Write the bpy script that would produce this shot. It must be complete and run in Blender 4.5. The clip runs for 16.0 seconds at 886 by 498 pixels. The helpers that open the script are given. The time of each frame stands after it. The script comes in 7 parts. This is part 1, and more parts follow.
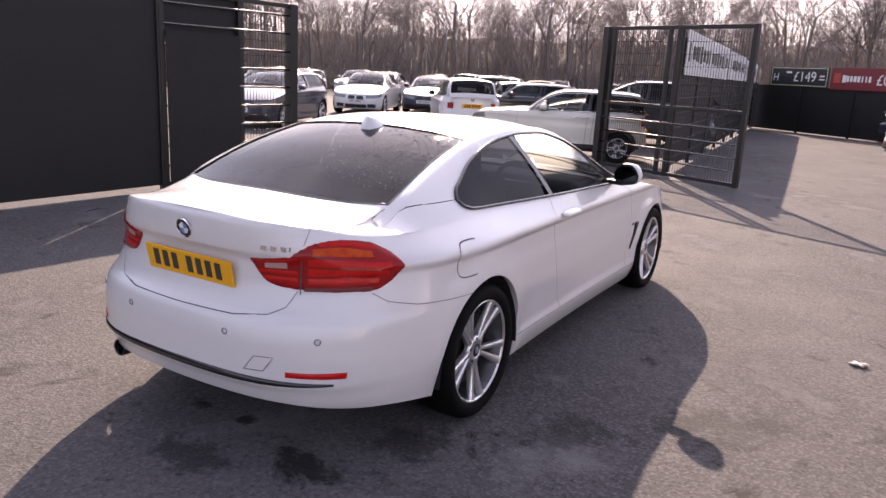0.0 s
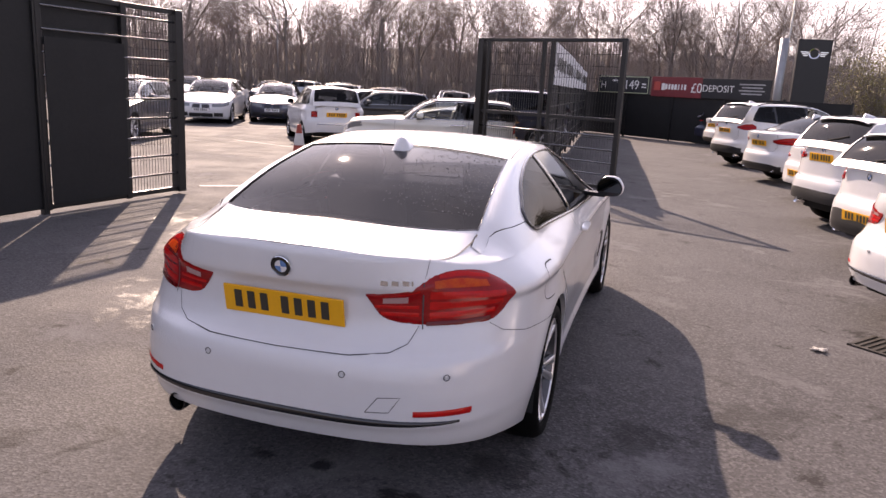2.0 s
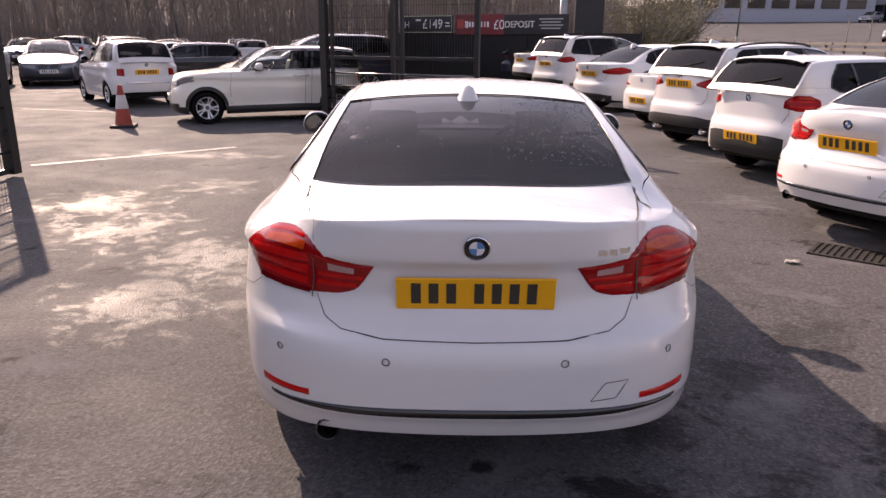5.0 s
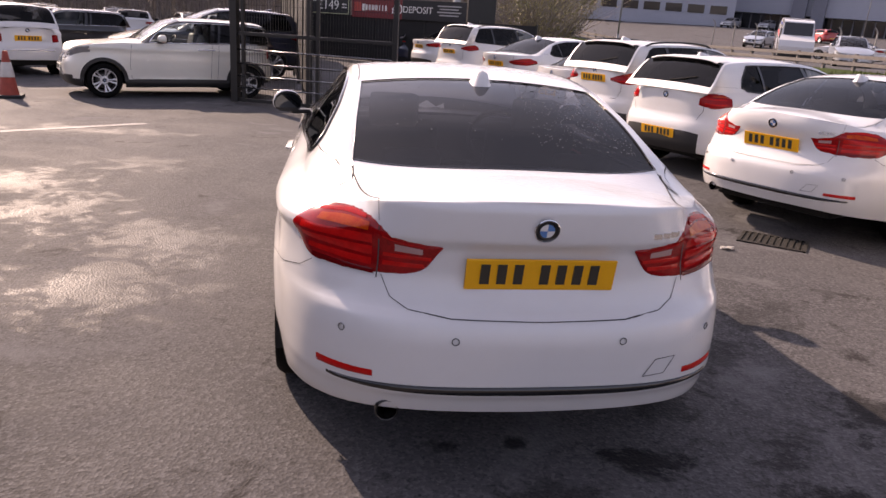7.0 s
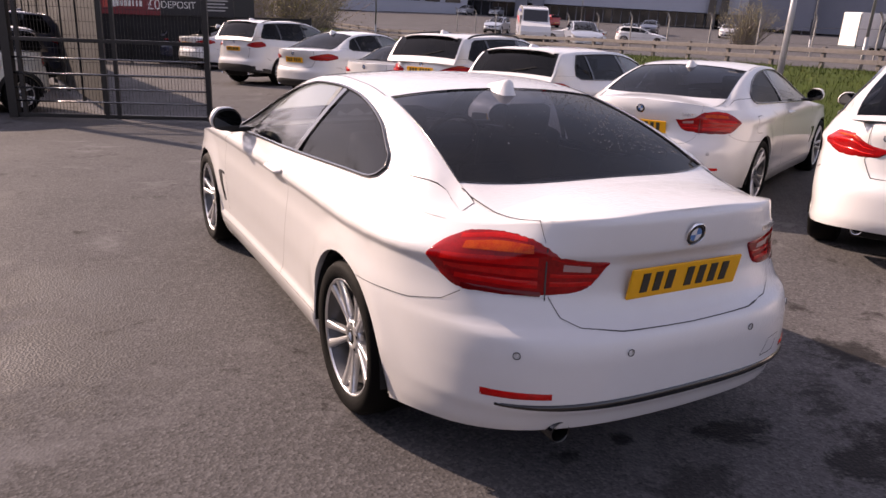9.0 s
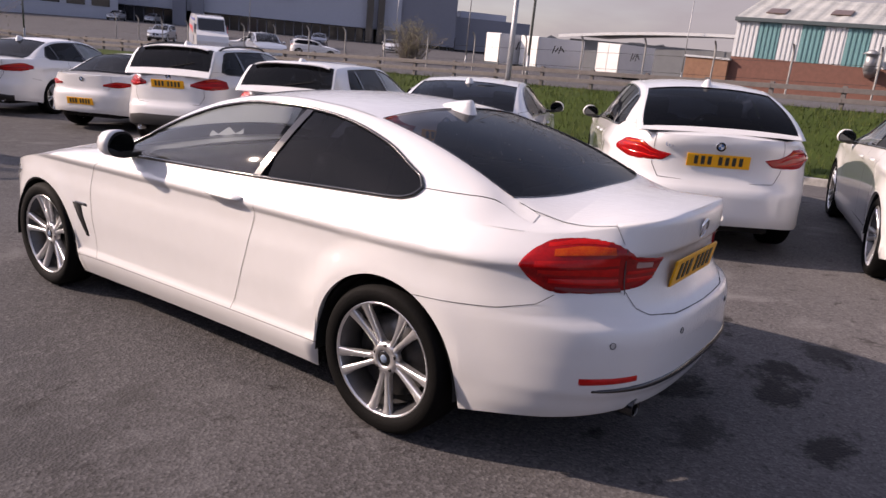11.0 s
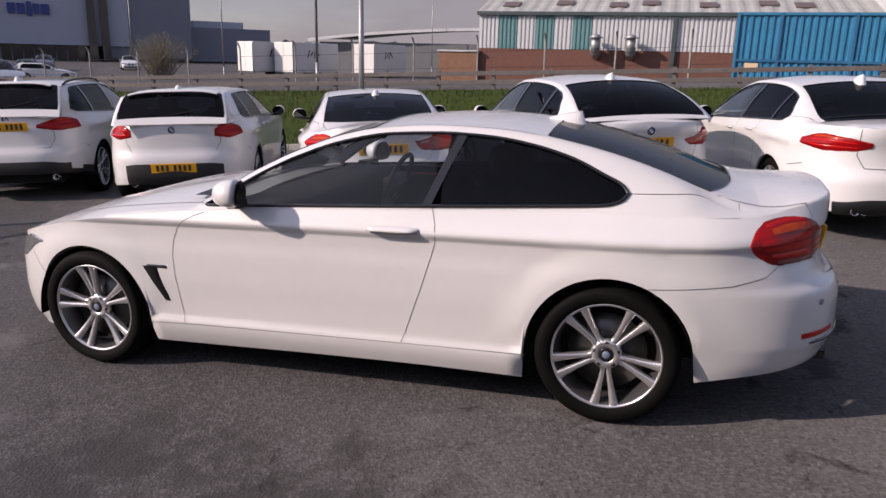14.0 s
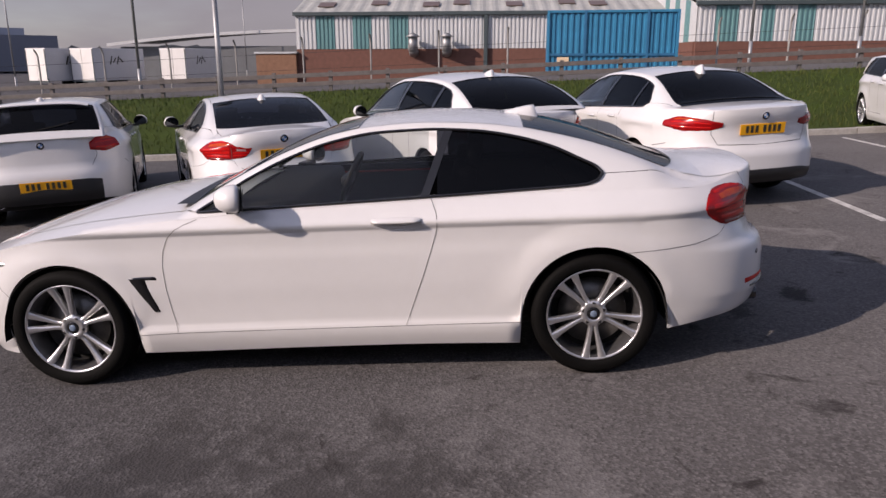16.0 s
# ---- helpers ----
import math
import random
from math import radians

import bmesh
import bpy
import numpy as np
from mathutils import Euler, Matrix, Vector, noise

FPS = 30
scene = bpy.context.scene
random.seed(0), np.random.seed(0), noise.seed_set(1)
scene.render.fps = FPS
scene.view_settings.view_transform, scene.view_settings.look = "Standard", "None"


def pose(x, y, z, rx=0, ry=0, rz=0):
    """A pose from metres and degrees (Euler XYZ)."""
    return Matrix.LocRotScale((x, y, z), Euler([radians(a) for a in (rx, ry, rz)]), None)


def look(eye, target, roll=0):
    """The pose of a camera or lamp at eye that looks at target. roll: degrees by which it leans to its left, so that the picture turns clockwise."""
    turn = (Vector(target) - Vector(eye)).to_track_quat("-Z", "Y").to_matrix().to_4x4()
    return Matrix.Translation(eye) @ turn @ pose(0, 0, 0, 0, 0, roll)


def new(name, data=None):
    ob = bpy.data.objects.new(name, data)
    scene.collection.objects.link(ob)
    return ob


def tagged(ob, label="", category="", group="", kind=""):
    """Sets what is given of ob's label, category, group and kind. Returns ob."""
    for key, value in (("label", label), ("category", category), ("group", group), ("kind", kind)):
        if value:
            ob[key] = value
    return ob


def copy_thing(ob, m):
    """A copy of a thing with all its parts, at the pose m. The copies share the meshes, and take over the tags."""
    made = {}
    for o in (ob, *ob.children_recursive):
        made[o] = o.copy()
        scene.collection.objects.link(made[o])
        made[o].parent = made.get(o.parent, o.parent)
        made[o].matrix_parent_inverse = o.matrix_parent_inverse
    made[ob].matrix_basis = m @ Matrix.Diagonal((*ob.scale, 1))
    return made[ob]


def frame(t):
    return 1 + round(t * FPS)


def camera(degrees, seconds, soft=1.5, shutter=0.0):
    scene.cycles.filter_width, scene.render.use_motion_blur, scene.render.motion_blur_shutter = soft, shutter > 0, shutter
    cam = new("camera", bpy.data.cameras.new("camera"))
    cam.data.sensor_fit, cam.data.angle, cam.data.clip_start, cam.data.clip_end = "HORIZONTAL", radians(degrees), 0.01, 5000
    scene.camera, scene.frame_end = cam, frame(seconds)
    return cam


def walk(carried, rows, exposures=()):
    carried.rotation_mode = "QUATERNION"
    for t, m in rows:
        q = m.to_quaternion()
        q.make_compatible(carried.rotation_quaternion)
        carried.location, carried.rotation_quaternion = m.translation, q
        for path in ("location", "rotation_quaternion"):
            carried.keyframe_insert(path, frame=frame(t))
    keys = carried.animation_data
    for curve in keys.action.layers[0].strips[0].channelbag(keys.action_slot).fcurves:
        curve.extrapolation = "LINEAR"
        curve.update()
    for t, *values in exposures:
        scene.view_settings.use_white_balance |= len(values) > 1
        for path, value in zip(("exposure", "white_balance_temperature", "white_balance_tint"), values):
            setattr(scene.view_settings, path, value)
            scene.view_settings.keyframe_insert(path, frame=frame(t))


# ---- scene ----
# The lot is a plane that falls gently ahead; LOT turns its own axes into the level world.
LOT = pose(0, 0, 0, -2.3, 0, 0)
cam = camera(62.4, 16.0)
PATH = [
    (0, (2.383, -2.926, 1.62), (1.392, -1.254, 1.148), 3.0),
    (0.5, (2.165, -3.052, 1.65), (1.335, -1.29, 1.198), 4.0),
    (1, (2.009, -3.268, 1.676), (1.265, -1.465, 1.235), 4.7),
    (1.5, (1.644, -3.343, 1.648), (1.065, -1.475, 1.226), 4.0),
    (2, (1.348, -3.331, 1.636), (0.778, -1.463, 1.202), 3.1),
    (2.5, (1.089, -3.274, 1.628), (0.554, -1.4, 1.177), 2.5),
    (3, (0.718, -3.268, 1.592), (0.342, -1.372, 1.078), 1.7),
    (3.2, (0.593, -3.254, 1.601), (0.277, -1.356, 1.056), 1.3),
    (5.3, (-0.114, -3.152, 1.576), (-0.111, -1.232, 1.017), 0.3),
    (5.5, (-0.107, -3.16, 1.581), (-0.107, -1.241, 1.017), 0.1),
    (6, (-0.145, -3.168, 1.561), (-0.096, -1.251, 0.993), 1.2),
    (6.5, (-0.414, -3.19, 1.552), (-0.218, -1.282, 0.985), 3.4),
    (7, (-0.703, -3.155, 1.556), (-0.385, -1.268, 0.974), 3.7),
    (7.5, (-0.973, -3.035, 1.55), (-0.566, -1.168, 0.96), 1.9),
    (8, (-1.319, -2.955, 1.562), (-0.717, -1.139, 0.977), 2.9),
    (8.5, (-1.598, -2.842, 1.541), (-0.748, -1.125, 0.965), 3.3),
    (9, (-1.895, -2.667, 1.58), (-0.977, -0.985, 1.006), 2.2),
    (9.5, (-2.196, -2.552, 1.581), (-1.098, -0.963, 1.059), 3.5),
    (9.7, (-2.347, -2.47, 1.578), (-1.136, -0.968, 1.055), 4.1),
    (11.8, (-3.339, -1.415, 1.57), (-1.698, -0.388, 1.071), 1.9),
    (12, (-3.411, -1.308, 1.59), (-1.752, -0.309, 1.09), 1.6),
    (12.5, (-3.607, -1.036, 1.592), (-1.876, -0.149, 1.128), 1.5),
    (13, (-3.799, -0.785, 1.606), (-2.001, -0.049, 1.13), 1.2),
    (13.5, (-3.866, -0.5, 1.608), (-2.045, 0.166, 1.121), -0.2),
    (14, (-4.05, -0.206, 1.613), (-2.193, 0.361, 1.13), -0.9),
    (14.5, (-4.187, 0.054, 1.62), (-2.308, 0.524, 1.123), -1.1),
    (15, (-4.22, 0.275, 1.612), (-2.321, 0.643, 1.104), -1.8),
    (15.5, (-4.381, 0.446, 1.642), (-2.443, 0.638, 1.188), -1.9),
    (16, (-4.524, 0.582, 1.649), (-2.59, 0.684, 1.152), -2.6),
]
walk(cam, [(t, LOT @ look(eye, target, roll)) for t, eye, target, roll in PATH], [(0.0, 1.76, 8700, 29.5), (1.5, 1.58, 8700, 29.5), (3.0, 1.40, 8800, 30), (6.5, 1.25, 8950, 31), (9.0, 1.12, 8750, 31), (12.0, 0.66, 7750, 26), (16.0, 0.34, 7600, 25)])

# ---- world, sun ----
SUN = (LOT.to_3x3() @ Vector((-0.47, 0.765, 0.52))).normalized()
world = bpy.data.worlds.new("world")
scene.world = world
world.use_nodes = True
wn = world.node_tree.nodes
sky = wn.new("ShaderNodeTexSky")
sky.sky_type = "NISHITA"
sky.sun_disc = False
sky.sun_elevation = math.asin(SUN.z)
sky.sun_rotation = math.atan2(SUN.x, SUN.y)
sky.air_density = 0.8
sky.dust_density = 0.25
sky.altitude = 600
sky.ozone_density = 2.0
wl = world.node_tree.links


def sky_math(kind, a, b=0.0, c=0.0):
    x = wn.new("ShaderNodeMath")
    x.operation = kind
    for k, v in enumerate((a, b, c)):
        if isinstance(v, (int, float)):
            x.inputs[k].default_value = v
        else:
            wl.new(v, x.inputs[k])
    return x.outputs[0]


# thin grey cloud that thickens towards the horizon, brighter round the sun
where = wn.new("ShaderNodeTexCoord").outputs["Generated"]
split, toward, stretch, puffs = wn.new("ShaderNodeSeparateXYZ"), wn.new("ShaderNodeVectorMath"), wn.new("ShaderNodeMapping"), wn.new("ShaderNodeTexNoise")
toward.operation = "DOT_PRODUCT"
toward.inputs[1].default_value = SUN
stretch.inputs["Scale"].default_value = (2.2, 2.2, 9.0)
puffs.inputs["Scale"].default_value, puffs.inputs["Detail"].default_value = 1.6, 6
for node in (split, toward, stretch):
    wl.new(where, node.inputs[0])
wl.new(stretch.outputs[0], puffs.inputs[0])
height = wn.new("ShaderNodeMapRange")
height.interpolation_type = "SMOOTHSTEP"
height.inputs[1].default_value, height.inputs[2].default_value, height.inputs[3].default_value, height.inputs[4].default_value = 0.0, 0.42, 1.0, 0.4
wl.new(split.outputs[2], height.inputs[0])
# cover is set to dim the horizon; glow puts sun-side brightness into the colour
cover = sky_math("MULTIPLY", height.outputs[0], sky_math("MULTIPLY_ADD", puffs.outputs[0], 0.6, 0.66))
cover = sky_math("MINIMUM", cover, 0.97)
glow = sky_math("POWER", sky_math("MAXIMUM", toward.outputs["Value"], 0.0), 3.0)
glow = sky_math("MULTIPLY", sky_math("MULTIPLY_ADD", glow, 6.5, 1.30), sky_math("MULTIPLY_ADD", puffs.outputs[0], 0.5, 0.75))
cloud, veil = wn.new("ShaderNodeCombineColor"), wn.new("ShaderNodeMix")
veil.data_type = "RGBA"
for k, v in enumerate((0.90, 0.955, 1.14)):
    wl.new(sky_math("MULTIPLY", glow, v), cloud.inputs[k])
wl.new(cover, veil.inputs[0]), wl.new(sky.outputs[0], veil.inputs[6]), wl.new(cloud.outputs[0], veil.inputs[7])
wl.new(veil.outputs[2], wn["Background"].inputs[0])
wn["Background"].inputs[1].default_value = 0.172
sun = new("sun", bpy.data.lights.new("sun", "SUN"))
sun.data.energy = 3.5
sun.data.angle = radians(0.55)
sun.data.color = (1.0, 0.965, 0.915)
sun.matrix_world = look(SUN * 50, (0, 0, 0))

from mathutils.kdtree import KDTree
from mathutils.bvhtree import BVHTree


# ---- materials ----
def mat(name, color, rough=0.5, metal=0.0, coat=0.0, spec=0.5, vary=0.0, scale=6.0, bump=0.0, bump_scale=60.0, tint=None):
    """A Principled material; vary: depth of a two-scale noise in the colour, bump: its fine relief."""
    m = bpy.data.materials.new(name)
    m.use_nodes = True
    n, l = m.node_tree.nodes, m.node_tree.links
    b = n["Principled BSDF"]
    b.inputs["Base Color"].default_value = (*color, 1)
    b.inputs["Roughness"].default_value = rough
    b.inputs["Metallic"].default_value = metal
    b.inputs["Coat Weight"].default_value = coat
    b.inputs["Coat Roughness"].default_value = 0.03
    b.inputs["Specular IOR Level"].default_value = spec
    if vary or bump:
        co = n.new("ShaderNodeTexCoord")
    if vary:
        big, fine = n.new("ShaderNodeTexNoise"), n.new("ShaderNodeTexNoise")
        big.inputs["Scale"].default_value, fine.inputs["Scale"].default_value = scale, scale * 9
        big.inputs["Detail"].default_value = fine.inputs["Detail"].default_value = 5
        add, ramp, mix = n.new("ShaderNodeMath"), n.new("ShaderNodeMapRange"), n.new("ShaderNodeMix")
        mix.data_type = "RGBA"
        add.operation = "ADD"
        ramp.inputs[1].default_value, ramp.inputs[2].default_value = 0.7, 1.3
        l.new(co.outputs["Object"], big.inputs[0]), l.new(co.outputs["Object"], fine.inputs[0])
        l.new(big.outputs[0], add.inputs[0]), l.new(fine.outputs[0], add.inputs[1]), l.new(add.outputs[0], ramp.inputs[0])
        other = tint or tuple(c * (1 - vary) for c in color)
        mix.inputs[6].default_value, mix.inputs[7].default_value = (*other, 1), (*color, 1)
        l.new(ramp.outputs[0], mix.inputs[0]), l.new(mix.outputs[2], b.inputs["Base Color"])
    if bump:
        tex, bp = n.new("ShaderNodeTexNoise"), n.new("ShaderNodeBump")
        tex.inputs["Scale"].default_value, tex.inputs["Detail"].default_value = bump_scale, 4
        bp.inputs["Strength"].default_value, bp.inputs["Distance"].default_value = bump, 0.01
        l.new(co.outputs["Object"], tex.inputs[0]), l.new(tex.outputs[0], bp.inputs["Height"]), l.new(bp.outputs[0], b.inputs["Normal"])
    return m


def glass(name, tint, gloss=1.0):
    """Tinted car glass: a see-through tint under a clear reflection."""
    m = bpy.data.materials.new(name)
    m.use_nodes = True
    n, l = m.node_tree.nodes, m.node_tree.links
    n.remove(n["Principled BSDF"])
    tr, gl, mx, fr = n.new("ShaderNodeBsdfTransparent"), n.new("ShaderNodeBsdfGlossy"), n.new("ShaderNodeMixShader"), n.new("ShaderNodeFresnel")
    tr.inputs[0].default_value = (*tint, 1)
    gl.inputs["Roughness"].default_value = 0.02
    gl.inputs[0].default_value = (gloss, gloss, gloss, 1)
    fr.inputs[0].default_value = 1.5
    l.new(fr.outputs[0], mx.inputs[0]), l.new(tr.outputs[0], mx.inputs[1]), l.new(gl.outputs[0], mx.inputs[2])
    l.new(mx.outputs[0], n["Material Output"].inputs[0])
    return m


WHITE = mat("white_paint", (0.66, 0.66, 0.66), 0.35, coat=1.0, vary=0.03, scale=1.5)
WETWHITE = mat("wet_white_paint", (0.66, 0.66, 0.66), 0.35, coat=1.0, vary=0.03, scale=1.5)


def wet_coat(m):
    """Beads and runs of water in the lacquer alone."""
    n, l = m.node_tree.nodes, m.node_tree.links
    co, run, bead, both, bp = n.new("ShaderNodeTexCoord"), n.new("ShaderNodeTexNoise"), n.new("ShaderNodeTexNoise"), n.new("ShaderNodeMath"), n.new("ShaderNodeBump")
    run.inputs["Scale"].default_value, run.inputs["Detail"].default_value = 14, 3
    bead.inputs["Scale"].default_value, bead.inputs["Detail"].default_value = 95, 2
    both.operation = "ADD"
    bp.inputs["Strength"].default_value, bp.inputs["Distance"].default_value = 0.55, 0.004
    l.new(co.outputs["Object"], run.inputs[0]), l.new(co.outputs["Object"], bead.inputs[0])
    l.new(run.outputs[0], both.inputs[0]), l.new(bead.outputs[0], both.inputs[1]), l.new(both.outputs[0], bp.inputs["Height"])
    l.new(bp.outputs[0], n["Principled BSDF"].inputs["Coat Normal"])
    n["Principled BSDF"].inputs["Coat Roughness"].default_value = 0.09


wet_coat(WETWHITE)
SILVER = mat("silver_paint", (0.42, 0.44, 0.47), 0.35, 0.6, coat=1.0, vary=0.03)
BLACKPAINT = mat("black_paint", (0.012, 0.012, 0.014), 0.3, coat=1.0, vary=0.2)
NAVY = mat("navy_paint", (0.02, 0.025, 0.05), 0.3, coat=1.0, vary=0.2)
REDPAINT = mat("red_paint", (0.45, 0.02, 0.02), 0.3, coat=1.0, vary=0.1)
CREAM = mat("cream_paint", (0.72, 0.70, 0.62), 0.35, coat=1.0, vary=0.03)
GLASS = glass("clear_car_glass", (0.66, 0.70, 0.70), 0.9)
PRIVACY = glass("tinted_car_glass", (0.04, 0.045, 0.058), 0.42)
REAR = glass("rear_window_glass", (0.12, 0.13, 0.165), 0.55)
WATER = mat("water_bead", (0.11, 0.112, 0.118), 0.14, spec=1.0)
TRIM = mat("black_plastic", (0.014, 0.014, 0.015), 0.45, vary=0.3, scale=30)
GLOSSBLACK = mat("gloss_black_trim", (0.01, 0.01, 0.011), 0.12, coat=0.5)
SEAM = mat("dark_joint", (0.05, 0.05, 0.05), 0.8)
RUBBER = mat("tyre_rubber", (0.004, 0.0039, 0.0038), 0.75, spec=0.12, vary=0.4, scale=14, bump=0.2, bump_scale=90)
ALLOY = mat("machined_alloy", (0.76, 0.76, 0.77), 0.28, 0.85, vary=0.1, scale=20)
# alloy of the rim barrel, the shade inside the wheel put into its colour
ALLOYSHADE = mat("shaded_alloy", (0.12, 0.12, 0.125), 0.4, 0.7, vary=0.2, scale=20)
STEEL = mat("brake_steel", (0.16, 0.155, 0.15), 0.4, 0.9, vary=0.3, scale=30)
CHROME = mat("chrome", (0.75, 0.75, 0.76), 0.08, 1.0)
MIRROR = mat("mirror_glass", (0.06, 0.065, 0.07), 0.05, 1.0)
REDLAMP = mat("red_lamp_lens", (0.36, 0.006, 0.007), 0.12, coat=0.2, spec=0.25, vary=0.45, scale=14)
REDBRIGHT = mat("bright_red_lens", (0.62, 0.012, 0.010), 0.15, coat=0.12, spec=0.2, vary=0.35, scale=30)
REDDARK = mat("deep_red_lens", (0.13, 0.003, 0.004), 0.12, coat=0.2, spec=0.25)
AMBER = mat("amber_lens", (0.55, 0.085, 0.006), 0.15, coat=0.12, spec=0.2, vary=0.35, scale=26, tint=(0.42, 0.02, 0.006))
CLEARLAMP = mat("clear_lens", (0.42, 0.24, 0.23), 0.15, coat=0.6, vary=0.15, scale=30)
HEADLAMP = mat("headlamp_lens", (0.20, 0.21, 0.22), 0.08, 0.3, coat=1.0)
YELLOW = mat("yellow_plate", (0.90, 0.41, 0.012), 0.45, vary=0.06, scale=8)
WHITEPLATE = mat("white_plate", (0.75, 0.75, 0.73), 0.45)
INK = mat("black_print", (0.035, 0.03, 0.022), 0.5)
BLUE = mat("blue_enamel", (0.08, 0.22, 0.48), 0.2, coat=1.0)
CAPBLUE = mat("pale_blue_enamel", (0.22, 0.30, 0.42), 0.25, coat=0.5, vary=0.5, scale=60)
WHITEENAMEL = mat("white_enamel", (0.75, 0.75, 0.75), 0.2, coat=1.0)
LEATHER = mat("black_leather", (0.016, 0.015, 0.015), 0.55, vary=0.3, scale=20, bump=0.2, bump_scale=200)
REDTRIM = mat("red_trim_line", (0.35, 0.02, 0.02), 0.4)
CABIN = mat("dark_cabin_lining", (0.02, 0.02, 0.021), 0.8, vary=0.2)
WELL = mat("wheel_well_liner", (0.008, 0.008, 0.008), 0.9)


# ---- helpers for building ----
def link(name, bm, material, parent=None, label="", smooth=True, m=None):
    """Links a bmesh as one mesh object; under a parent it is a part."""
    me = bpy.data.meshes.new(name)
    bm.to_mesh(me)
    bm.free()
    for one in material if isinstance(material, (list, tuple)) else [material]:
        me.materials.append(one)
    if smooth:
        me.shade_smooth()
    ob = new(name, me)
    if parent is not None:
        ob.parent = parent
    if m is not None:
        ob.matrix_basis = m
    if label:
        ob["label"] = label
    return ob


def part(name, bm, material, parent, label="", smooth=False, m=None):
    return link(name, bm, material, parent, label, smooth, m)


def thing(name, m, label, category, group="", kind=""):
    ob = new(name)
    ob.matrix_basis = m
    ob.empty_display_size = 0.2
    return tagged(ob, label, category, group, kind)


def bm_box(size, at=(0, 0, 0), bevel=0.0, turn=None, bm=None):
    bm = bm or bmesh.new()
    m = Matrix.Translation(at) @ (turn or Matrix.Identity(4)) @ Matrix.Diagonal((*size, 1))
    made = bmesh.ops.create_cube(bm, size=1, matrix=m)
    if bevel:
        edges = {e for v in made["verts"] for e in v.link_edges}
        bmesh.ops.bevel(bm, geom=list(edges), offset=bevel, segments=2, affect="EDGES", profile=0.6)
    return bm


def bm_cyl(r, a, b, n=16, r2=None, bm=None):
    """A rod from a to b."""
    bm = bm or bmesh.new()
    a, b = Vector(a), Vector(b)
    m = Matrix.Translation((a + b) / 2) @ (b - a).to_track_quat("Z", "Y").to_matrix().to_4x4()
    bmesh.ops.create_cone(bm, cap_ends=True, segments=n, radius1=r, radius2=r if r2 is None else r2, depth=(b - a).length, matrix=m)
    return bm


def bm_lathe(profile, n=48, axis="X", bm=None, closed=False):
    """Turns (radius, along) pairs round an axis."""
    bm = bm or bmesh.new()
    rings = []
    for r, h in profile:
        ring = []
        for k in range(n):
            a = 2 * math.pi * k / n
            c, s = r * math.cos(a), r * math.sin(a)
            ring.append(bm.verts.new((h, c, s) if axis == "X" else (c, s, h) if axis == "Z" else (c, h, s)))
        rings.append(ring)
    pairs = list(zip(rings, rings[1:])) + ([(rings[-1], rings[0])] if closed else [])
    for p, q in pairs:
        for k in range(n):
            bm.faces.new((p[k], p[(k + 1) % n], q[(k + 1) % n], q[k]))
    bmesh.ops.recalc_face_normals(bm, faces=bm.faces[:])
    return bm


def bm_grid(rows, bm=None, wrap=False):
    """Quads over rows of points, all of one length."""
    bm = bm or bmesh.new()
    vs = [[bm.verts.new(p) for p in row] for row in rows]
    for p, q in zip(vs, vs[1:]):
        k = len(p)
        for j in range(k if wrap else k - 1):
            try:
                bm.faces.new((p[j], p[(j + 1) % k], q[(j + 1) % k], q[j]))
            except ValueError:
                pass
    return bm


def bm_tube(points, r, n=6, bm=None, shut=False):
    """A tube along points."""
    bm = bm or bmesh.new()
    pts = [Vector(p) for p in points]
    rows = []
    for i, p in enumerate(pts):
        d = (pts[(i + 1) % len(pts)] - pts[i - 1]) if shut else (pts[min(i + 1, len(pts) - 1)] - pts[max(i - 1, 0)])
        q = d.normalized().to_track_quat("Z", "Y") if d.length > 1e-9 else Matrix.Identity(3).to_quaternion()
        rows.append([p + q @ Vector((r * math.cos(2 * math.pi * k / n), r * math.sin(2 * math.pi * k / n), 0)) for k in range(n)])
    if shut:
        rows.append(rows[0])
    return bm_grid(rows, bm, wrap=True)


def outward(bm, ref=(0, 1.0, 0.9)):
    """Turns every face away from a point inside."""
    ref = Vector(ref)
    bm.normal_update()
    for f in bm.faces:
        if f.normal.dot(f.calc_center_median() - ref) < 0:
            f.normal_flip()
    return bm


def curve(points):
    """A smooth function through (x, y) pairs."""
    xs, ys = np.array([p[0] for p in points], float), np.array([p[1] for p in points], float)
    if xs[0] > xs[-1]:
        xs, ys = xs[::-1], ys[::-1]
    d = np.diff(ys) / np.diff(xs)
    m = np.zeros(len(xs))
    m[0], m[-1] = d[0], d[-1]
    for i in range(1, len(xs) - 1):
        m[i] = 0 if d[i - 1] * d[i] <= 0 else 2 * d[i - 1] * d[i] / (d[i - 1] + d[i])

    def at(x):
        x = min(max(x, xs[0]), xs[-1])
        i = min(int(np.searchsorted(xs, x, "right")) - 1, len(xs) - 2)
        h = xs[i + 1] - xs[i]
        t = (x - xs[i]) / h
        return float((1 + 2 * t) * (1 - t) ** 2 * ys[i] + t * (1 - t) ** 2 * h * m[i] + t * t * (3 - 2 * t) * ys[i + 1] + t * t * (t - 1) * h * m[i + 1])

    return at


def sstep(a, b, x):
    t = min(max((x - a) / (b - a), 0.0), 1.0)
    return t * t * (3 - 2 * t)


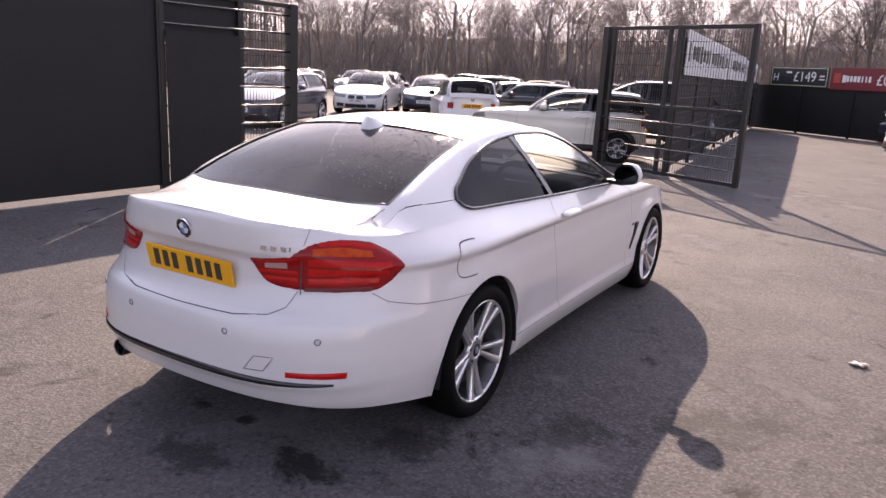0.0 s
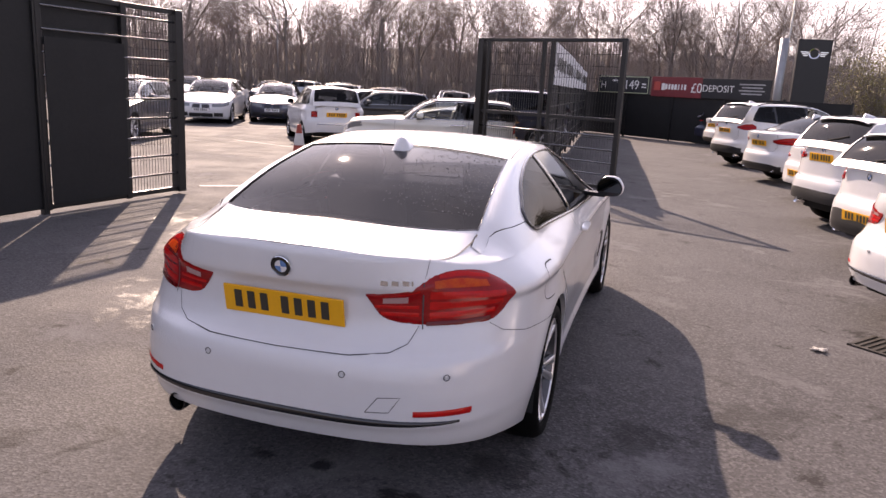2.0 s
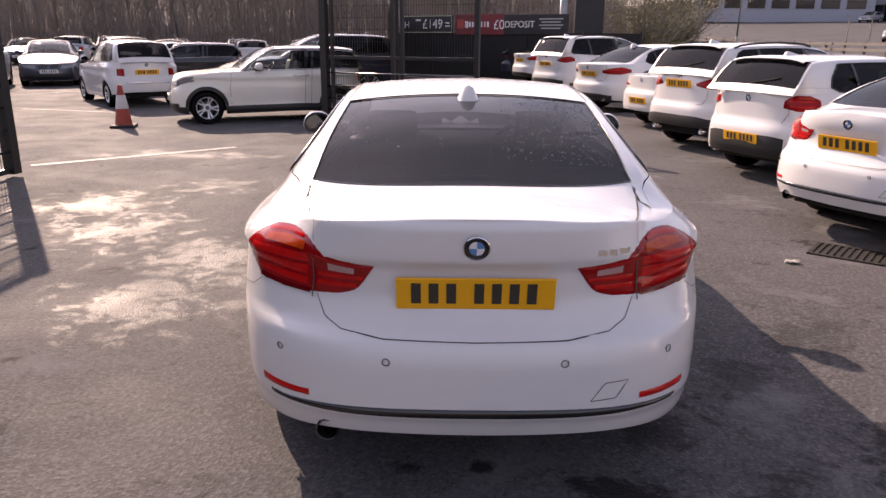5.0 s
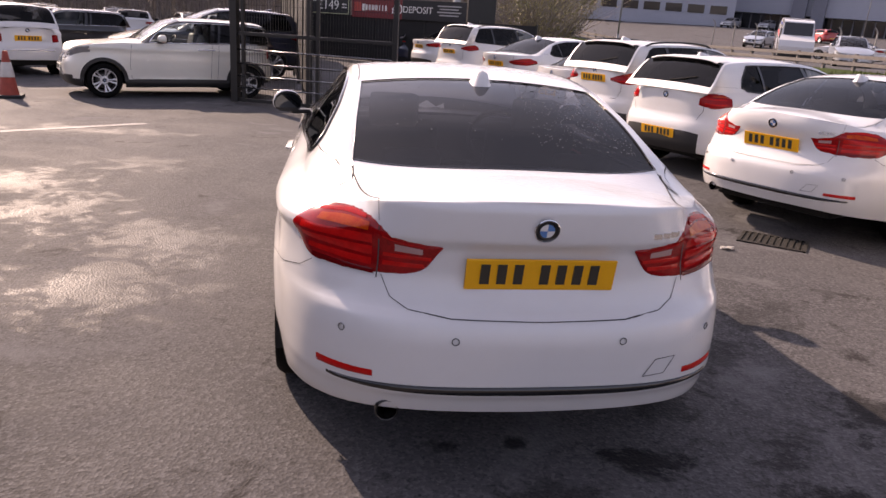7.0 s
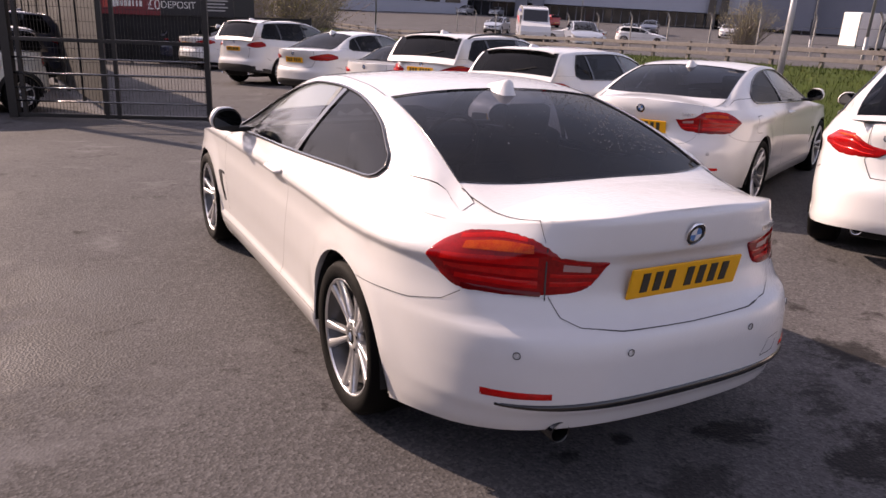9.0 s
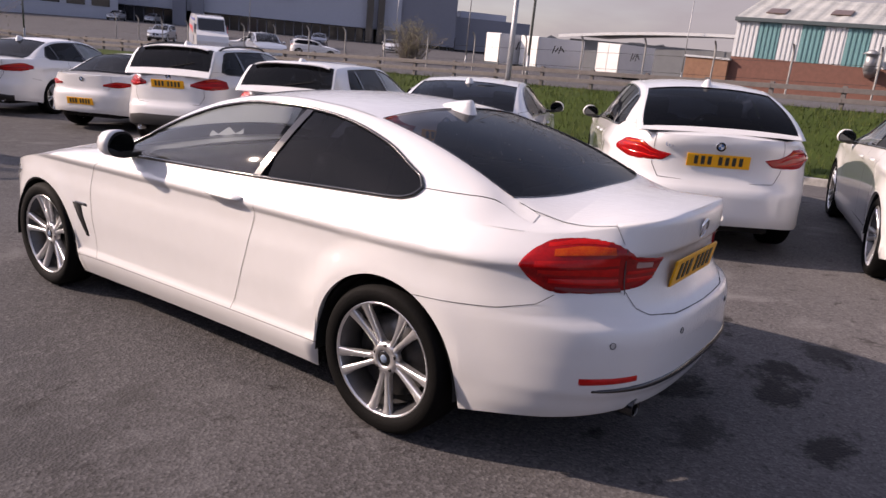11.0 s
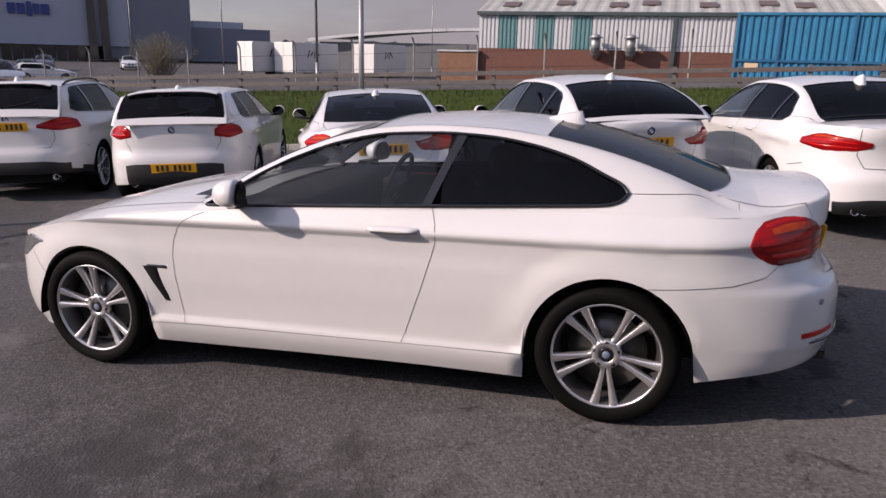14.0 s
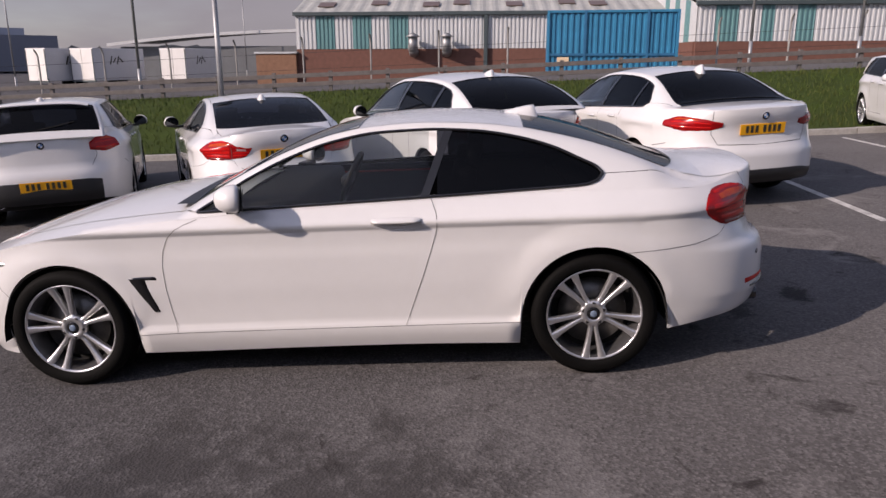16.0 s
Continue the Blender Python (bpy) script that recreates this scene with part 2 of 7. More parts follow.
# ---- cars ----
class Body:
    """The skin of a car. Its outline from above runs from the middle of the tail, along the right side, to the middle of the nose;
    q is the way along it in metres, negative on the left side. y points ahead from the rear axle, z up from the ground."""

    def __init__(self, s):
        self.s = s
        out = s["outline"]
        dense = []
        for i in range(len(out) - 1):
            p0, p1, p2, p3 = (np.array(out[min(max(i + k, 0), len(out) - 1)], float) for k in (-1, 0, 1, 2))
            if i == 0:
                p0 = np.array([-p2[0], p2[1], p2[2], p2[3]])
            if i == len(out) - 2:
                p3 = np.array([-p1[0], p1[1], p1[2], p1[3]])
            for t in np.linspace(0, 1, 12, endpoint=False):
                dense.append(0.5 * (2 * p1 + (p2 - p0) * t + (2 * p0 - 5 * p1 + 4 * p2 - p3) * t * t + (3 * p1 - p0 - 3 * p2 + p3) * t**3))
        dense.append(np.array(out[-1], float))
        d = np.array(dense)
        self.d = d
        self.q = np.r_[0, np.cumsum(np.hypot(*np.diff(d[:, :2], axis=0).T))]
        t = np.gradient(d[:, :2], axis=0)
        n = np.stack([-t[:, 1], t[:, 0]], 1) * -1
        self.n = n / np.linalg.norm(n, axis=1)[:, None]
        self.ends = curve(s["side_end"]) if "side_end" in s else None
        self.side, self.tail, self.nose = curve(s["side"]), curve(s["tail"]), curve(s["nose"])
        self.corner = curve(s.get("corner", [(0, 0), (2, 0)]))
        self.arch = s["arch"]
        self.edge = None
        side = d[:, 0] > 0.6 * d[:, 0].max()
        self.qy_y, self.qy_q = d[side, 1], self.q[side]

    def q_of_y(self, y):
        """The way along the outline at which the right side passes y."""
        return float(np.interp(y, self.qy_y, self.qy_q))

    def q_of_x(self, x):
        """The way along the tail at which it passes x."""
        k = np.argmax(self.d[:, 0] > 0.97 * self.d[:, 0].max())
        return math.copysign(float(np.interp(abs(x), self.d[:k, 0], self.q[:k])), x)

    def q_nose(self, x):
        k = len(self.q) - np.argmax(self.d[::-1, 0] > 0.97 * self.d[:, 0].max())
        return math.copysign(float(np.interp(abs(x), self.d[k:, 0][::-1], self.q[k:][::-1])), x)

    def base(self, q):
        a = abs(q)
        v = [float(np.interp(a, self.q, self.d[:, k])) for k in range(4)]
        n = [float(np.interp(a, self.q, self.n[:, k])) for k in range(2)]
        return v, n

    def low(self, q):
        (x, y, lo, hi), n = self.base(q)
        for c, r in self.arch:
            if abs(y - c) < r and abs(n[0]) > 0.75:
                lo = max(lo, self.s["hub"] + math.sqrt(r * r - (y - c) ** 2))
        return lo

    def high(self, q):
        return self.base(q)[0][3]

    def at(self, q, z, off=0.0):
        """The place on the skin at q and the height z, off metres proud of it."""
        (x, y, lo, hi), (nx, ny) = self.base(q)
        w = min(1.0, abs(ny)) ** 1.5
        end = self.tail(z) if ny < 0 else self.nose(z)
        lip = 0.0
        for c, r in self.arch:
            rr = math.hypot(y - c, z - self.s["hub"])
            if abs(nx) > 0.75:
                lip = max(lip, self.s.get("flare", 0.012) * sstep(r + 0.16, r + 0.02, rr) * sstep(self.s["hub"] - 0.02, self.s["hub"] + 0.14, z))
        flank = self.side(z)
        if self.ends:
            k = max(sstep(-0.2, -0.32, y), sstep(self.s["wb"] + 0.2, self.s["wb"] + 0.32, y))
            flank += (self.ends(z) - flank) * k
        flank += self.s.get("hip", 0.0) * sstep(0.872, 0.985, z) * sstep(1.1, 0.15, y)
        inset = w * end + (1 - w) * flank + self.corner(z) * (4 * w * (1 - w) if ny < 0 else 0) - lip - off
        p = (x - nx * inset, y - ny * inset, z)
        return Vector((math.copysign(1, q) * p[0] if q else p[0], p[1], p[2]))

    def top(self, y):
        """The upper edge of the side at y: (x, z)."""
        if self.edge is None:
            pts = [self.at(q, self.high(q)) for q in np.linspace(0, self.q[-1], 260)]
            pts = [p for p in pts if p.x > 0.45 * self.d[:, 0].max()]
            self.edge = np.maximum.accumulate(np.array([p.y for p in pts])), np.array([p.x for p in pts]), np.array([p.z for p in pts])
        ys, xs, zs = self.edge
        return float(np.interp(y, ys, xs)), float(np.interp(y, ys, zs))

    def deck(self, x, y, zc):
        """Height of bonnet or boot at (x, y), with the middle line zc."""
        xe, ze = self.top(y)
        return ze + (zc(y) - ze) * (1 - min(1, abs(x) / max(xe, 0.05)) ** 2.4)

    def patch(self, qs, lower, upper, off=0.006, rows=5, edge=0.0, bm=None):
        """A piece that lies on the skin between two heights; its rim drops to edge."""
        grid = []
        for i, q in enumerate(qs):
            a, b = lower(q), upper(q)
            line = []
            for j in range(rows + 1):
                t = j / rows
                rim = min(1.0, 4 * min(t, 1 - t) * rows / 4, 4 * min(i, len(qs) - 1 - i) / 4)
                line.append(self.at(q, a + (b - a) * t, edge + (off - edge) * min(1, rim)))
            grid.append(line)
        return bm_grid(grid, bm)

    def ribbon(self, path, wide=0.005, off=0.0015, bm=None):
        """A narrow line over the skin through (q, z) pairs."""
        pts = []
        for (q0, z0), (q1, z1) in zip(path, path[1:]):
            k = max(2, int(math.hypot(q1 - q0, z1 - z0) / 0.05))
            pts += [(q0 + (q1 - q0) * t / k, z0 + (z1 - z0) * t / k) for t in range(k)]
        pts.append(path[-1])
        rows = []
        for i, (q, z) in enumerate(pts):
            dq = pts[min(i + 1, len(pts) - 1)][0] - pts[max(i - 1, 0)][0]
            dz = pts[min(i + 1, len(pts) - 1)][1] - pts[max(i - 1, 0)][1]
            k = wide / 2 / max(1e-9, math.hypot(dq, dz))
            rows.append([self.at(q - dz * k, z + dq * k, off), self.at(q + dz * k, z - dq * k, off)])
        return bm_grid(rows, bm)


def wheel_meshes(radius, rim, width, spokes=5, double=True):
    """Meshes of one wheel that turns about x, its outer face to +x."""
    w = width / 2
    tyre = bm_lathe([(rim - 0.012, -w * 0.8), (rim + 0.01, -w * 0.93), ((rim + radius) / 2, -w), (radius - 0.02, -w * 0.92), (radius - 0.004, -w * 0.7), (radius, 0),
                     (radius - 0.004, w * 0.7), (radius - 0.02, w * 0.92), ((rim + radius) / 2 + 0.01, w), (rim + 0.012, w * 0.95), (rim - 0.006, w * 0.8)], 56)
    lip = bm_lathe([(rim + 0.004, w * 0.83), (rim + 0.001, w * 0.875), (rim - 0.003, w * 0.88), (rim - 0.007, w * 0.86), (rim - 0.010, w * 0.80)], 56)
    barrel = bm_lathe([(rim - 0.008, w * 0.81), (rim - 0.014, w * 0.72), (rim - 0.028, w * 0.2), (rim - 0.036, -w * 0.8)], 56)
    disc = bm_lathe([(0.05, w * 0.12), (rim * 0.72, w * 0.12), (rim * 0.72, w * 0.02), (0.05, w * 0.02)], 40)
    # black disc put in for the shade behind the spokes
    back = bm_lathe([(0.0001, -w * 0.2), (rim - 0.031, -w * 0.2)], 32)
    face = bmesh.new()
    bars = []
    for k in range(spokes):
        a = 2 * math.pi * k / spokes + math.pi / 2
        for sgn in ((-1, 1) if double else (0,)):
            a0, a1 = a + sgn * 0.155, a + sgn * (0.185 if double else 0)
            rows = []
            for t, hw, out, th in ((0.0, 0.013, 0.60, 0.034), (0.2, 0.0110, 0.63, 0.034), (0.5, 0.0125, 0.69, 0.03), (0.8, 0.0165, 0.78, 0.026), (1.0, 0.0220, 0.85, 0.022)):
                hw = hw if double else hw * 2.1
                r = 0.05 + (rim - 0.008 - 0.05) * t
                ang = a0 + (a1 - a0) * t + sgn * (0.17 * (1 - t / 0.2) if double and t < 0.2 else 0.0)
                c, s = math.cos(ang), math.sin(ang)
                tang = Vector((0, -s, c))
                o = Vector((w * out, r * c, r * s))
                rows.append([o - tang * hw - Vector((th, 0, 0)), o - tang * hw - Vector((0.006, 0, 0)), o - tang * hw * 0.72, o + tang * hw * 0.72, o + tang * hw - Vector((0.006, 0, 0)), o + tang * hw - Vector((th, 0, 0))])
            bars.append(rows)
    bm_lathe([(0.07, w * 0.35), (0.072, w * 0.55), (0.062, w * 0.62), (0.036, w * 0.66), (0.035, w * 0.6)], 32, bm=face)
    ring = [v for v in face.verts]
    for rows in bars:
        start = len(face.verts)
        bm_grid(rows, face)
        face.verts.ensure_lookup_table()
        mine = [face.verts[start + k] for k in range(6)]
        for p, q in zip(mine, mine[1:]):
            near = min(ring, key=lambda v: (v.co - (p.co + q.co) / 2).length)
            face.faces.new((p, q, near))
    bolt = bm_cyl(0.010, (w * 0.5, 0, 0), (w * 0.635, 0, 0), 8)
    tip = bm_lathe([(0.0001, w * 0.68), (0.017, w * 0.68), (0.018, w * 0.67)], 20)
    cap = bm_lathe([(0.0001, w * 0.67), (0.028, w * 0.67), (0.034, w * 0.65), (0.034, w * 0.6)], 24)
    bmesh.ops.recalc_face_normals(face, faces=face.faces[:])
    return {"tyre": (tyre, RUBBER), "rim": (barrel, ALLOYSHADE), "rim_lip": (lip, ALLOY), "brake_disc": (disc, STEEL), "wheel_shade_disc": (back, WELL), "spokes": (face, ALLOY), "wheel_bolt": (bolt, TRIM), "hub_cap": (cap, GLOSSBLACK), "cap_centre": (tip, CAPBLUE)}


WHEELS = {}


def add_wheel(car, x, y, r, kind, width=0.225, fine=False):
    """One wheel of a car, from shared meshes."""
    rim = r * (0.75 if kind != "small" else 0.66)
    key = (round(r, 3), kind)
    if key not in WHEELS:
        WHEELS[key] = {}
        for k, (bm, m) in wheel_meshes(r, rim, width, 5, kind != "single").items():
            me = bpy.data.meshes.new(k)
            bm.to_mesh(me)
            bm.free()
            me.materials.append(m)
            me.shade_smooth()
            WHEELS[key][k] = me
    out = math.copysign(1, x)
    base = new("wheel", WHEELS[key]["spokes"])
    base.parent = car
    base.matrix_basis = Matrix.Translation((x - out * width / 2, y, r)) @ pose(0, 0, 0, (36 if y < 1 else 8) if fine else 25 * ((y > 1) + 1), 0, 0 if out > 0 else 180)
    for k, me in WHEELS[key].items():
        if k == "wheel_bolt":
            for i in range(5 if fine else 0):
                a = 2 * math.pi * (i + 0.5) / 5 + math.pi / 2
                p = new(k, me)
                p.parent = base
                p.matrix_basis = Matrix.Translation((0, 0.054 * math.cos(a), 0.054 * math.sin(a)))
        elif k != "spokes":
            p = new(k, me)
            p.parent = base
    return base
def arch_liner(x, y, hub, r):
    """The dark upper half of a wheel well."""
    bm = bmesh.new()
    rows = []
    for rr, xx in ((0.001, 0.55), (r + 0.004, 0.55), (r + 0.004, x - 0.02)):
        rows.append([(xx, y + rr * math.cos(a), hub - 0.06 + rr * math.sin(a) * 1.12) for a in np.linspace(0, math.pi, 20)])
    bm_grid(rows, bm)
    return bm


BAR = bpy.data.meshes.new("plate_bar")
_bar = bm_box((0.031, 0.004, 0.072))
_bar.to_mesh(BAR)
_bar.free()
BAR.materials.append(INK)


def plate(car, at, normal_pitch, yellow=True, back=True, w=0.52):
    """A number plate with its characters as plain bars."""
    face = 180 if back else 0
    m = Matrix.Translation(at) @ pose(0, 0, 0, 0, 0, face) @ pose(0, 0, 0, normal_pitch, 0, 0)
    board = part("number_plate", bm_box((w, 0.010, 0.111), (0, 0, 0), 0.003), YELLOW if yellow else WHITEPLATE, car, "", m=m)
    x = -w / 2 + 0.055
    for k in range(7):
        if k == 4:
            x += 0.033
        bar = new("plate_bar", BAR)
        bar.parent = board
        bar.matrix_basis = Matrix.Translation((x + 0.02, 0.006, 0.003))
        x += 0.056
    return board


def roundel(car, at, r, turn):
    """The round maker's badge as a plain ring with blue and white quarters."""
    m = Matrix.Translation(at) @ turn
    ring = part("badge", bm_lathe([(r * 0.001, 0.0), (r * 0.6, 0.002), (r * 0.64, 0.005), (r * 0.95, 0.006), (r, 0.0)], 32, "Y"), GLOSSBLACK, car, "", True, m)
    part("badge_ring", bm_lathe([(r * 0.93, 0.004), (r * 0.97, 0.008), (r * 1.03, 0.006), (r * 1.03, 0.0)], 32, "Y"), CHROME, ring)
    for k in range(4):
        bm = bmesh.new()
        c = bm.verts.new((0, 0.0065, 0))
        arc = [bm.verts.new((r * 0.6 * math.cos(a), 0.0055, r * 0.6 * math.sin(a))) for a in np.linspace(k * math.pi / 2, (k + 1) * math.pi / 2, 7)]
        for p, q in zip(arc, arc[1:]):
            bm.faces.new((c, q, p))
        part("badge_quarter", bm, BLUE if k % 2 else WHITEENAMEL, ring)
    return ring


def square_off(bm, a, c):
    """Pulls an ellipse in x and z towards a rounded rectangle that is narrower above."""
    for v in bm.verts:
        x, z = v.co.x / a, (v.co.z + 0.004) / c
        z = math.copysign(abs(z) ** 0.75, z)
        x = math.copysign(abs(x) ** 0.75, x) * (1 - 0.26 * max(0.0, z))
        v.co.x, v.co.z = x * a, z * c - 0.004


def build_car(s, m, paint, label, group="", fine=False):
    """A whole car from its measures s at the pose m."""
    b = Body(s)
    car = thing("car", m, label, "car", group)
    verts, faces, names = [], [], []

    def grid(rows, who, skip=None):
        start = len(verts)
        k = len(rows[0])
        for row in rows:
            verts.extend(Vector(p) for p in row)
        for i in range(len(rows) - 1):
            for j in range(k - 1):
                if skip and skip(i, j):
                    continue
                ids = (start + i * k + j, start + i * k + j + 1, start + (i + 1) * k + j + 1, start + (i + 1) * k + j)
                mid = sum((verts[x] for x in ids), Vector()) / 4
                faces.append(ids)
                names.append(who(mid) if callable(who) else who)

    # lower skin, all the way round
    qmax = b.q[-1]
    qs = list(np.linspace(0, qmax, 90 if fine else 46))
    for c, r in b.arch:
        a0, a1 = b.q_of_y(c - r), b.q_of_y(c + r)
        qs = [q for q in qs if not a0 - 0.02 < q < a1 + 0.02]
        qs += [a0 - 0.012] + [b.q_of_y(c - r * 0.9995 * math.cos(t)) for t in np.linspace(0, math.pi, 25 if fine else 15)] + [a1 + 0.012]
    qs = sorted(qs)
    allq = [-q for q in qs[::-1]] + qs[1:]
    nv = 64 if fine else 16
    zones = lambda p: (lambda who: who + ("|" if p.x > 0 else "") if who in ("door", "rear_wing", "front_wing", "sill") else who)(s["zones"](p))

    def heights(q):
        """Rows of the skin; the upper ones keep one height all along, so that the crease runs true."""
        lo, hi = b.low(q), b.high(q)
        if not fine:
            return [lo + (hi - lo) * v / nv for v in range(nv + 1)]
        cut = max(min(0.80, hi - 0.04), (lo + hi) / 2)
        return list(np.linspace(lo, cut, 37)) + list(np.linspace(cut, hi, 28))[1:]

    grid([[b.at(q, z) for z in heights(q)] for q in allq], lambda p: zones(p))
    # rolled inner lip of the wheel openings
    for c, r in b.arch:
        for sgn in (-1, 1):
            rows = []
            for t in np.linspace(0.02, math.pi - 0.02, 24):
                q = sgn * b.q_of_y(c - r * 0.9995 * math.cos(t))
                p = b.at(q, b.low(q))
                rows.append([p, p + Vector((-sgn * 0.03, 0, 0.004))])
            part("arch_lip", bm_grid(rows), TRIM if s.get("cladding") else paint, car, smooth=True)
            part("wheel_well", arch_liner(b.d[:, 0].max(), c, s["hub"], r), WELL, car, m=Matrix.Diagonal((sgn, 1, 1, 1)))
    # bonnet and boot
    zc = curve(s["bonnet"])
    nx = 28 if fine else 16
    ks = np.linspace(-1, 1, nx + 1)

    def deck_rows(q0, q1, n, zc, pw=2.4):
        rows = []
        for q in np.linspace(q0, q1, n):
            e = b.at(q, b.high(q))
            rows.append([(e.x * k, e.y, e.z + (zc(e.y) - e.z) * (1 - abs(k) ** pw)) for k in ks])
        return rows

    grid(deck_rows(b.q_of_y(s["cowl"] - 0.25), qmax, 40 if fine else 20, zc), "bonnet")
    zb = curve(s["boot"])
    if s["boot"][0][0] < s["yend"] - 0.02:
        grid(deck_rows(0, b.q_of_y(s["yend"] + 0.08), 24 if fine else 12, zb), "boot_lid")
    # the cabin above the waist
    mid, rail_z, rail_x = curve(s["mid"]), curve(s["rail_z"]), curve(s["rail_x"])
    dt, db = curve(s["glass_top"]), curve(s["glass_bottom"])
    g0, g1 = s["glass_bottom"][0][0], s["glass_bottom"][-1][0]
    sill = s["yend"] + (0.0 if s["boot"][0][0] < s["yend"] - 0.25 else 0.055)
    ys = set(np.linspace(s["yend"], s["cowl"], 64 if fine else 34)) | {g0, g1, s["head"], s["back"], sill}
    for e, sg in ((g0, 1), (g1, -1)):
        ys |= {e + sg * d for d in (0.004, 0.012, 0.025, 0.045, 0.07)}
    ys = sorted(ys)

    notch = s["boot"][0][0] < s["yend"] - 0.25

    def side_point(y, z, off=0.0):
        xt, zt = b.top(y)
        zr, xr = max(rail_z(y), zt + 0.004), rail_x(y)
        t = (z - zt) / (zr - zt)
        bow = min(max((-0.6 + (xt - xr) / (zr - zt)) / 4, 0.05), 0.5) if notch else 0.05
        return Vector((xt + (xr - xt) * t + bow * (zr - zt) * 4 * t * (1 - t) + off, y, z + off * 0.4))

    def roof_point(y, k, off=0.0):
        zt = b.top(y)[1]
        zr, xr = max(rail_z(y), zt + 0.004), rail_x(y)
        return Vector((xr * k, y, zr + (mid(y) - zr) * (1 - abs(k) ** 2.2) + off))

    def dlo(y):
        xt, zt = b.top(y)
        zr = max(rail_z(y), zt + 0.004)
        lo = min(max(db(y), zt + 0.001), zr - 0.001)
        return zt, lo, min(max(dt(y), lo + 1e-4), zr - 5e-4), zr

    edge = 0.93
    kk = [1.0, edge + 0.02, edge] + list(np.linspace(edge, 0, 9 if fine else 6))[1:]
    rows = []
    for y in ys:
        zt, lo, hi, zr = dlo(y)
        r = [side_point(y, z) for z in (zt, min(zt + 0.005, (zt + lo) / 2) if fine else (zt + lo) / 2, lo, hi, (hi + zr) / 2)]
        r[0] = r[0] + (Vector((0.0035, 0, -0.003)) if fine else Vector((-0.002, 0, -0.006)))
        up = [roof_point(y, k) for k in kk]
        half = r + up
        if notch:
            for p in half:
                t = sstep(s["yend"] + 0.22, s["yend"], y) * sstep(0.92, 1.0, abs(p.x) / rail_x(y))
                p.z += (b.deck(p.x, y, zb) - p.z) * t
        rows.append(half + [Vector((-p.x, p.y, p.z)) for p in half[::-1][1:]])
    n = len(rows[0])

    def skip(i, j):
        y = (ys[i] + ys[i + 1]) / 2
        j = min(j, n - 2 - j)
        if j == 2:
            return True
        return j >= 7 and (y > s["head"] or sill < y < s["back"])

    grid(rows, lambda p: "roof" if abs(p.x) < rail_x(p.y) * 0.97 and p.y > s["back"] - 0.05 and p.y < s["head"] + 0.05 else "pillar" + ("|" if p.x > 0 else ""), skip)
    # one skin with common normals, then its panels
    bm = bmesh.new()
    bv = [bm.verts.new(v) for v in verts]
    lay = bm.faces.layers.int.new("panel")
    order = sorted(set(names))
    for ids, who in zip(faces, names):
        if len({tuple(round(c, 5) for c in verts[i]) for i in ids}) < 3:
            continue
        f = bm.faces.new([bv[i] for i in ids])
        f[lay] = order.index(who)
    bmesh.ops.remove_doubles(bm, verts=bm.verts[:], dist=0.0006)
    bmesh.ops.dissolve_degenerate(bm, edges=bm.edges[:], dist=0.0002)
    bmesh.ops.recalc_face_normals(bm, faces=bm.faces[:])
    bm.normal_update()
    rim = [v for v in bm.verts if v.is_boundary]
    tree = KDTree(len(rim))
    for i, v in enumerate(rim):
        tree.insert(v.co, i)
    tree.balance()
    soft = {}
    for v in rim:
        total = Vector()
        for co, i, d in tree.find_range(v.co, 0.03):
            if rim[i].normal.dot(v.normal) > 0.4:
                total += rim[i].normal * (1.0 - d / 0.035)
        soft[v] = total.normalized()
    for k, who in enumerate(order):
        used = [f for f in bm.faces if f[lay] == k]
        index, vl, nl, fl = {}, [], [], []
        for f in used:
            ids = []
            for v in f.verts:
                if v not in index:
                    index[v] = len(vl)
                    vl.append(v.co.copy())
                    nl.append(soft.get(v, v.normal).copy())
                ids.append(index[v])
            fl.append(ids)
        me = bpy.data.meshes.new(who.strip("|"))
        me.from_pydata(vl, [], fl)
        me.materials.append(TRIM if who == "skirt" else BLACKPAINT if s.get("dark_pillars") and who.startswith("pillar") else WETWHITE if fine and who in ("roof", "boot_lid") else paint)
        me.shade_smooth()
        me.normals_split_custom_set_from_vertices(nl)
        ob = new(who.strip("|"), me)
        ob.parent = car
    bm.free()
    # glass
    cols = [y for y in ys if g0 <= y <= g1]
    for sgn in (-1, 1):
        for y0, y1, gm, nm in s["panes"]:
            if fine and sgn > 0 and nm == "door_window":
                continue  # wound down
            sel = [y for y in cols if y0 - 1e-6 <= y <= y1 + 1e-6]
            rows = []
            for y in sel:
                zt, lo, hi, zr = dlo(y)
                rows.append([Vector((sgn * (p.x - 0.004), p.y, p.z)) for p in (side_point(y, lo + (hi - lo) * t) for t in np.linspace(0, 1, 7))])
            part(nm, outward(bm_grid(rows), (0, (y0 + y1) / 2, 0.9)), gm, car, smooth=True)
        loop = [side_point(y, dlo(y)[1], 0.003) for y in cols] + [side_point(y, dlo(y)[2], 0.003) for y in cols[::-1]][1:-1]
        part("window_trim", bm_tube([(sgn * p.x, p.y, p.z) for p in loop], s.get("trim", 0.011), 6, shut=True), GLOSSBLACK if not s.get("bright") else CHROME, car, smooth=True)
        for yb, lean, half in s["pillars"]:
            rows = []
            for t in np.linspace(0, 1, 7):
                line = []
                for d in (-half, half):
                    y = yb + lean * t + d
                    zt, lo, hi, zr = dlo(y)
                    p = side_point(y, lo + (hi - lo) * t, 0.004)
                    line.append((sgn * p.x, p.y, p.z))
                rows.append(line)
            part("door_pillar", bm_grid(rows), GLOSSBLACK, car)
    gk = np.linspace(-edge, edge, 17)
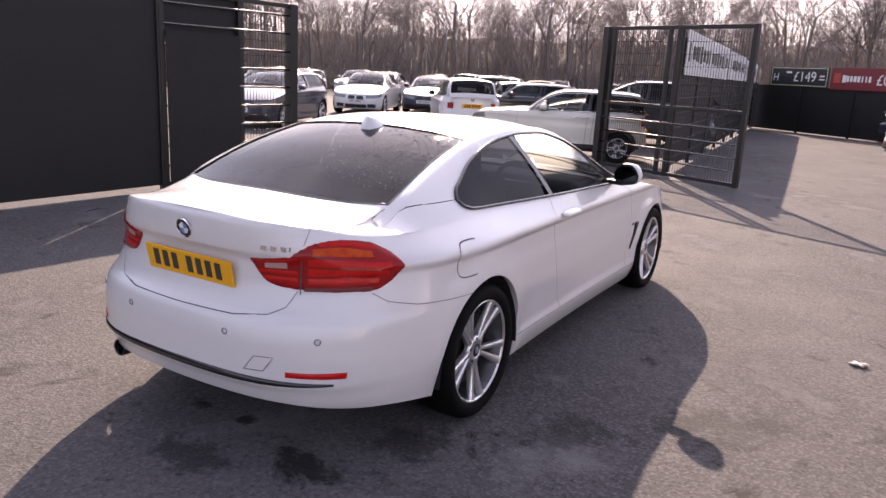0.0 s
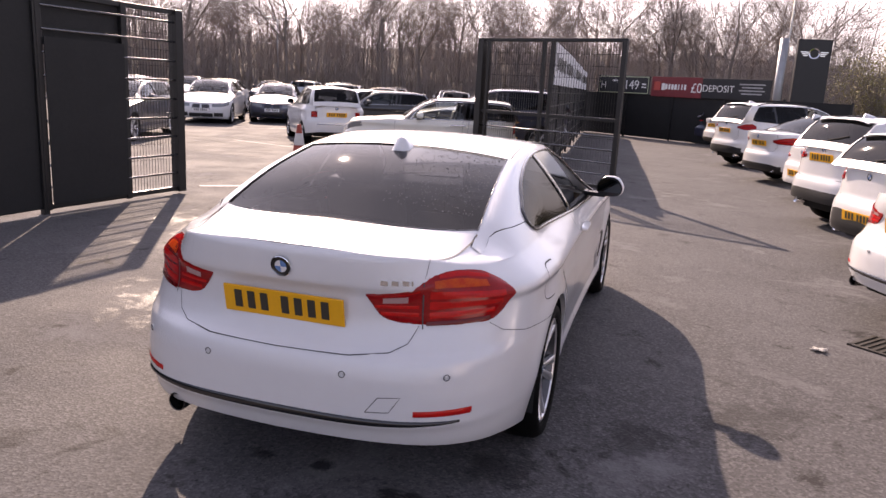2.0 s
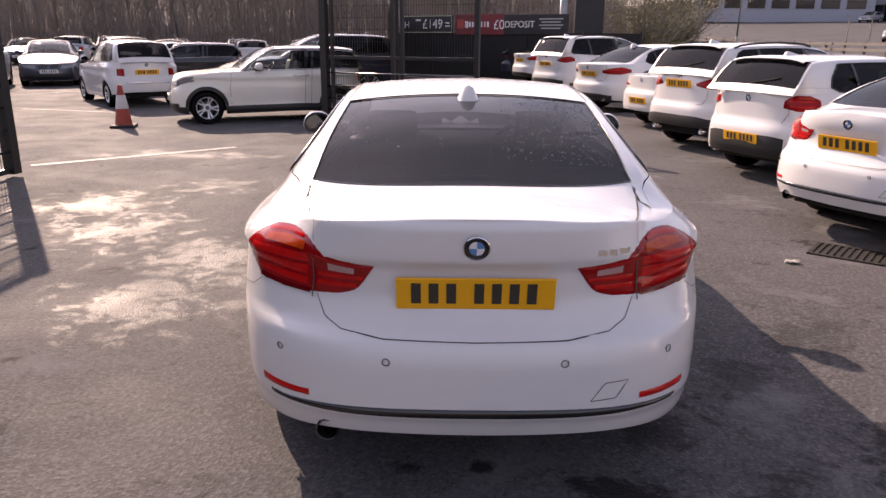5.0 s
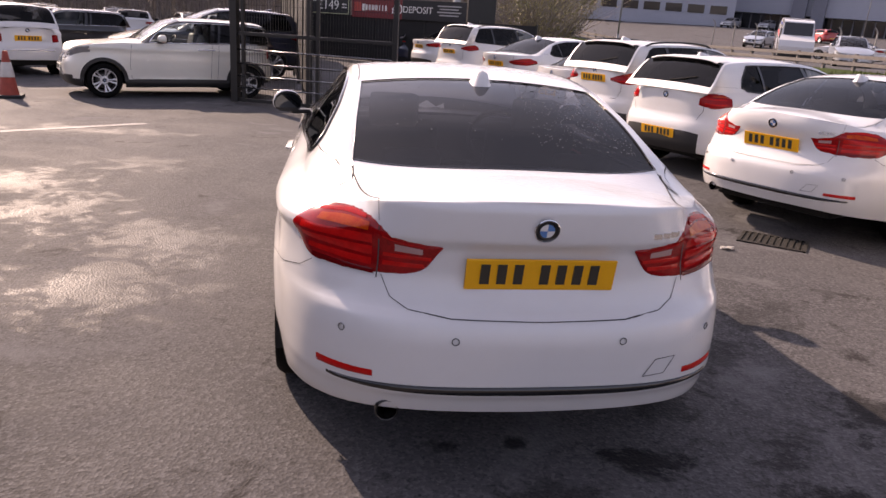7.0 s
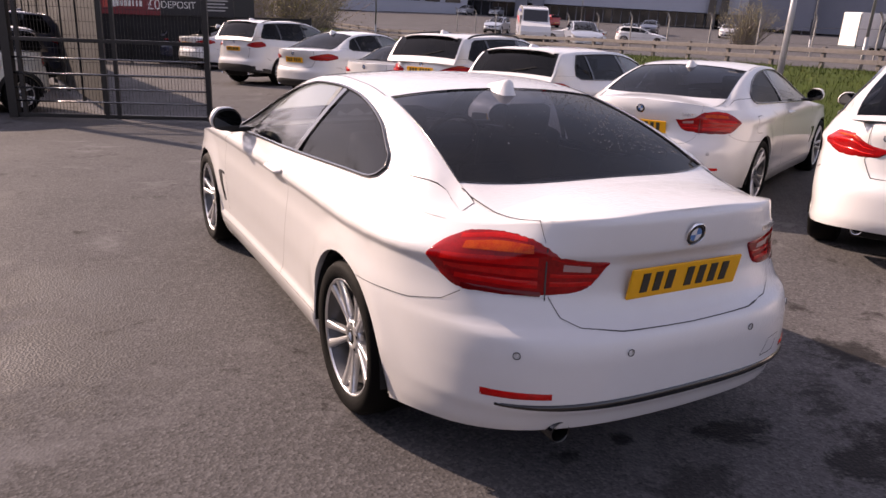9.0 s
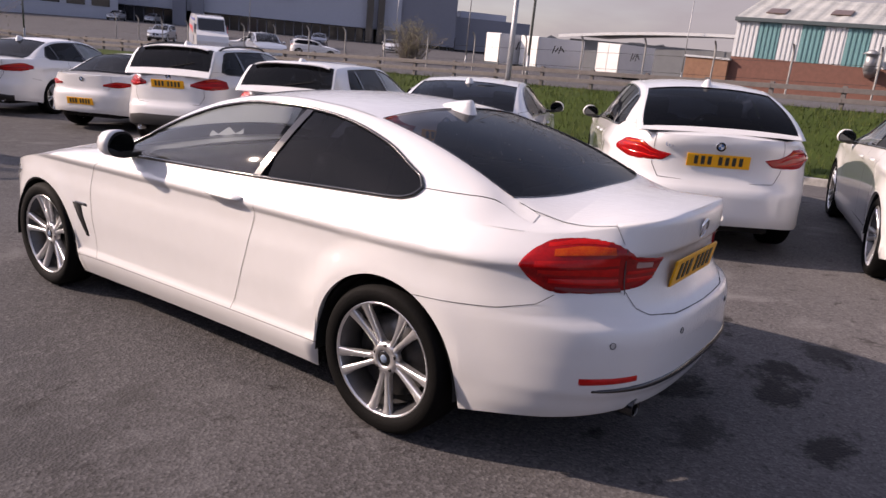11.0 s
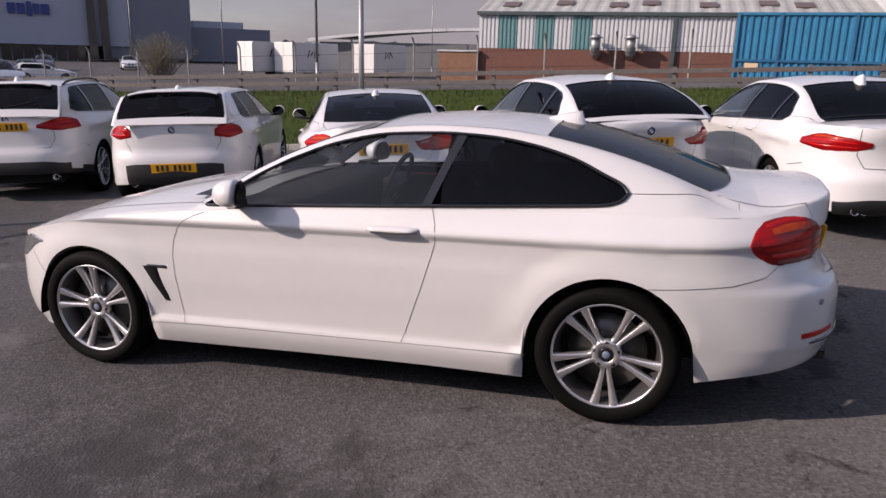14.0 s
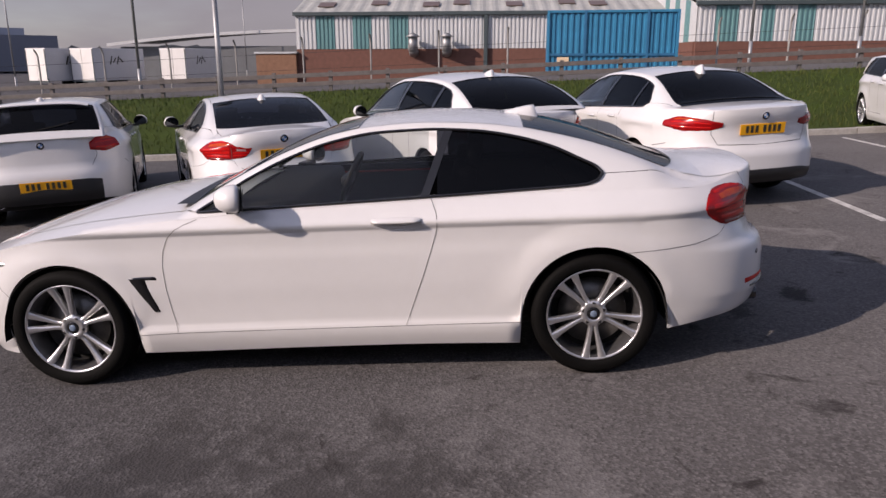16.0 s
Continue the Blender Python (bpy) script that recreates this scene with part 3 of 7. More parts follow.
    curl = lambda k: s.get("sill_curl", 0.0) * abs(k / edge) ** 3.0
    if s.get("sill_curl"):
        fillet = []
        for t in np.linspace(0, 1, 10):
            line = []
            for k in np.linspace(-1.0, 1.0, 45):
                y0 = sill - 0.10
                far = roof_point(sill + 0.004 + curl(k), k, 0.0015)
                x = far.x
                y = y0 + (far.y - y0) * t
                low = b.deck(x, y0, zb) + 0.002 * t - 0.001
                z = low + (far.z - low) * (0.72 * t + 0.28 * t * t)
                z += (b.deck(x, y, zb) - z) * sstep(s["yend"] + 0.22, s["yend"], y) * sstep(0.92, 1.0, abs(k))
                line.append((x, y, z))
            fillet.append(line)
        part("window_sill_panel", outward(bm_grid(fillet), (0, 0.6, 0.4)), WETWHITE if fine else paint, car, smooth=True)
    part("windscreen", outward(bm_grid([[roof_point(y, k, -0.003) for k in gk] for y in ys if y >= s["head"] - 1e-6])), GLASS, car, smooth=True)
    part("rear_window", outward(bm_grid([[roof_point(y, k, -0.003) for k in gk] for y in ys if sill - 1e-6 <= y <= s["back"] + 1e-6]), (0, 0.6, 0.6)), s.get("rear_glass", PRIVACY), car, smooth=True)
    for y0, y1, nm in ((sill + 0.01, s["back"], "rear_window_seal"), (s["head"], s["cowl"] - 0.03, "windscreen_seal")):
        yy = [y for y in ys if y0 <= y <= y1]
        bend = curl if nm == "rear_window_seal" else lambda k: 0.0
        yy = [y for y in yy if y > yy[0] + bend(edge) + 0.01 or not bend(edge)]
        loop = [roof_point(y, edge, 0.001) for y in yy] + [roof_point(yy[-1], k, 0.001) for k in gk[::-1]] + [roof_point(y, -edge, 0.001) for y in yy[::-1]]
        shut = notch or nm == "windscreen_seal"
        if shut:
            loop += [roof_point(sill + 0.004 + bend(k) if bend(edge) else yy[0], k, 0.002) for k in (np.linspace(-edge, edge, 41) if bend(edge) else gk)]
        part(nm, bm_tube(loop, s.get("seal", 0.005), 5, shut=shut), GLOSSBLACK, car, smooth=True)
    # floor of the body, cabin
    y0, y1 = b.d[0, 1], b.d[-1, 1]
    W = b.d[:, 0].max()
    part("underbody", bm_box((1.1, y1 - y0 - 0.5, 0.16), (0, (y0 + y1) / 2, 0.30), 0.03), WELL, car)
    belt = b.top(0.8)[1]
    part("cabin_floor", bm_box((2 * W - 0.34, s["cowl"] - s["yend"] - 0.35, 0.05), (0, (s["cowl"] + s["yend"]) / 2, 0.36)), CABIN, car)
    for sgn in (-1, 1):
        part("door_card", bm_box((0.03, 1.9, belt - 0.42), (sgn * (W - 0.14), 1.05, (belt + 0.38) / 2)), CABIN, car)
        if fine:
            part("red_trim_strip", bm_box((0.008, 1.1, 0.012), (sgn * (W - 0.16), 1.45, belt - 0.07)), REDTRIM, car)
    part("parcel_shelf", bm_box((2 * W - 0.5 if notch else 1.05, 0.55 if notch else 0.36, 0.03), (0, s["yend"] + (0.32 if notch else 0.42), min(belt, 0.98) - 0.05)), CABIN, car)
    part("dashboard", bm_box((2 * W - 0.4, 0.42, 0.26), (0, s["cowl"] - 0.42, belt - 0.13), 0.06), CABIN, car, smooth=True)
    sh = s.get("seat", 1.0)
    for x in (-0.37, 0.37):
        st = bm_box((0.50, 0.52, 0.18), (x, 1.05, 0.50), 0.05)
        bm_box((0.48, 0.14, 0.62), (x, 0.72, 0.80 * sh), 0.05, pose(0, 0, 0, 14, 0, 0), bm=st)
        bm_box((0.25, 0.09, 0.17), (x, 0.60, 1.16 * sh), 0.035, pose(0, 0, 0, 10, 0, 0), bm=st)
        part("front_seat", st, LEATHER, car, smooth=True)
    rs = bm_box((1.2, 0.5, 0.18), (0, 0.22, 0.50), 0.05)
    bm_box((1.2, 0.14, 0.52), (0, -0.10, 0.75 * sh), 0.05, pose(0, 0, 0, 20, 0, 0), bm=rs)
    for x in (-0.36, 0.36):
        bm_box((0.24, 0.09, 0.12), (x, -0.2, 1.03 * sh), 0.03, pose(0, 0, 0, 16, 0, 0), bm=rs)
    part("rear_seat", rs, LEATHER, car, smooth=True)
    ring = bm_tube([Matrix.Translation((0.37, s["cowl"] - 0.72, belt - 0.06)) @ pose(0, 0, 0, -65, 0, 0) @ Vector((0.18 * math.cos(a), 0.18 * math.sin(a), 0)) for a in np.linspace(0, 2 * math.pi, 28, endpoint=False)], 0.016, 8, shut=True)
    bm_box((0.34, 0.05, 0.07), (0.37, s["cowl"] - 0.70, belt - 0.06), 0.02, bm=ring)
    part("steering_wheel", ring, LEATHER, car, smooth=True)
    # wheels
    for x in (-1, 1):
        for y in (0, s["wb"]):
            add_wheel(car, x * s["track"], y, s["tyre"], s.get("wheels", "double"), fine=fine)
    # door mirrors
    my, mz = s["mirror"]
    for sgn in (-1, 1):
        xt = b.top(my)[0]
        base = Vector((sgn * (xt + 0.115), my, mz))
        shell = bmesh.new()
        bmesh.ops.create_uvsphere(shell, u_segments=16, v_segments=10, radius=1)
        for v in shell.verts:
            v.co.y = min(v.co.y, 10)
            c = v.co
            c.x, c.z = math.copysign(abs(c.x) ** 0.7, c.x), math.copysign(abs(c.z) ** 0.7, c.z)
            c.y = c.y * (0.105 if c.y > 0 else 0.03)
            taper = 1.0 - 0.28 * max(0.0, c.z) - 0.25 * max(0.0, c.y / 0.105)
            c.x, c.z = c.x * 0.094 * taper, c.z * 0.068
        mir = part("door_mirror", shell, s.get("mirror_paint", paint), car, smooth=True, m=Matrix.Translation(base) @ pose(0, 0, 0, 0, 0, -15 * sgn))
        rim = bmesh.new()
        bmesh.ops.create_circle(rim, cap_ends=True, segments=24, radius=1, matrix=Matrix.Translation((0, -0.031, -0.004)) @ pose(0, 0, 0, 90, 0, 0) @ Matrix.Diagonal((0.093, 0.066, 1, 1)))
        square_off(rim, 0.093, 0.066)
        part("mirror_bezel", rim, TRIM, mir)
        part("mirror_foot", bm_box((0.16, 0.07, 0.03), (-sgn * 0.11, 0.02, -0.07), 0.01), TRIM, mir)
        gl = bmesh.new()
        bmesh.ops.create_circle(gl, cap_ends=True, segments=20, radius=1, matrix=Matrix.Translation((0, -0.034, -0.004)) @ pose(0, 0, 0, 90, 0, 0) @ Matrix.Diagonal((0.085, 0.058, 1, 1)))
        square_off(gl, 0.085, 0.058)
        part("mirror_glass", gl, MIRROR, mir, m=Matrix.Translation((0, -0.002, 0)) @ pose(0, 0, 0, 7, 0, 0))
    # roof aerial
    if s.get("fin"):
        y, zf = s["fin"]
        rows = []
        for t in np.linspace(0, 1, 10):
            yy = y - 0.02 + 0.20 * t
            h = (zf - mid(y)) * (1.0 if t < 0.12 else (1 - (t - 0.12) / 0.88) ** 0.75) * (0.0 if t == 0 else 1)
            w = 0.036 * math.sin(math.pi * min(1, 0.30 + t * 0.70)) + 0.004
            z0 = mid(yy) - 0.004
            rows.append([(x, yy - k * 0.012 * (1 - t), z0 + h * k) for x, k in ((-w * 1.25, 0), (-w, 0.25), (-w * 0.62, 0.8), (0, 1), (w * 0.62, 0.8), (w, 0.25), (w * 1.25, 0))])
        fin_bm = bm_grid(rows)
        bmesh.ops.recalc_face_normals(fin_bm, faces=fin_bm.faces[:])
        part("roof_aerial", fin_bm, paint, car, smooth=True)
    return car, b


def tail_lamp(b, car, x0, x1, low, high, m=None, side_y=None, name="tail_lamp", off=0.007):
    """A pair of rear lamps between x0 and x1 of the tail, or out to side_y on the flank; low and high are (share, z) curves."""
    made = []
    for sgn in (-1, 1):
        q0 = b.q_of_x(x0)
        q1 = b.q_of_y(side_y) if side_y is not None else b.q_of_x(x1)
        lo, hi = curve(low), curve(high)
        qs = [sgn * (q0 + (q1 - q0) * (0.5 - 0.5 * math.cos(math.pi * t))) for t in np.linspace(0, 1, 34)]
        f = lambda q: (abs(q) - q0) / (q1 - q0)
        made.append((sgn, part(name, b.patch(qs, lambda q: lo(f(q)), lambda q: hi(f(q)), off, 8, -0.002), m or REDLAMP, car, smooth=True), q0, q1))
    return made


def seams(b, car, paths, wide=0.005):
    for path in paths:
        for sgn in (-1, 1):
            part("panel_gap", b.ribbon([(sgn * q, z) for q, z in path], wide), SEAM, car)
# ---- the white coupe in the middle ----
def zones_coupe(p):
    x, y, z = abs(p.x), p.y, p.z
    if y < -0.30 and z < 0.73 + 0.12 * (y + 0.36) - 0.10 * min(1, max(0, (-0.85 - y) / 0.1)):
        return "rear_bumper"
    if y < -0.80 and x < 0.60:
        return "boot_lid"
    if y < 0.90 + 0.0 * z:
        return "rear_wing"
    if y < 2.23 and z > 0.30:
        return "door"
    if y < 2.45 and z <= 0.30:
        return "sill"
    if y > 3.12 and z < 0.66:
        return "front_bumper"
    return "front_wing"


COUPE = dict(
    outline=[(0, -1.042, 0.312, 1.03), (0.3, -1.03, 0.315, 1.028), (0.5, -0.988, 0.312, 1.016), (0.65, -0.908, 0.300, 0.995), (0.765, -0.783, 0.285, 0.972), (0.838, -0.635, 0.272, 0.963), (0.884, -0.46, 0.25, 0.966),
             (0.908, -0.2, 0.20, 0.974), (0.913, 0.05, 0.18, 0.98), (0.905, 0.4, 0.18, 0.977), (0.895, 0.9, 0.185, 0.965), (0.89, 1.5, 0.18, 0.945), (0.89, 2.1, 0.17, 0.915), (0.898, 2.6, 0.17, 0.865), (0.895, 2.9, 0.17, 0.825),
             (0.865, 3.15, 0.17, 0.775), (0.79, 3.36, 0.18, 0.725), (0.64, 3.49, 0.19, 0.69), (0.42, 3.555, 0.19, 0.675), (0.2, 3.58, 0.19, 0.67), (0, 3.585, 0.19, 0.67)],
    side=[(0.15, 0.06), (0.20, 0.035), (0.27, 0.012), (0.305, 0.008), (0.33, 0.022), (0.42, 0.020), (0.55, 0.013), (0.68, 0.012), (0.76, 0.017), (0.82, 0.015), (0.845, 0.003), (0.856, 0.0), (0.87, 0.004), (0.90, 0.022), (0.95, 0.050), (1.0, 0.082), (1.04, 0.11)],
    side_end=[(0.2, 0.045), (0.28, 0.026), (0.36, 0.017), (0.5, 0.013), (0.68, 0.008), (0.76, 0.014), (0.82, 0.015), (0.845, 0.004), (0.856, 0.0), (0.87, 0.004), (0.90, 0.022), (0.95, 0.050), (1.0, 0.082), (1.04, 0.11)], seal=0.003, trim=0.009,
    corner=[(0.5, 0), (0.70, 0.016), (0.80, 0.036), (0.88, 0.055), (0.96, 0.075), (1.04, 0.10)],
    tail=[(0.27, 0.085), (0.31, 0.045), (0.37, 0.02), (0.40, 0.0), (0.45, 0.0), (0.56, 0.0), (0.625, 0.012), (0.652, 0.03), (0.664, 0.055), (0.71, 0.085), (0.79, 0.104), (0.855, 0.102), (0.88, 0.092), (0.90, 0.078), (0.95, 0.072), (1.0, 0.070), (1.018, 0.074), (1.035, 0.090)],
    nose=[(0.17, 0.12), (0.25, 0.03), (0.4, 0.0), (0.55, 0.01), (0.62, 0.03), (0.70, 0.08)],
    arch=[(0.0, 0.376), (2.81, 0.366)], hub=0.33, flare=0.016, hip=0.055, wb=2.81, track=0.904, tyre=0.332, zones=zones_coupe,
    bonnet=[(1.7, 0.98), (2.15, 0.985), (2.6, 0.945), (3.0, 0.865), (3.35, 0.765), (3.585, 0.67)],
    boot=[(-1.042, 1.03), (-0.93, 1.040), (-0.8, 1.048), (-0.5, 1.056), (-0.3, 1.06)],
    mid=[(-0.53, 1.056), (-0.40, 1.105), (-0.2, 1.183), (0.0, 1.250), (0.2, 1.300), (0.36, 1.327), (0.6, 1.354), (0.9, 1.364), (1.15, 1.352), (1.35, 1.322), (1.6, 1.248), (1.85, 1.140), (2.08, 1.03), (2.16, 0.987)],
    rail_z=[(-0.53, 1.0), (-0.40, 1.048), (-0.2, 1.132), (0.0, 1.20), (0.2, 1.252), (0.36, 1.287), (0.6, 1.318), (0.9, 1.332), (1.15, 1.32), (1.35, 1.288), (1.6, 1.21), (1.85, 1.10), (2.08, 0.975), (2.16, 0.93)],
    rail_x=[(-0.53, 0.66), (-0.2, 0.635), (0.2, 0.60), (0.6, 0.575), (1.0, 0.57), (1.3, 0.58), (1.6, 0.62), (1.9, 0.675), (2.16, 0.73)],
    glass_top=[(-0.06, 1.055), (-0.03, 1.088), (0.04, 1.122), (0.2, 1.195), (0.4, 1.252), (0.6, 1.285), (0.85, 1.30), (1.1, 1.294), (1.35, 1.256), (1.6, 1.178), (1.8, 1.088), (2.0, 0.972), (2.05, 0.944)],
    glass_bottom=[(-0.06, 1.052), (-0.03, 1.022), (0.04, 1.003), (0.2, 0.995), (0.5, 0.985), (0.9, 0.975), (1.4, 0.96), (1.8, 0.948), (2.05, 0.94)],
    panes=[(-0.06, 0.80, PRIVACY, "quarter_window"), (0.80, 2.05, GLASS, "door_window")], pillars=[(0.86, -0.13, 0.022)],
    cowl=2.16, yend=-0.53, head=1.22, back=0.33, mirror=(1.80, 1.03), fin=(0.24, 1.376), rear_glass=REAR, seat=0.98, sill_curl=0.12)


def dress_coupe(car, b, hero=True):
    """Lamps, plate, badge, seams and trim of the coupe."""
    zb = curve(COUPE["boot"])
    lamps = tail_lamp(b, car, 0.340, None, [(0, 0.870), (0.10, 0.787), (0.2, 0.769), (0.55, 0.757), (0.78, 0.760), (0.9, 0.787), (0.97, 0.825), (1, 0.858)], [(0, 0.874), (0.25, 0.897), (0.34, 0.930), (0.44, 0.954), (0.6, 0.962), (0.8, 0.954), (0.92, 0.925), (0.98, 0.887), (1, 0.862)], side_y=-0.585)
    for sgn, lamp, q0, q1 in lamps:
        span = lambda a, c: [sgn * (q0 + (q1 - q0) * t) for t in np.linspace(a, c, 12)]
        f = lambda q: (abs(q) - q0) / (q1 - q0)
        for a, c, lo, hi, mt, nm in ((0.42, 0.82, [(0.42, 0.903), (0.82, 0.897)], [(0.42, 0.929), (0.6, 0.931), (0.82, 0.918)], AMBER, "indicator"),
                                     (0.46, 0.86, [(0.46, 0.936), (0.6, 0.938), (0.86, 0.924)], [(0.46, 0.948), (0.6, 0.954), (0.86, 0.936)], REDBRIGHT, "light_bar"),
                                     (0.10, 0.25, [(0.1, 0.843), (0.25, 0.848)], [(0.1, 0.862), (0.25, 0.872)], CLEARLAMP, "reversing_light"),
                                     (0.055, 0.32, [(0.055, 0.824), (0.32, 0.826)], [(0.055, 0.836), (0.32, 0.839)], REDBRIGHT, "light_bar"),
                                     (0.09, 0.32, [(0.09, 0.798), (0.32, 0.796)], [(0.09, 0.812), (0.32, 0.812)], REDBRIGHT, "light_bar"),
                                     (0.04, 0.32, [(0.04, 0.866), (0.25, 0.879), (0.32, 0.890)], [(0.04, 0.868), (0.25, 0.885), (0.32, 0.900)], REDBRIGHT, "light_bar"),
                                     (0.39, 0.92, [(0.39, 0.862), (0.92, 0.856)], [(0.39, 0.892), (0.92, 0.878)], REDBRIGHT, "light_bar"),
                                     (0.39, 0.90, [(0.39, 0.822), (0.9, 0.826)], [(0.39, 0.852), (0.9, 0.846)], REDBRIGHT, "light_bar"),
                                     (0.39, 0.84, [(0.39, 0.788), (0.84, 0.800)], [(0.39, 0.812), (0.84, 0.816)], REDBRIGHT, "light_bar"),
                                     (0.37, 0.80, [(0.37, 0.763), (0.8, 0.770)], [(0.37, 0.778), (0.8, 0.786)], REDDARK, "light_bar")):
            cl, ch = curve(lo), curve(hi)
            part(nm, b.patch(span(a, c), lambda q: cl(f(q)), lambda q: ch(f(q)), 0.0086, 4, 0.0078), mt, lamp, smooth=True)
        part("lamp_joint", b.ribbon([(sgn * (q0 + (q1 - q0) * 0.345), 0.752), (sgn * (q0 + (q1 - q0) * 0.345), 0.925)], 0.006, 0.0095), SEAM, lamp)
    # shut lines
    qx = b.q_of_x
    vl, fl = [], []
    for ob in car.children:
        if ob.name.split(".")[0] in ("boot_lid", "window_sill_panel", "pillar"):
            fl += [[i + len(vl) for i in f.vertices] for f in ob.data.polygons]
            vl += [v.co.copy() for v in ob.data.vertices]
    lid = BVHTree.FromPolygons(vl, fl)
    for sgn in (-1, 1):
        lines = [[(qx(0.585), 0.94), (qx(0.60), 0.98), (qx(0.61), 1.008)],
                 [(qx(0.565), 0.762), (qx(0.52), 0.698), (qx(0.45), 0.668), (qx(0.30), 0.654), (qx(0.0), 0.650)],
                 [(b.q_of_y(-0.165), 0.668), (b.q_of_y(-0.36), 0.676), (b.q_of_y(-0.52), 0.690), (b.q_of_y(-0.66), 0.72), (b.q_of_y(-0.72), 0.757)],
                 [(b.q_of_y(0.985), 0.305), (b.q_of_y(0.93), 0.45), (b.q_of_y(0.88), 0.58), (b.q_of_y(0.838), 0.70), (b.q_of_y(0.806), 0.80), (b.q_of_y(0.797), 0.85), (b.q_of_y(0.802), 0.90), (b.q_of_y(0.83), 0.972)],
                 [(b.q_of_y(2.22), 0.30), (b.q_of_y(2.24), 0.42), (b.q_of_y(2.255), 0.55), (b.q_of_y(2.258), 0.66), (b.q_of_y(2.245), 0.75), (b.q_of_y(2.215), 0.815), (b.q_of_y(2.17), 0.858), (b.q_of_y(2.11), 0.888), (b.q_of_y(2.05), 0.908)],
                 [(b.q_of_y(0.37), 0.308), (b.q_of_y(1.2), 0.300), (b.q_of_y(2.22), 0.292), (b.q_of_y(2.44), 0.285)],
                 [(b.q_of_y(3.10), 0.50), (b.q_of_y(3.25), 0.64)]]
        for path in lines:
            part("panel_gap", b.ribbon([(sgn * q, z) for q, z in path], 0.0026), SEAM, car)
        # gap of the boot lid, from the foot of the rear glass to the tail
        end = b.at(sgn * qx(0.60), 0.995)
        rows = []
        for t in np.linspace(0, 1, 30):
            x = abs(end.x) + (0.612 - abs(end.x)) * t + 0.012 * math.sin(math.pi * t)
            y = end.y + 0.012 + (-0.45 - end.y) * t
            hit = lid.ray_cast(Vector((sgn * x, y, 1.4)), Vector((0, 0, -1)))[0]
            if hit:
                rows.append([(sgn * x - 0.003, y, hit.z + 0.0022), (sgn * x + 0.003, y, hit.z + 0.0022)])
        part("panel_gap", bm_grid(rows), SEAM, car)
        zc = curve(COUPE["bonnet"])
        rows = []
        for t in np.linspace(0, 1, 18):
            y = 2.1 + 1.2 * t
            x = sgn * (0.745 - 0.10 * t * t)
            z = b.deck(x, y, zc) + 0.0015
            rows.append([(x - 0.003, y, z), (x + 0.003, y, z)])
        part("panel_gap", bm_grid(rows), SEAM, car)
        # reflectors, sensors
        part("reflector", b.patch([sgn * q for q in np.linspace(qx(0.545), qx(0.735), 10)], lambda q: 0.440 - 0.006 * (abs(q) - qx(0.545)) / 0.2, lambda q: 0.462 - 0.002 * (abs(q) - qx(0.545)) / 0.2, 0.004, 3), REDBRIGHT, car, smooth=True)
        for x, z in ((0.284, 0.588), (0.652, 0.588)):
            p0, p1 = b.at(sgn * qx(x), z, -0.002), b.at(sgn * qx(x), z, 0.003)
            part("parking_sensor", bm_lathe([(0.0125, 0), (0.0125, 0.003), (0.0105, 0.003), (0.0105, 0.0015), (0.0095, 0.0025), (0.0001, 0.0028)], 18, "Z", None), WHITE, car, smooth=True,
                 m=Matrix.Translation(p0) @ (p1 - p0).to_track_quat("Z", "Y").to_matrix().to_4x4())
            part("sensor_ring", bm_tube([p1 + (p1 - p0).to_track_quat("Z", "Y") @ Vector((0.012 * math.cos(a), 0.012 * math.sin(a), 0)) for a in np.linspace(0, 2 * math.pi, 16, endpoint=False)], 0.0016, 4, shut=True), SEAM, car)
        # door handle with its dish
        hq = [b.q_of_y(y) for y in np.linspace(0.88, 1.135, 12)]
        bar = b.patch([sgn * q for q in hq], lambda q: 0.862 - 0.006 * math.sin((abs(q) - hq[0]) / (hq[-1] - hq[0]) * math.pi), lambda q: 0.884 + 0.006 * math.sin((abs(q) - hq[0]) / (hq[-1] - hq[0]) * math.pi), 0.036, 4, 0.010)
        part("door_handle", bar, WHITE, car, smooth=True)
        dish = b.patch([sgn * b.q_of_y(y) for y in np.linspace(0.92, 1.09, 10)], lambda q: 0.842, lambda q: 0.908, 0.0025, 4)
        part("handle_recess", dish, WHITE, car, smooth=True)
        # air outlet in the front wing
        vq = lambda y: sgn * b.q_of_y(y)
        up = b.patch([vq(y) for y in np.linspace(2.30, 2.425, 8)], lambda q: 0.592, lambda q: 0.612, 0.005, 3)
        rows = []
        for t in np.linspace(0, 1, 8):
            z = 0.605 - 0.19 * t
            y0 = 2.405 - 0.085 * t
            wd = 0.042 * (1 - 0.62 * t)
            rows.append([b.at(vq(y0 + d), z, o) for d, o in ((-wd, 0), (-wd * 0.5, 0.005), (wd * 0.5, 0.005), (wd, 0))])
        bm_grid(rows, up)
        part("wing_vent", up, GLOSSBLACK, car, smooth=True)
        # head lamp
        part("headlamp", b.patch([sgn * q for q in np.linspace(b.q_of_y(3.13), b.q_nose(0.34), 20)], lambda q: 0.585 + 0.105 * sstep(b.q_of_y(3.36), b.q_of_y(3.13), abs(q)), lambda q: b.high(q) - 0.028 - 0.05 * sstep(b.q_of_y(3.24), b.q_of_y(3.13), abs(q)), 0.006, 5), HEADLAMP, car, smooth=True)
        part("kidney_grille", b.patch([sgn * q for q in np.linspace(b.q_nose(0.30), b.q_nose(0.03), 10)], lambda q: 0.50, lambda q: 0.655, 0.012, 4), GLOSSBLACK, car, smooth=True)
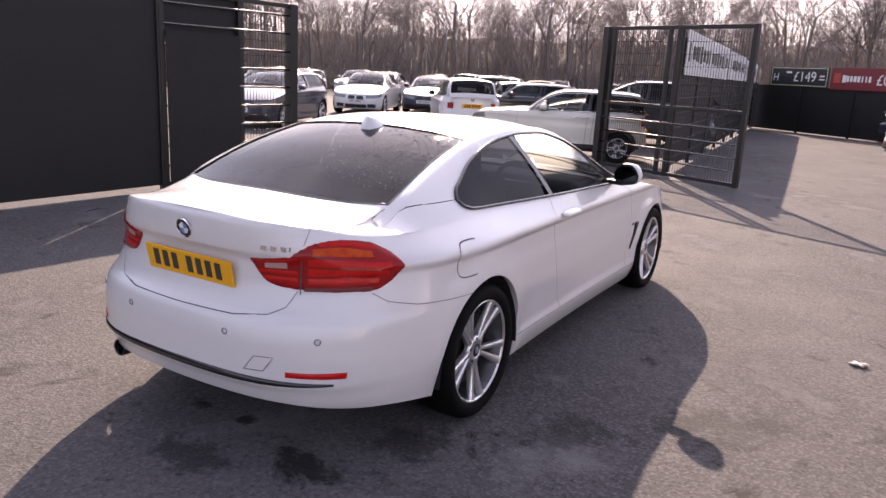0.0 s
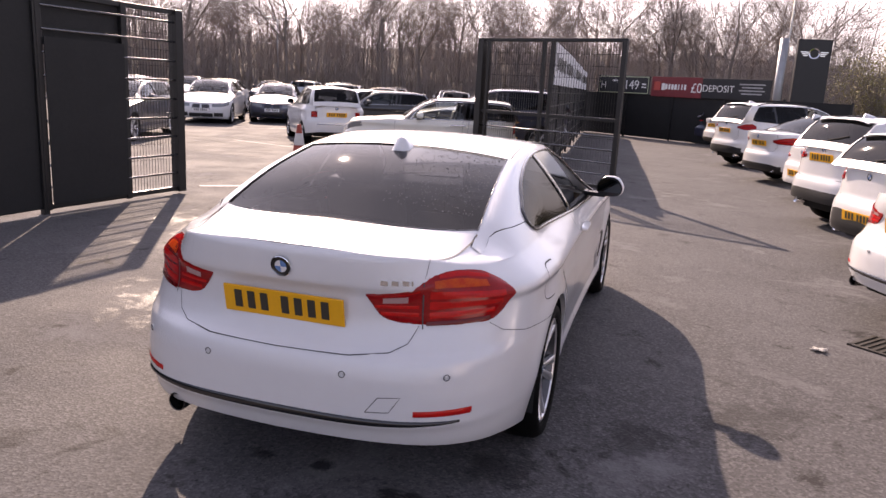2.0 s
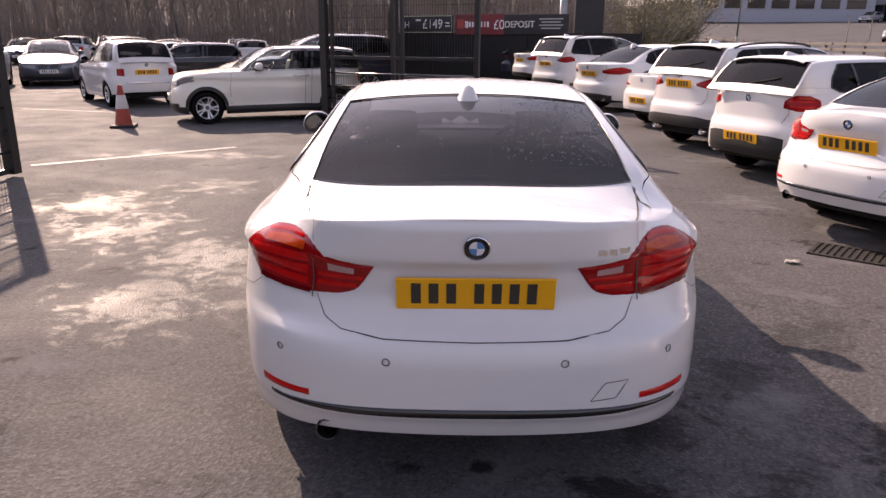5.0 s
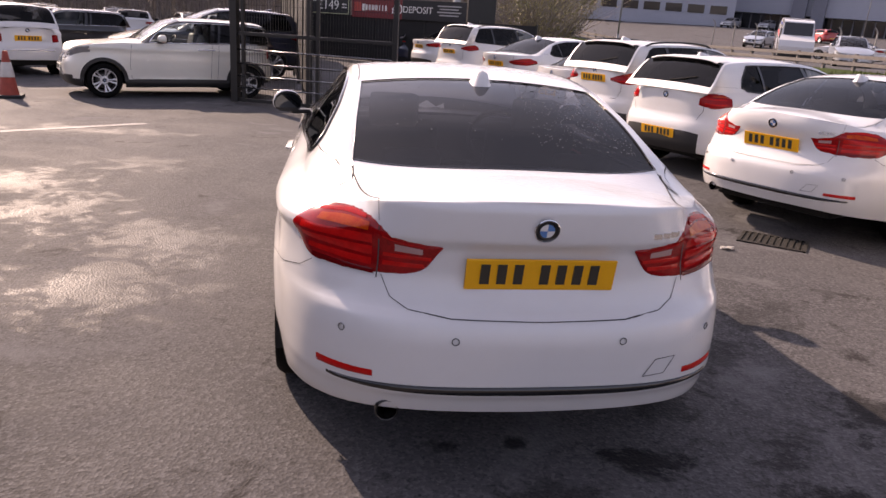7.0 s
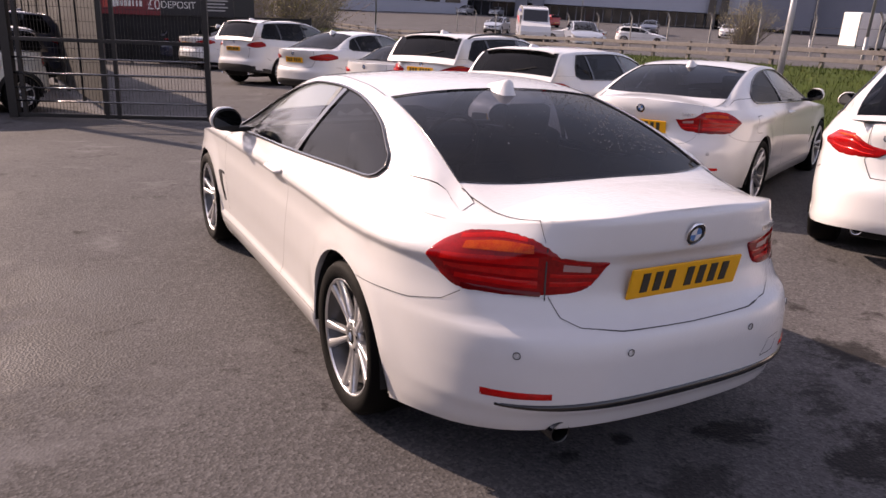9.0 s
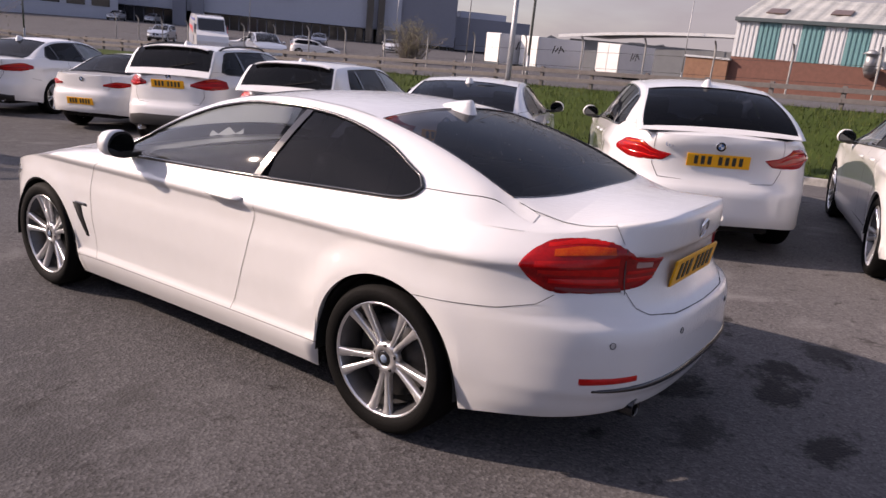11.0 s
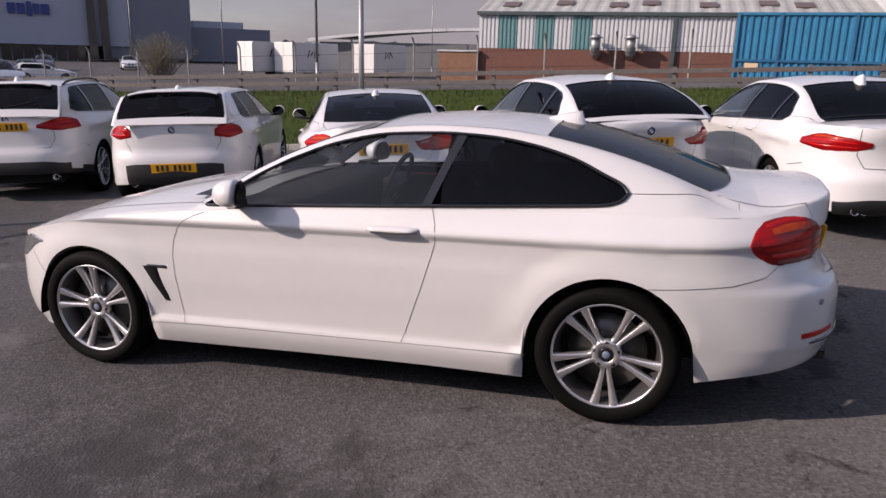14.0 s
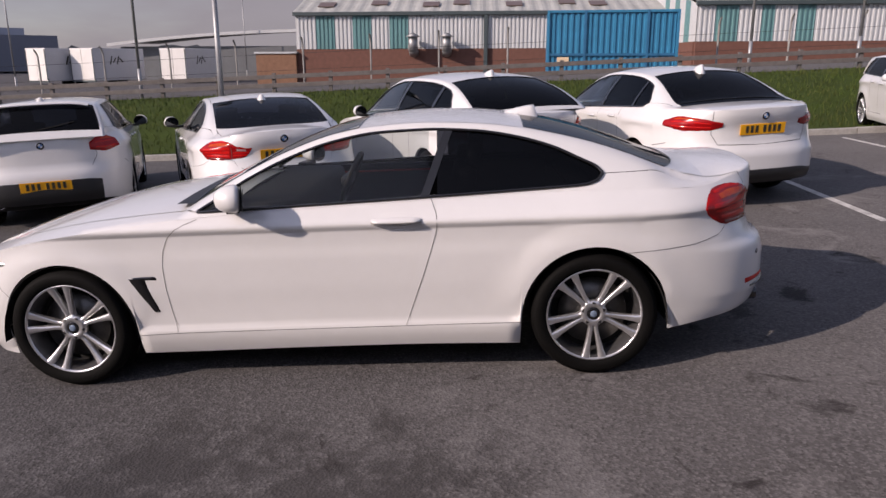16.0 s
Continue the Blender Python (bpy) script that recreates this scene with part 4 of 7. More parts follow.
    # fuel flap on the right, towing-eye cover
    cy, cz, hw, hh = -0.17, 0.825, 0.10, 0.08
    loop = [(cy + hw * math.copysign(abs(math.cos(a)) ** 0.55, math.cos(a)), cz + hh * math.copysign(abs(math.sin(a)) ** 0.55, math.sin(a))) for a in np.linspace(1.25, 5.0, 26)]
    part("fuel_flap", b.ribbon([(b.q_of_y(y), z) for y, z in loop], 0.005), SEAM, car)
    loop = [(0.375, 0.452), (0.42, 0.512), (0.50, 0.516), (0.46, 0.456), (0.375, 0.452)]
    part("towing_eye_cover", b.ribbon([(qx(x), z) for x, z in loop], 0.003), SEAM, car)
    # dark strip along the bumper
    part("bumper_strip", b.patch(list(np.linspace(qx(-0.70), qx(0.70), 40)), lambda q: 0.396 + 0.008 * (abs(q) / 0.75) ** 2.6, lambda q: 0.428 - 0.014 * (abs(q) / 0.75) ** 2.6, 0.006, 4), GLOSSBLACK, car, smooth=True)
    part("rear_apron", bm_box((0.95, 0.10, 0.10), (0, -0.82, 0.345), 0.03), TRIM, car)
    for r0, r1, mt, nm in ((0.040, 0.034, GLOSSBLACK, "exhaust_pipe"),):
        part(nm, bm_lathe([(r1, -0.80), (r1, -0.955), (r1 + 0.002, -0.962), (r0, -0.958), (r0, -0.80)], 24, "Y"), mt, car, smooth=True, m=Matrix.Translation((-0.49, 0, 0.305)))
    # plate and badges
    plate(car, b.at(0, 0.794, 0.017), -11, w=0.508)
    nrm = pose(0, 0, 0, 0, 0, 180) @ pose(0, 0, 0, -14, 0, 0)
    roundel(car, b.at(0, 0.95, 0.001), 0.041, nrm)
    bars = bmesh.new()
    x = 0.40
    for w in (0.034, 0.034, 0.034, 0.008):
        q = qx(x + w / 2)
        p = b.at(q, 0.925, 0.002)
        bm_box((w * 0.85, 0.004, 0.018), p, bm=bars)
        x += w + 0.008
    part("model_badge", bars, CHROME, car, "small chrome model badge")
    # the roof gutter lines
    rx = curve(COUPE["rail_x"])
    for sgn in (-1, 1):
        mz, rz = curve(COUPE["mid"]), curve(COUPE["rail_z"])
        rows = []
        for y in np.linspace(0.36, 1.2, 20):
            k = 0.955
            z = rz(y) + (mz(y) - rz(y)) * (1 - k**2.2) + 0.001
            rows.append([(sgn * rx(y) * k - 0.003, y, z), (sgn * rx(y) * k + 0.003, y, z)])
        part("roof_seam", bm_grid(rows), SEAM, car)
    # wiper cowl
    part("cowl_panel", bm_grid([[(x, y, 0.965 + 0.02 * (1 - (x / 0.7) ** 2)) for x in np.linspace(-0.70, 0.70, 12)] for y in (2.06, 2.12, 2.21)]), TRIM, car)


hero, skin = build_car(COUPE, LOT, WHITE, "clean white two-door coupe with dark rear glass on the asphalt", fine=True)
dress_coupe(hero, skin)

# beads of rain on the rear glass
rng = random.Random(11)
mz, rzc, rxc = curve(COUPE["mid"]), curve(COUPE["rail_z"]), curve(COUPE["rail_x"])
beads = bmesh.new()
for k in range(620):
    y = rng.uniform(-0.34, 0.30)
    share = 0.88 * (1 - rng.random() ** 1.2 * (0.75 if k % 8 else 1.8))
    z = rzc(y) + (mz(y) - rzc(y)) * (1 - abs(share) ** 2.2)
    slope = (mz(y + 0.02) - mz(y - 0.02)) / 0.04
    r = rng.uniform(0.0016, 0.0034) * (1.6 if rng.random() < 0.1 else 1)
    bmesh.ops.create_icosphere(beads, subdivisions=1, radius=r, matrix=Matrix.Translation((rxc(y) * share, y, z - 0.002)) @ pose(0, 0, 0, math.degrees(math.atan(slope)), 0, 0) @ Matrix.Diagonal((1, 1, 0.55, 1)))
drops = part("raindrop_layer", beads, WATER, hero, "tiny beads of rain water on the dark rear glass", smooth=True)
drops["kind"] = "stuff"
# ---- the other cars ----
def zones_plain(rear, wb, skirt):
    def zone(p):
        y, z = p.y, p.z
        if z < skirt:
            return "skirt"
        if y < -0.36 and z < 0.68:
            return "rear_bumper"
        if y < -rear + 0.25 and abs(p.x) < 0.62:
            return "tailgate"
        if y < 0.45:
            return "rear_wing"
        if y < wb * 0.80:
            return "door"
        if y > wb + 0.3 and z < 0.66:
            return "front_bumper"
        return "front_wing"
    return zone


def car_spec(rear, wb, front, W, belt, tyre, mid, tip, pillars, head, back, boxy=1.0, skirt=0.0, boot=None, tail=None, drop=0.035, glassdark=0.9, corner=None, **kw):
    """Measures of a car from a few lengths, its waist line and its roof line."""
    zbelt, zmid = curve(belt), curve(mid)
    outline = []
    for x, y, lo, hi in COUPE["outline"]:
        Y = y * rear / 1.06 if y <= 0 else y * wb / 2.81 if y <= 2.81 else wb + (y - 2.81) * front / 0.775
        X = W * (x / 0.913) ** boxy
        outline.append((X, Y, lo * kw.get("lift", 1.0), zbelt(Y)))
    k = zbelt(0.8) / 0.97
    yend, cowl = mid[0][0], mid[-1][0]
    ys = sorted(set(np.linspace(yend, cowl, 16)) | {y for y, _ in mid})
    rail_z = [(y, zmid(y) - drop * sstep(yend, yend + 0.15, y) * sstep(cowl, cowl - 0.25, y) - 0.012) for y in ys]
    rw = kw.get("roof_w", 0.62) * W
    rail_x = [(y, rw + (0.76 * W - rw) * max(sstep(back + 0.1, yend, y), sstep(head - 0.1, cowl, y))) for y in ys]
    rz = curve(rail_z)
    g0, g1 = tip
    gy = [g0, g0 + 0.03, g0 + 0.08, g0 + 0.16] + list(np.linspace(g0 + 0.3, g1 - 0.15, 8)) + [g1]
    bottom = [(y, zbelt(y) + 0.012 + (0.04 * sstep(g0 + 0.1, g0, y))) for y in gy]
    top = []
    for (y, lo) in bottom:
        t = min(1.0, (y - g0) / 0.16)
        hi = max(lo + 0.002, rz(y) - 0.035)
        top.append((y, lo + 0.002 + (hi - lo - 0.002) * (t ** 0.5) * sstep(g1 + 0.001, g1 - 0.05, y)))
    s = dict(outline=outline, side=[(z * k, d) for z, d in COUPE["side"]], nose=COUPE["nose"],
             tail=tail or [(0.2, 0.10), (0.28, 0.04), (0.38, 0.0), (0.55, 0.0), (0.64, 0.012), (0.68, 0.045), (0.80, 0.055), (0.95, 0.06), (1.05, 0.08), (1.2, 0.11)],
             corner=corner or [(0.5, 0), (0.8, 0.02), (1.0, 0.05), (1.2, 0.09)], arch=[(0.0, tyre + 0.03), (wb, tyre + 0.028)], hub=tyre + 0.004, wb=wb, track=W - 0.022, tyre=tyre,
             zones=zones_plain(rear, wb, skirt), bonnet=[(cowl - 0.45, zbelt(cowl - 0.3) + 0.05), (cowl, zmid(cowl)), ((cowl + wb + front) / 2, (zmid(cowl) + zbelt(wb + front)) / 2 + 0.06), (wb + front, zbelt(wb + front))],
             boot=boot or [(-rear, zbelt(-rear)), (yend, zmid(yend)), (yend + 0.2, zmid(yend) + 0.02)], mid=mid, rail_z=rail_z, rail_x=rail_x, glass_top=top, glass_bottom=bottom,
             panes=[(g0, pillars[0][0], PRIVACY, "rear_side_window"), (pillars[0][0], g1, GLASS, "front_side_window")], pillars=pillars, cowl=cowl, yend=yend, head=head, back=back,
             mirror=(g1 - 0.22, zbelt(g1) + 0.09), mirror_paint=kw.get("mirror_paint", None) or None, seat=kw.get("seat", 1.03))
    s = {a: v for a, v in s.items() if v is not None}
    for a in ("dark_pillars", "fin", "wheels", "cladding", "bright", "trim", "rear_glass", "flare"):
        if a in kw:
            s[a] = kw[a]
    return s


HATCH = car_spec(0.84, 2.69, 0.79, 0.883, [(-0.84, 1.0), (-0.4, 1.03), (0, 1.02), (1.2, 0.98), (2.0, 0.93), (2.6, 0.87), (3.48, 0.68)], 0.325,
                 [(-0.80, 1.01), (-0.74, 1.10), (-0.64, 1.25), (-0.56, 1.355), (-0.46, 1.385), (0, 1.415), (0.6, 1.42), (1.05, 1.40), (1.4, 1.33), (1.7, 1.21), (2.0, 1.05), (2.08, 1.0)],
                 (-0.36, 1.95), [(0.95, -0.10, 0.035), (0.0, 0.02, 0.02)], 1.15, -0.50, 0.9, roof_w=0.66, fin=(-0.28, 1.455), trim=0.008)
SUV = car_spec(0.86, 2.76, 0.84, 0.90, [(-0.86, 1.07), (-0.4, 1.11), (0, 1.09), (1.2, 1.04), (2.0, 1.0), (2.7, 0.95), (3.6, 0.75)], 0.345,
               [(-0.80, 1.09), (-0.74, 1.19), (-0.64, 1.36), (-0.56, 1.475), (-0.44, 1.50), (0, 1.53), (0.6, 1.54), (1.1, 1.52), (1.45, 1.43), (1.75, 1.29), (2.05, 1.12), (2.12, 1.07)],
               (-0.48, 2.0), [(0.95, -0.08, 0.035), (0.02, -0.02, 0.03)], 1.2, -0.50, 0.9, skirt=0.42, roof_w=0.68, fin=(-0.25, 1.585), lift=1.25, cladding=True, trim=0.008, seat=1.1)
BIGSUV = car_spec(0.93, 2.81, 0.88, 0.94, [(-0.93, 1.12), (-0.4, 1.17), (0, 1.15), (1.2, 1.10), (2.0, 1.06), (2.7, 1.02), (3.69, 0.80)], 0.37,
                  [(-0.86, 1.14), (-0.78, 1.26), (-0.68, 1.45), (-0.60, 1.58), (-0.48, 1.615), (0, 1.65), (0.6, 1.66), (1.1, 1.64), (1.45, 1.55), (1.8, 1.38), (2.1, 1.19), (2.18, 1.13)],
                  (-0.55, 2.05), [(0.95, -0.08, 0.035), (0.02, -0.02, 0.03)], 1.2, -0.53, 0.9, skirt=0.42, roof_w=0.68, fin=(-0.25, 1.70), lift=1.25, cladding=True, trim=0.008, seat=1.15)
GT = car_spec(1.0, 2.92, 0.81, 0.914, [(-1.0, 1.06), (-0.5, 1.06), (0, 1.05), (1.2, 1.01), (2.2, 0.96), (2.8, 0.90), (3.73, 0.70)], 0.34,
              [(-0.86, 1.09), (-0.74, 1.18), (-0.5, 1.305), (-0.25, 1.395), (0.0, 1.455), (0.3, 1.49), (0.8, 1.505), (1.2, 1.495), (1.55, 1.42), (1.85, 1.29), (2.15, 1.11), (2.28, 1.03)],
              (-0.42, 2.15), [(1.0, -0.10, 0.035), (0.0, -0.02, 0.03)], 1.3, -0.05, 0.95, roof_w=0.64, fin=(0.02, 1.535), trim=0.009, seat=1.06,
              tail=[(0.24, 0.10), (0.30, 0.04), (0.38, 0.0), (0.58, 0.0), (0.64, 0.02), (0.68, 0.06), (0.80, 0.075), (0.90, 0.07), (0.95, 0.045), (1.02, 0.03), (1.06, 0.04)])
SALOON = car_spec(1.10, 2.97, 0.83, 0.93, [(-1.10, 1.04), (-0.5, 1.055), (0, 1.04), (1.2, 0.99), (2.2, 0.94), (2.9, 0.88), (3.8, 0.68)], 0.34,
                  [(-0.55, 1.085), (-0.42, 1.135), (-0.2, 1.24), (0.05, 1.345), (0.3, 1.42), (0.6, 1.455), (1.0, 1.464), (1.3, 1.45), (1.6, 1.38), (1.9, 1.25), (2.2, 1.07), (2.3, 1.01)],
                  (-0.12, 2.15), [(1.05, -0.10, 0.03), (0.22, 0.0, 0.02)], 1.35, 0.24, 1.0, roof_w=0.63, fin=(0.16, 1.485), trim=0.009, seat=1.04,
                  boot=[(-1.10, 1.04), (-0.95, 1.07), (-0.55, 1.085), (-0.3, 1.09)],
                  tail=[(0.24, 0.10), (0.30, 0.04), (0.38, 0.0), (0.58, 0.0), (0.63, 0.02), (0.67, 0.05), (0.80, 0.065), (0.86, 0.06), (0.92, 0.035), (1.02, 0.01), (1.06, 0.02)])
ROADSTER = car_spec(0.83, 2.50, 0.91, 0.895, [(-0.83, 0.93), (-0.4, 0.945), (0, 0.94), (1.0, 0.90), (1.6, 0.86), (2.4, 0.84), (3.41, 0.62)], 0.325,
                    [(-0.35, 0.96), (-0.2, 1.04), (0.0, 1.15), (0.2, 1.245), (0.4, 1.285), (0.7, 1.29), (0.9, 1.26), (1.15, 1.15), (1.4, 1.0), (1.5, 0.94)],
                    (0.0, 1.42), [(0.4, -0.05, 0.03)], 0.85, 0.30, 1.0, roof_w=0.60, trim=0.008, seat=0.92)
MINI = car_spec(0.62, 2.467, 0.62, 0.842, [(-0.62, 0.97), (0, 0.98), (1.2, 0.955), (1.9, 0.945), (2.5, 0.915), (2.85, 0.865), (3.0, 0.81), (3.09, 0.74)], 0.30,
                [(-0.58, 0.98), (-0.54, 1.07), (-0.48, 1.22), (-0.43, 1.33), (-0.34, 1.375), (0, 1.40), (0.6, 1.407), (1.1, 1.395), (1.32, 1.34), (1.5, 1.24), (1.72, 1.08), (1.82, 1.0)],
                (-0.50, 1.70), [(0.62, -0.06, 0.035), (0.5, -0.06, 0.02)], 1.14, -0.38, 0.85, skirt=0.33, roof_w=0.70, cladding=True, bright=True, trim=0.007, seat=1.02, wheels="small", lift=1.1, dark_pillars=True)
BUBBLE = car_spec(0.60, 2.30, 0.64, 0.81, [(-0.60, 0.98), (0, 1.0), (1.0, 0.98), (1.6, 0.95), (2.3, 0.86), (2.94, 0.62)], 0.29,
                  [(-0.56, 1.0), (-0.50, 1.12), (-0.42, 1.28), (-0.35, 1.39), (-0.24, 1.44), (0.2, 1.48), (0.7, 1.488), (1.0, 1.46), (1.25, 1.37), (1.5, 1.20), (1.75, 1.02), (1.82, 0.97)],
                  (-0.30, 1.65), [(0.55, -0.06, 0.03)], 0.98, -0.28, 0.95, roof_w=0.66, trim=0.006, seat=1.05, wheels="small", lift=1.1)


def dress(car, b, s, lamps, plate_z, badge_z=None, pitch=-8, seam=True, exhaust=(), front=True, yellow=True, lower=None, rails=False, spoiler=False, wiper=False, plate_bars=True, chrome_bar=False):
    """Lamps, plate, seams and small parts of a plain car. lamps: (x0, x1, side_y, low, high) rows."""
    for x0, x1, sy, low, high in lamps:
        for sgn, lamp, q0, q1 in tail_lamp(b, car, x0, x1, low, high, side_y=sy):
            lo, hi = curve(low), curve(high)
            f = lambda q: (abs(q) - q0) / (q1 - q0)
            for a, e, u, v, mt, nm in ((0.12, 0.9, 0.55, 0.72, REDBRIGHT, "light_bar"), (0.12, 0.9, 0.2, 0.36, REDBRIGHT, "light_bar"), (0.35, 0.85, 0.78, 0.9, AMBER, "indicator")):
                part(nm, b.patch([sgn * (q0 + (q1 - q0) * t) for t in np.linspace(a, e, 9)], lambda q: lo(f(q)) + (hi(f(q)) - lo(f(q))) * u, lambda q: lo(f(q)) + (hi(f(q)) - lo(f(q))) * v, 0.011, 3, 0.003), mt, lamp, smooth=True)
    rear = -b.d[0, 1]
    p = b.at(0, plate_z, 0.008)
    if plate_bars:
        plate(car, p, pitch, yellow)
    else:
        part("number_plate", bm_box((0.52, 0.012, 0.111), p), YELLOW, car)
    if badge_z:
        roundel(car, b.at(0, badge_z, 0.001), 0.04, pose(0, 0, 0, 0, 0, 180) @ pose(0, 0, 0, pitch, 0, 0))
    qx = b.q_of_x
    zt = b.high(0)
    lines = [[(b.q_of_y(-s["tyre"] - 0.04), 0.66), (b.q_of_y(-0.55 * rear), 0.70)]] if seam else []
    if seam:
        lines += [[(qx(0.55), zt - 0.01), (qx(0.57), 0.80), (qx(0.50), 0.69), (0, 0.672)]]
        door = s["wb"] * 0.82
        lines += [[(b.q_of_y(door), 0.34), (b.q_of_y(door + 0.02), 0.6), (b.q_of_y(door - 0.02), b.high(b.q_of_y(door)) - 0.03)]]
        for y, lean, half in s["pillars"][:2]:
            y = max(y, s["tyre"] + 0.12)
            lines += [[(b.q_of_y(y + 0.04), 0.34), (b.q_of_y(y + 0.02), 0.7), (b.q_of_y(y), b.high(b.q_of_y(y)) - 0.01)]]
            for sgn in (-1, 1):
                hq = [sgn * b.q_of_y(t) for t in np.linspace(y + 0.07, y + 0.26, 8)]
                hz = b.high(hq[0]) - 0.11
                part("door_handle", b.patch(hq, lambda q: hz, lambda q: hz + 0.024, 0.03, 3, 0.008), WHITE if not s.get("bright") else CHROME, car, smooth=True)
        lines += [[(b.q_of_y(s["tyre"] + 0.05), 0.34), (b.q_of_y(door), 0.335)]]
    seams(b, car, lines, 0.006)
    if lower:
        z0, z1, x1 = lower
        part("lower_bumper_trim", b.patch(list(np.linspace(qx(-x1), qx(x1), 24)), lambda q: z0, lambda q: z1 - 0.03 * sstep(0.4, 0.7, abs(q)), 0.008, 4), TRIM, car, smooth=True)
    for x in exhaust:
        part("exhaust_pipe", bm_lathe([(0.034, 0.14), (0.034, -0.01), (0.040, -0.008), (0.040, 0.14)], 18, "Y"), CHROME, car, smooth=True, m=Matrix.Translation((x, -rear + 0.10, 0.31)))
    if wiper:
        y = s["yend"] + 0.06
        mz = curve(s["mid"])
        part("rear_wiper", bm_tube([(0, y, mz(y) + 0.012), (0.20, y + 0.02, mz(y + 0.02) + 0.014), (0.36, y + 0.05, mz(y + 0.05))], 0.007, 6), WELL, car)
    if rails:
        rx, rz = curve(s["rail_x"]), curve(s["rail_z"])
        for sgn in (-1, 1):
            pts = [(sgn * rx(y) * 0.99, y, rz(y) + 0.045 * math.sin(math.pi * min(1, max(0, t * 1.0))) ** 0.3) for t, y in ((t, s["back"] + 0.1 + t * (s["head"] - s["back"] - 0.25)) for t in np.linspace(0, 1, 14))]
            part("roof_rail", bm_tube(pts, 0.015, 6), TRIM, car, smooth=True)
    if spoiler:
        y = s["back"]
        mz = curve(s["mid"])(y)
        rows = [[(x, yy, z - 0.05 * (x / 0.55) ** 4) for x in np.linspace(-0.52, 0.52, 12)] for yy, z in ((y + 0.14, mz + 0.028), (y - 0.06, mz + 0.012), (y - 0.07, mz - 0.004), (y + 0.02, mz - 0.012))]
        part("roof_spoiler", bm_grid(rows), WHITE, car, smooth=True)
    if s.get("dark_pillars"):
        for c, r in b.arch:
            for sgn in (-1, 1):
                rr = r + 0.028
                arc = [(sgn * b.q_of_y(c - rr * math.cos(t)), s["hub"] + rr * math.sin(t)) for t in np.linspace(0.0, math.pi, 16)]
                part("wheel_arch_trim", b.ribbon(arc, 0.062, 0.006), TRIM, car, smooth=True)
    if chrome_bar:
        part("chrome_bar", b.patch(list(np.linspace(qx(-0.5), qx(0.5), 14)), lambda q: 0.53, lambda q: 0.555, 0.014, 3), CHROME, car, smooth=True)
    if front:
        wb = s["wb"]
        for sgn in (-1, 1):
            q0, q1 = b.q_of_y(b.d[-1, 1] - 0.42), b.q_nose(0.36)
            top = lambda q: b.high(q) - 0.02
            part("headlamp", b.patch([sgn * q for q in np.linspace(q0, q1, 10)], lambda q: top(q) - 0.105, top, 0.006, 4), HEADLAMP, car, smooth=True)
            part("kidney_grille", b.patch([sgn * q for q in np.linspace(b.q_nose(0.28), b.q_nose(0.03), 8)], lambda q: b.high(q) - 0.19, lambda q: b.high(q) - 0.03, 0.012, 3), GLOSSBLACK, car, smooth=True)
            part("air_intake", b.patch([sgn * q for q in np.linspace(b.q_nose(0.70), b.q_nose(0.42), 6)], lambda q: 0.26, lambda q: 0.38, 0.006, 3), TRIM, car, smooth=True)
        part("lower_grille", b.patch([q for q in np.linspace(b.q_nose(0.38), b.q[-1], 8)], lambda q: 0.24, lambda q: 0.36, 0.006, 3), TRIM, car, smooth=True)
        part("lower_grille", b.patch([-q for q in np.linspace(b.q_nose(0.38), b.q[-1], 8)], lambda q: 0.24, lambda q: 0.36, 0.006, 3), TRIM, car, smooth=True)
        nose = b.at(b.q[-1], 0.47, 0.012)
        if plate_bars:
            plate(car, nose, 4, False, back=False)


def spot(x, y, yaw):
    """A pose on the lot."""
    return LOT @ pose(x, y, 0, 0, 0, yaw)


ROW = "cars parked in the row"
L_LAMP = lambda x0, sy, z0, z1, zt: (x0, None, sy, [(0, z0), (0.35, z0 - 0.02), (1, z0 + 0.02)], [(0, z1), (0.4, zt), (0.8, zt), (1, zt - 0.06)])
car, b = build_car(COUPE, spot(3.89, 2.98, -65), WHITE, "white two-door coupe parked with its tail out", ROW)
dress_coupe(car, b)

car, b = build_car(HATCH, spot(4.06, 5.66, -68), WHITE, "white five-door hatchback with black lower bumper trim", ROW)
dress(car, b, HATCH, [(0.50, None, -0.52, [(0, 0.86), (0.5, 0.83), (1, 0.87)], [(0, 0.94), (0.3, 1.0), (0.7, 1.0), (1, 0.96)])], 0.50, 0.94, lower=(0.30, 0.55, 0.57), wiper=True, spoiler=True, exhaust=(-0.5,))

car, b = build_car(SUV, spot(3.99, 8.08, -66), WHITE, "white compact off-roader with roof rails", ROW)
dress(car, b, SUV, [(0.36, None, -0.50, [(0, 0.94), (0.5, 0.90), (1, 0.93)], [(0, 0.98), (0.4, 1.05), (0.7, 1.07), (1, 1.03)])], 0.96, 1.06, rails=True, wiper=True, spoiler=True, lower=(0.36, 0.52, 0.7), exhaust=(-0.5, 0.5))

car, b = build_car(GT, spot(4.18, 0.38, -62), WHITE, "white tall fastback hatchback with a GT badge on its tail", ROW)
dress(car, b, GT, [(0.40, None, -0.56, [(0, 0.885), (0.15, 0.83), (0.6, 0.82), (1, 0.87)], [(0, 0.89), (0.3, 0.93), (0.5, 0.99), (0.8, 0.99), (1, 0.93)])], 0.86, 0.985, exhaust=(-0.5,))
GTFONT = bpy.data.curves.new("tail_lettering", "FONT")
GTFONT.body, GTFONT.size, GTFONT.extrude, GTFONT.align_x = "GT", 0.06, 0.003, "CENTER"
GTFONT.materials.append(CHROME)
gt = new("tail_lettering", GTFONT)
gt.parent = car
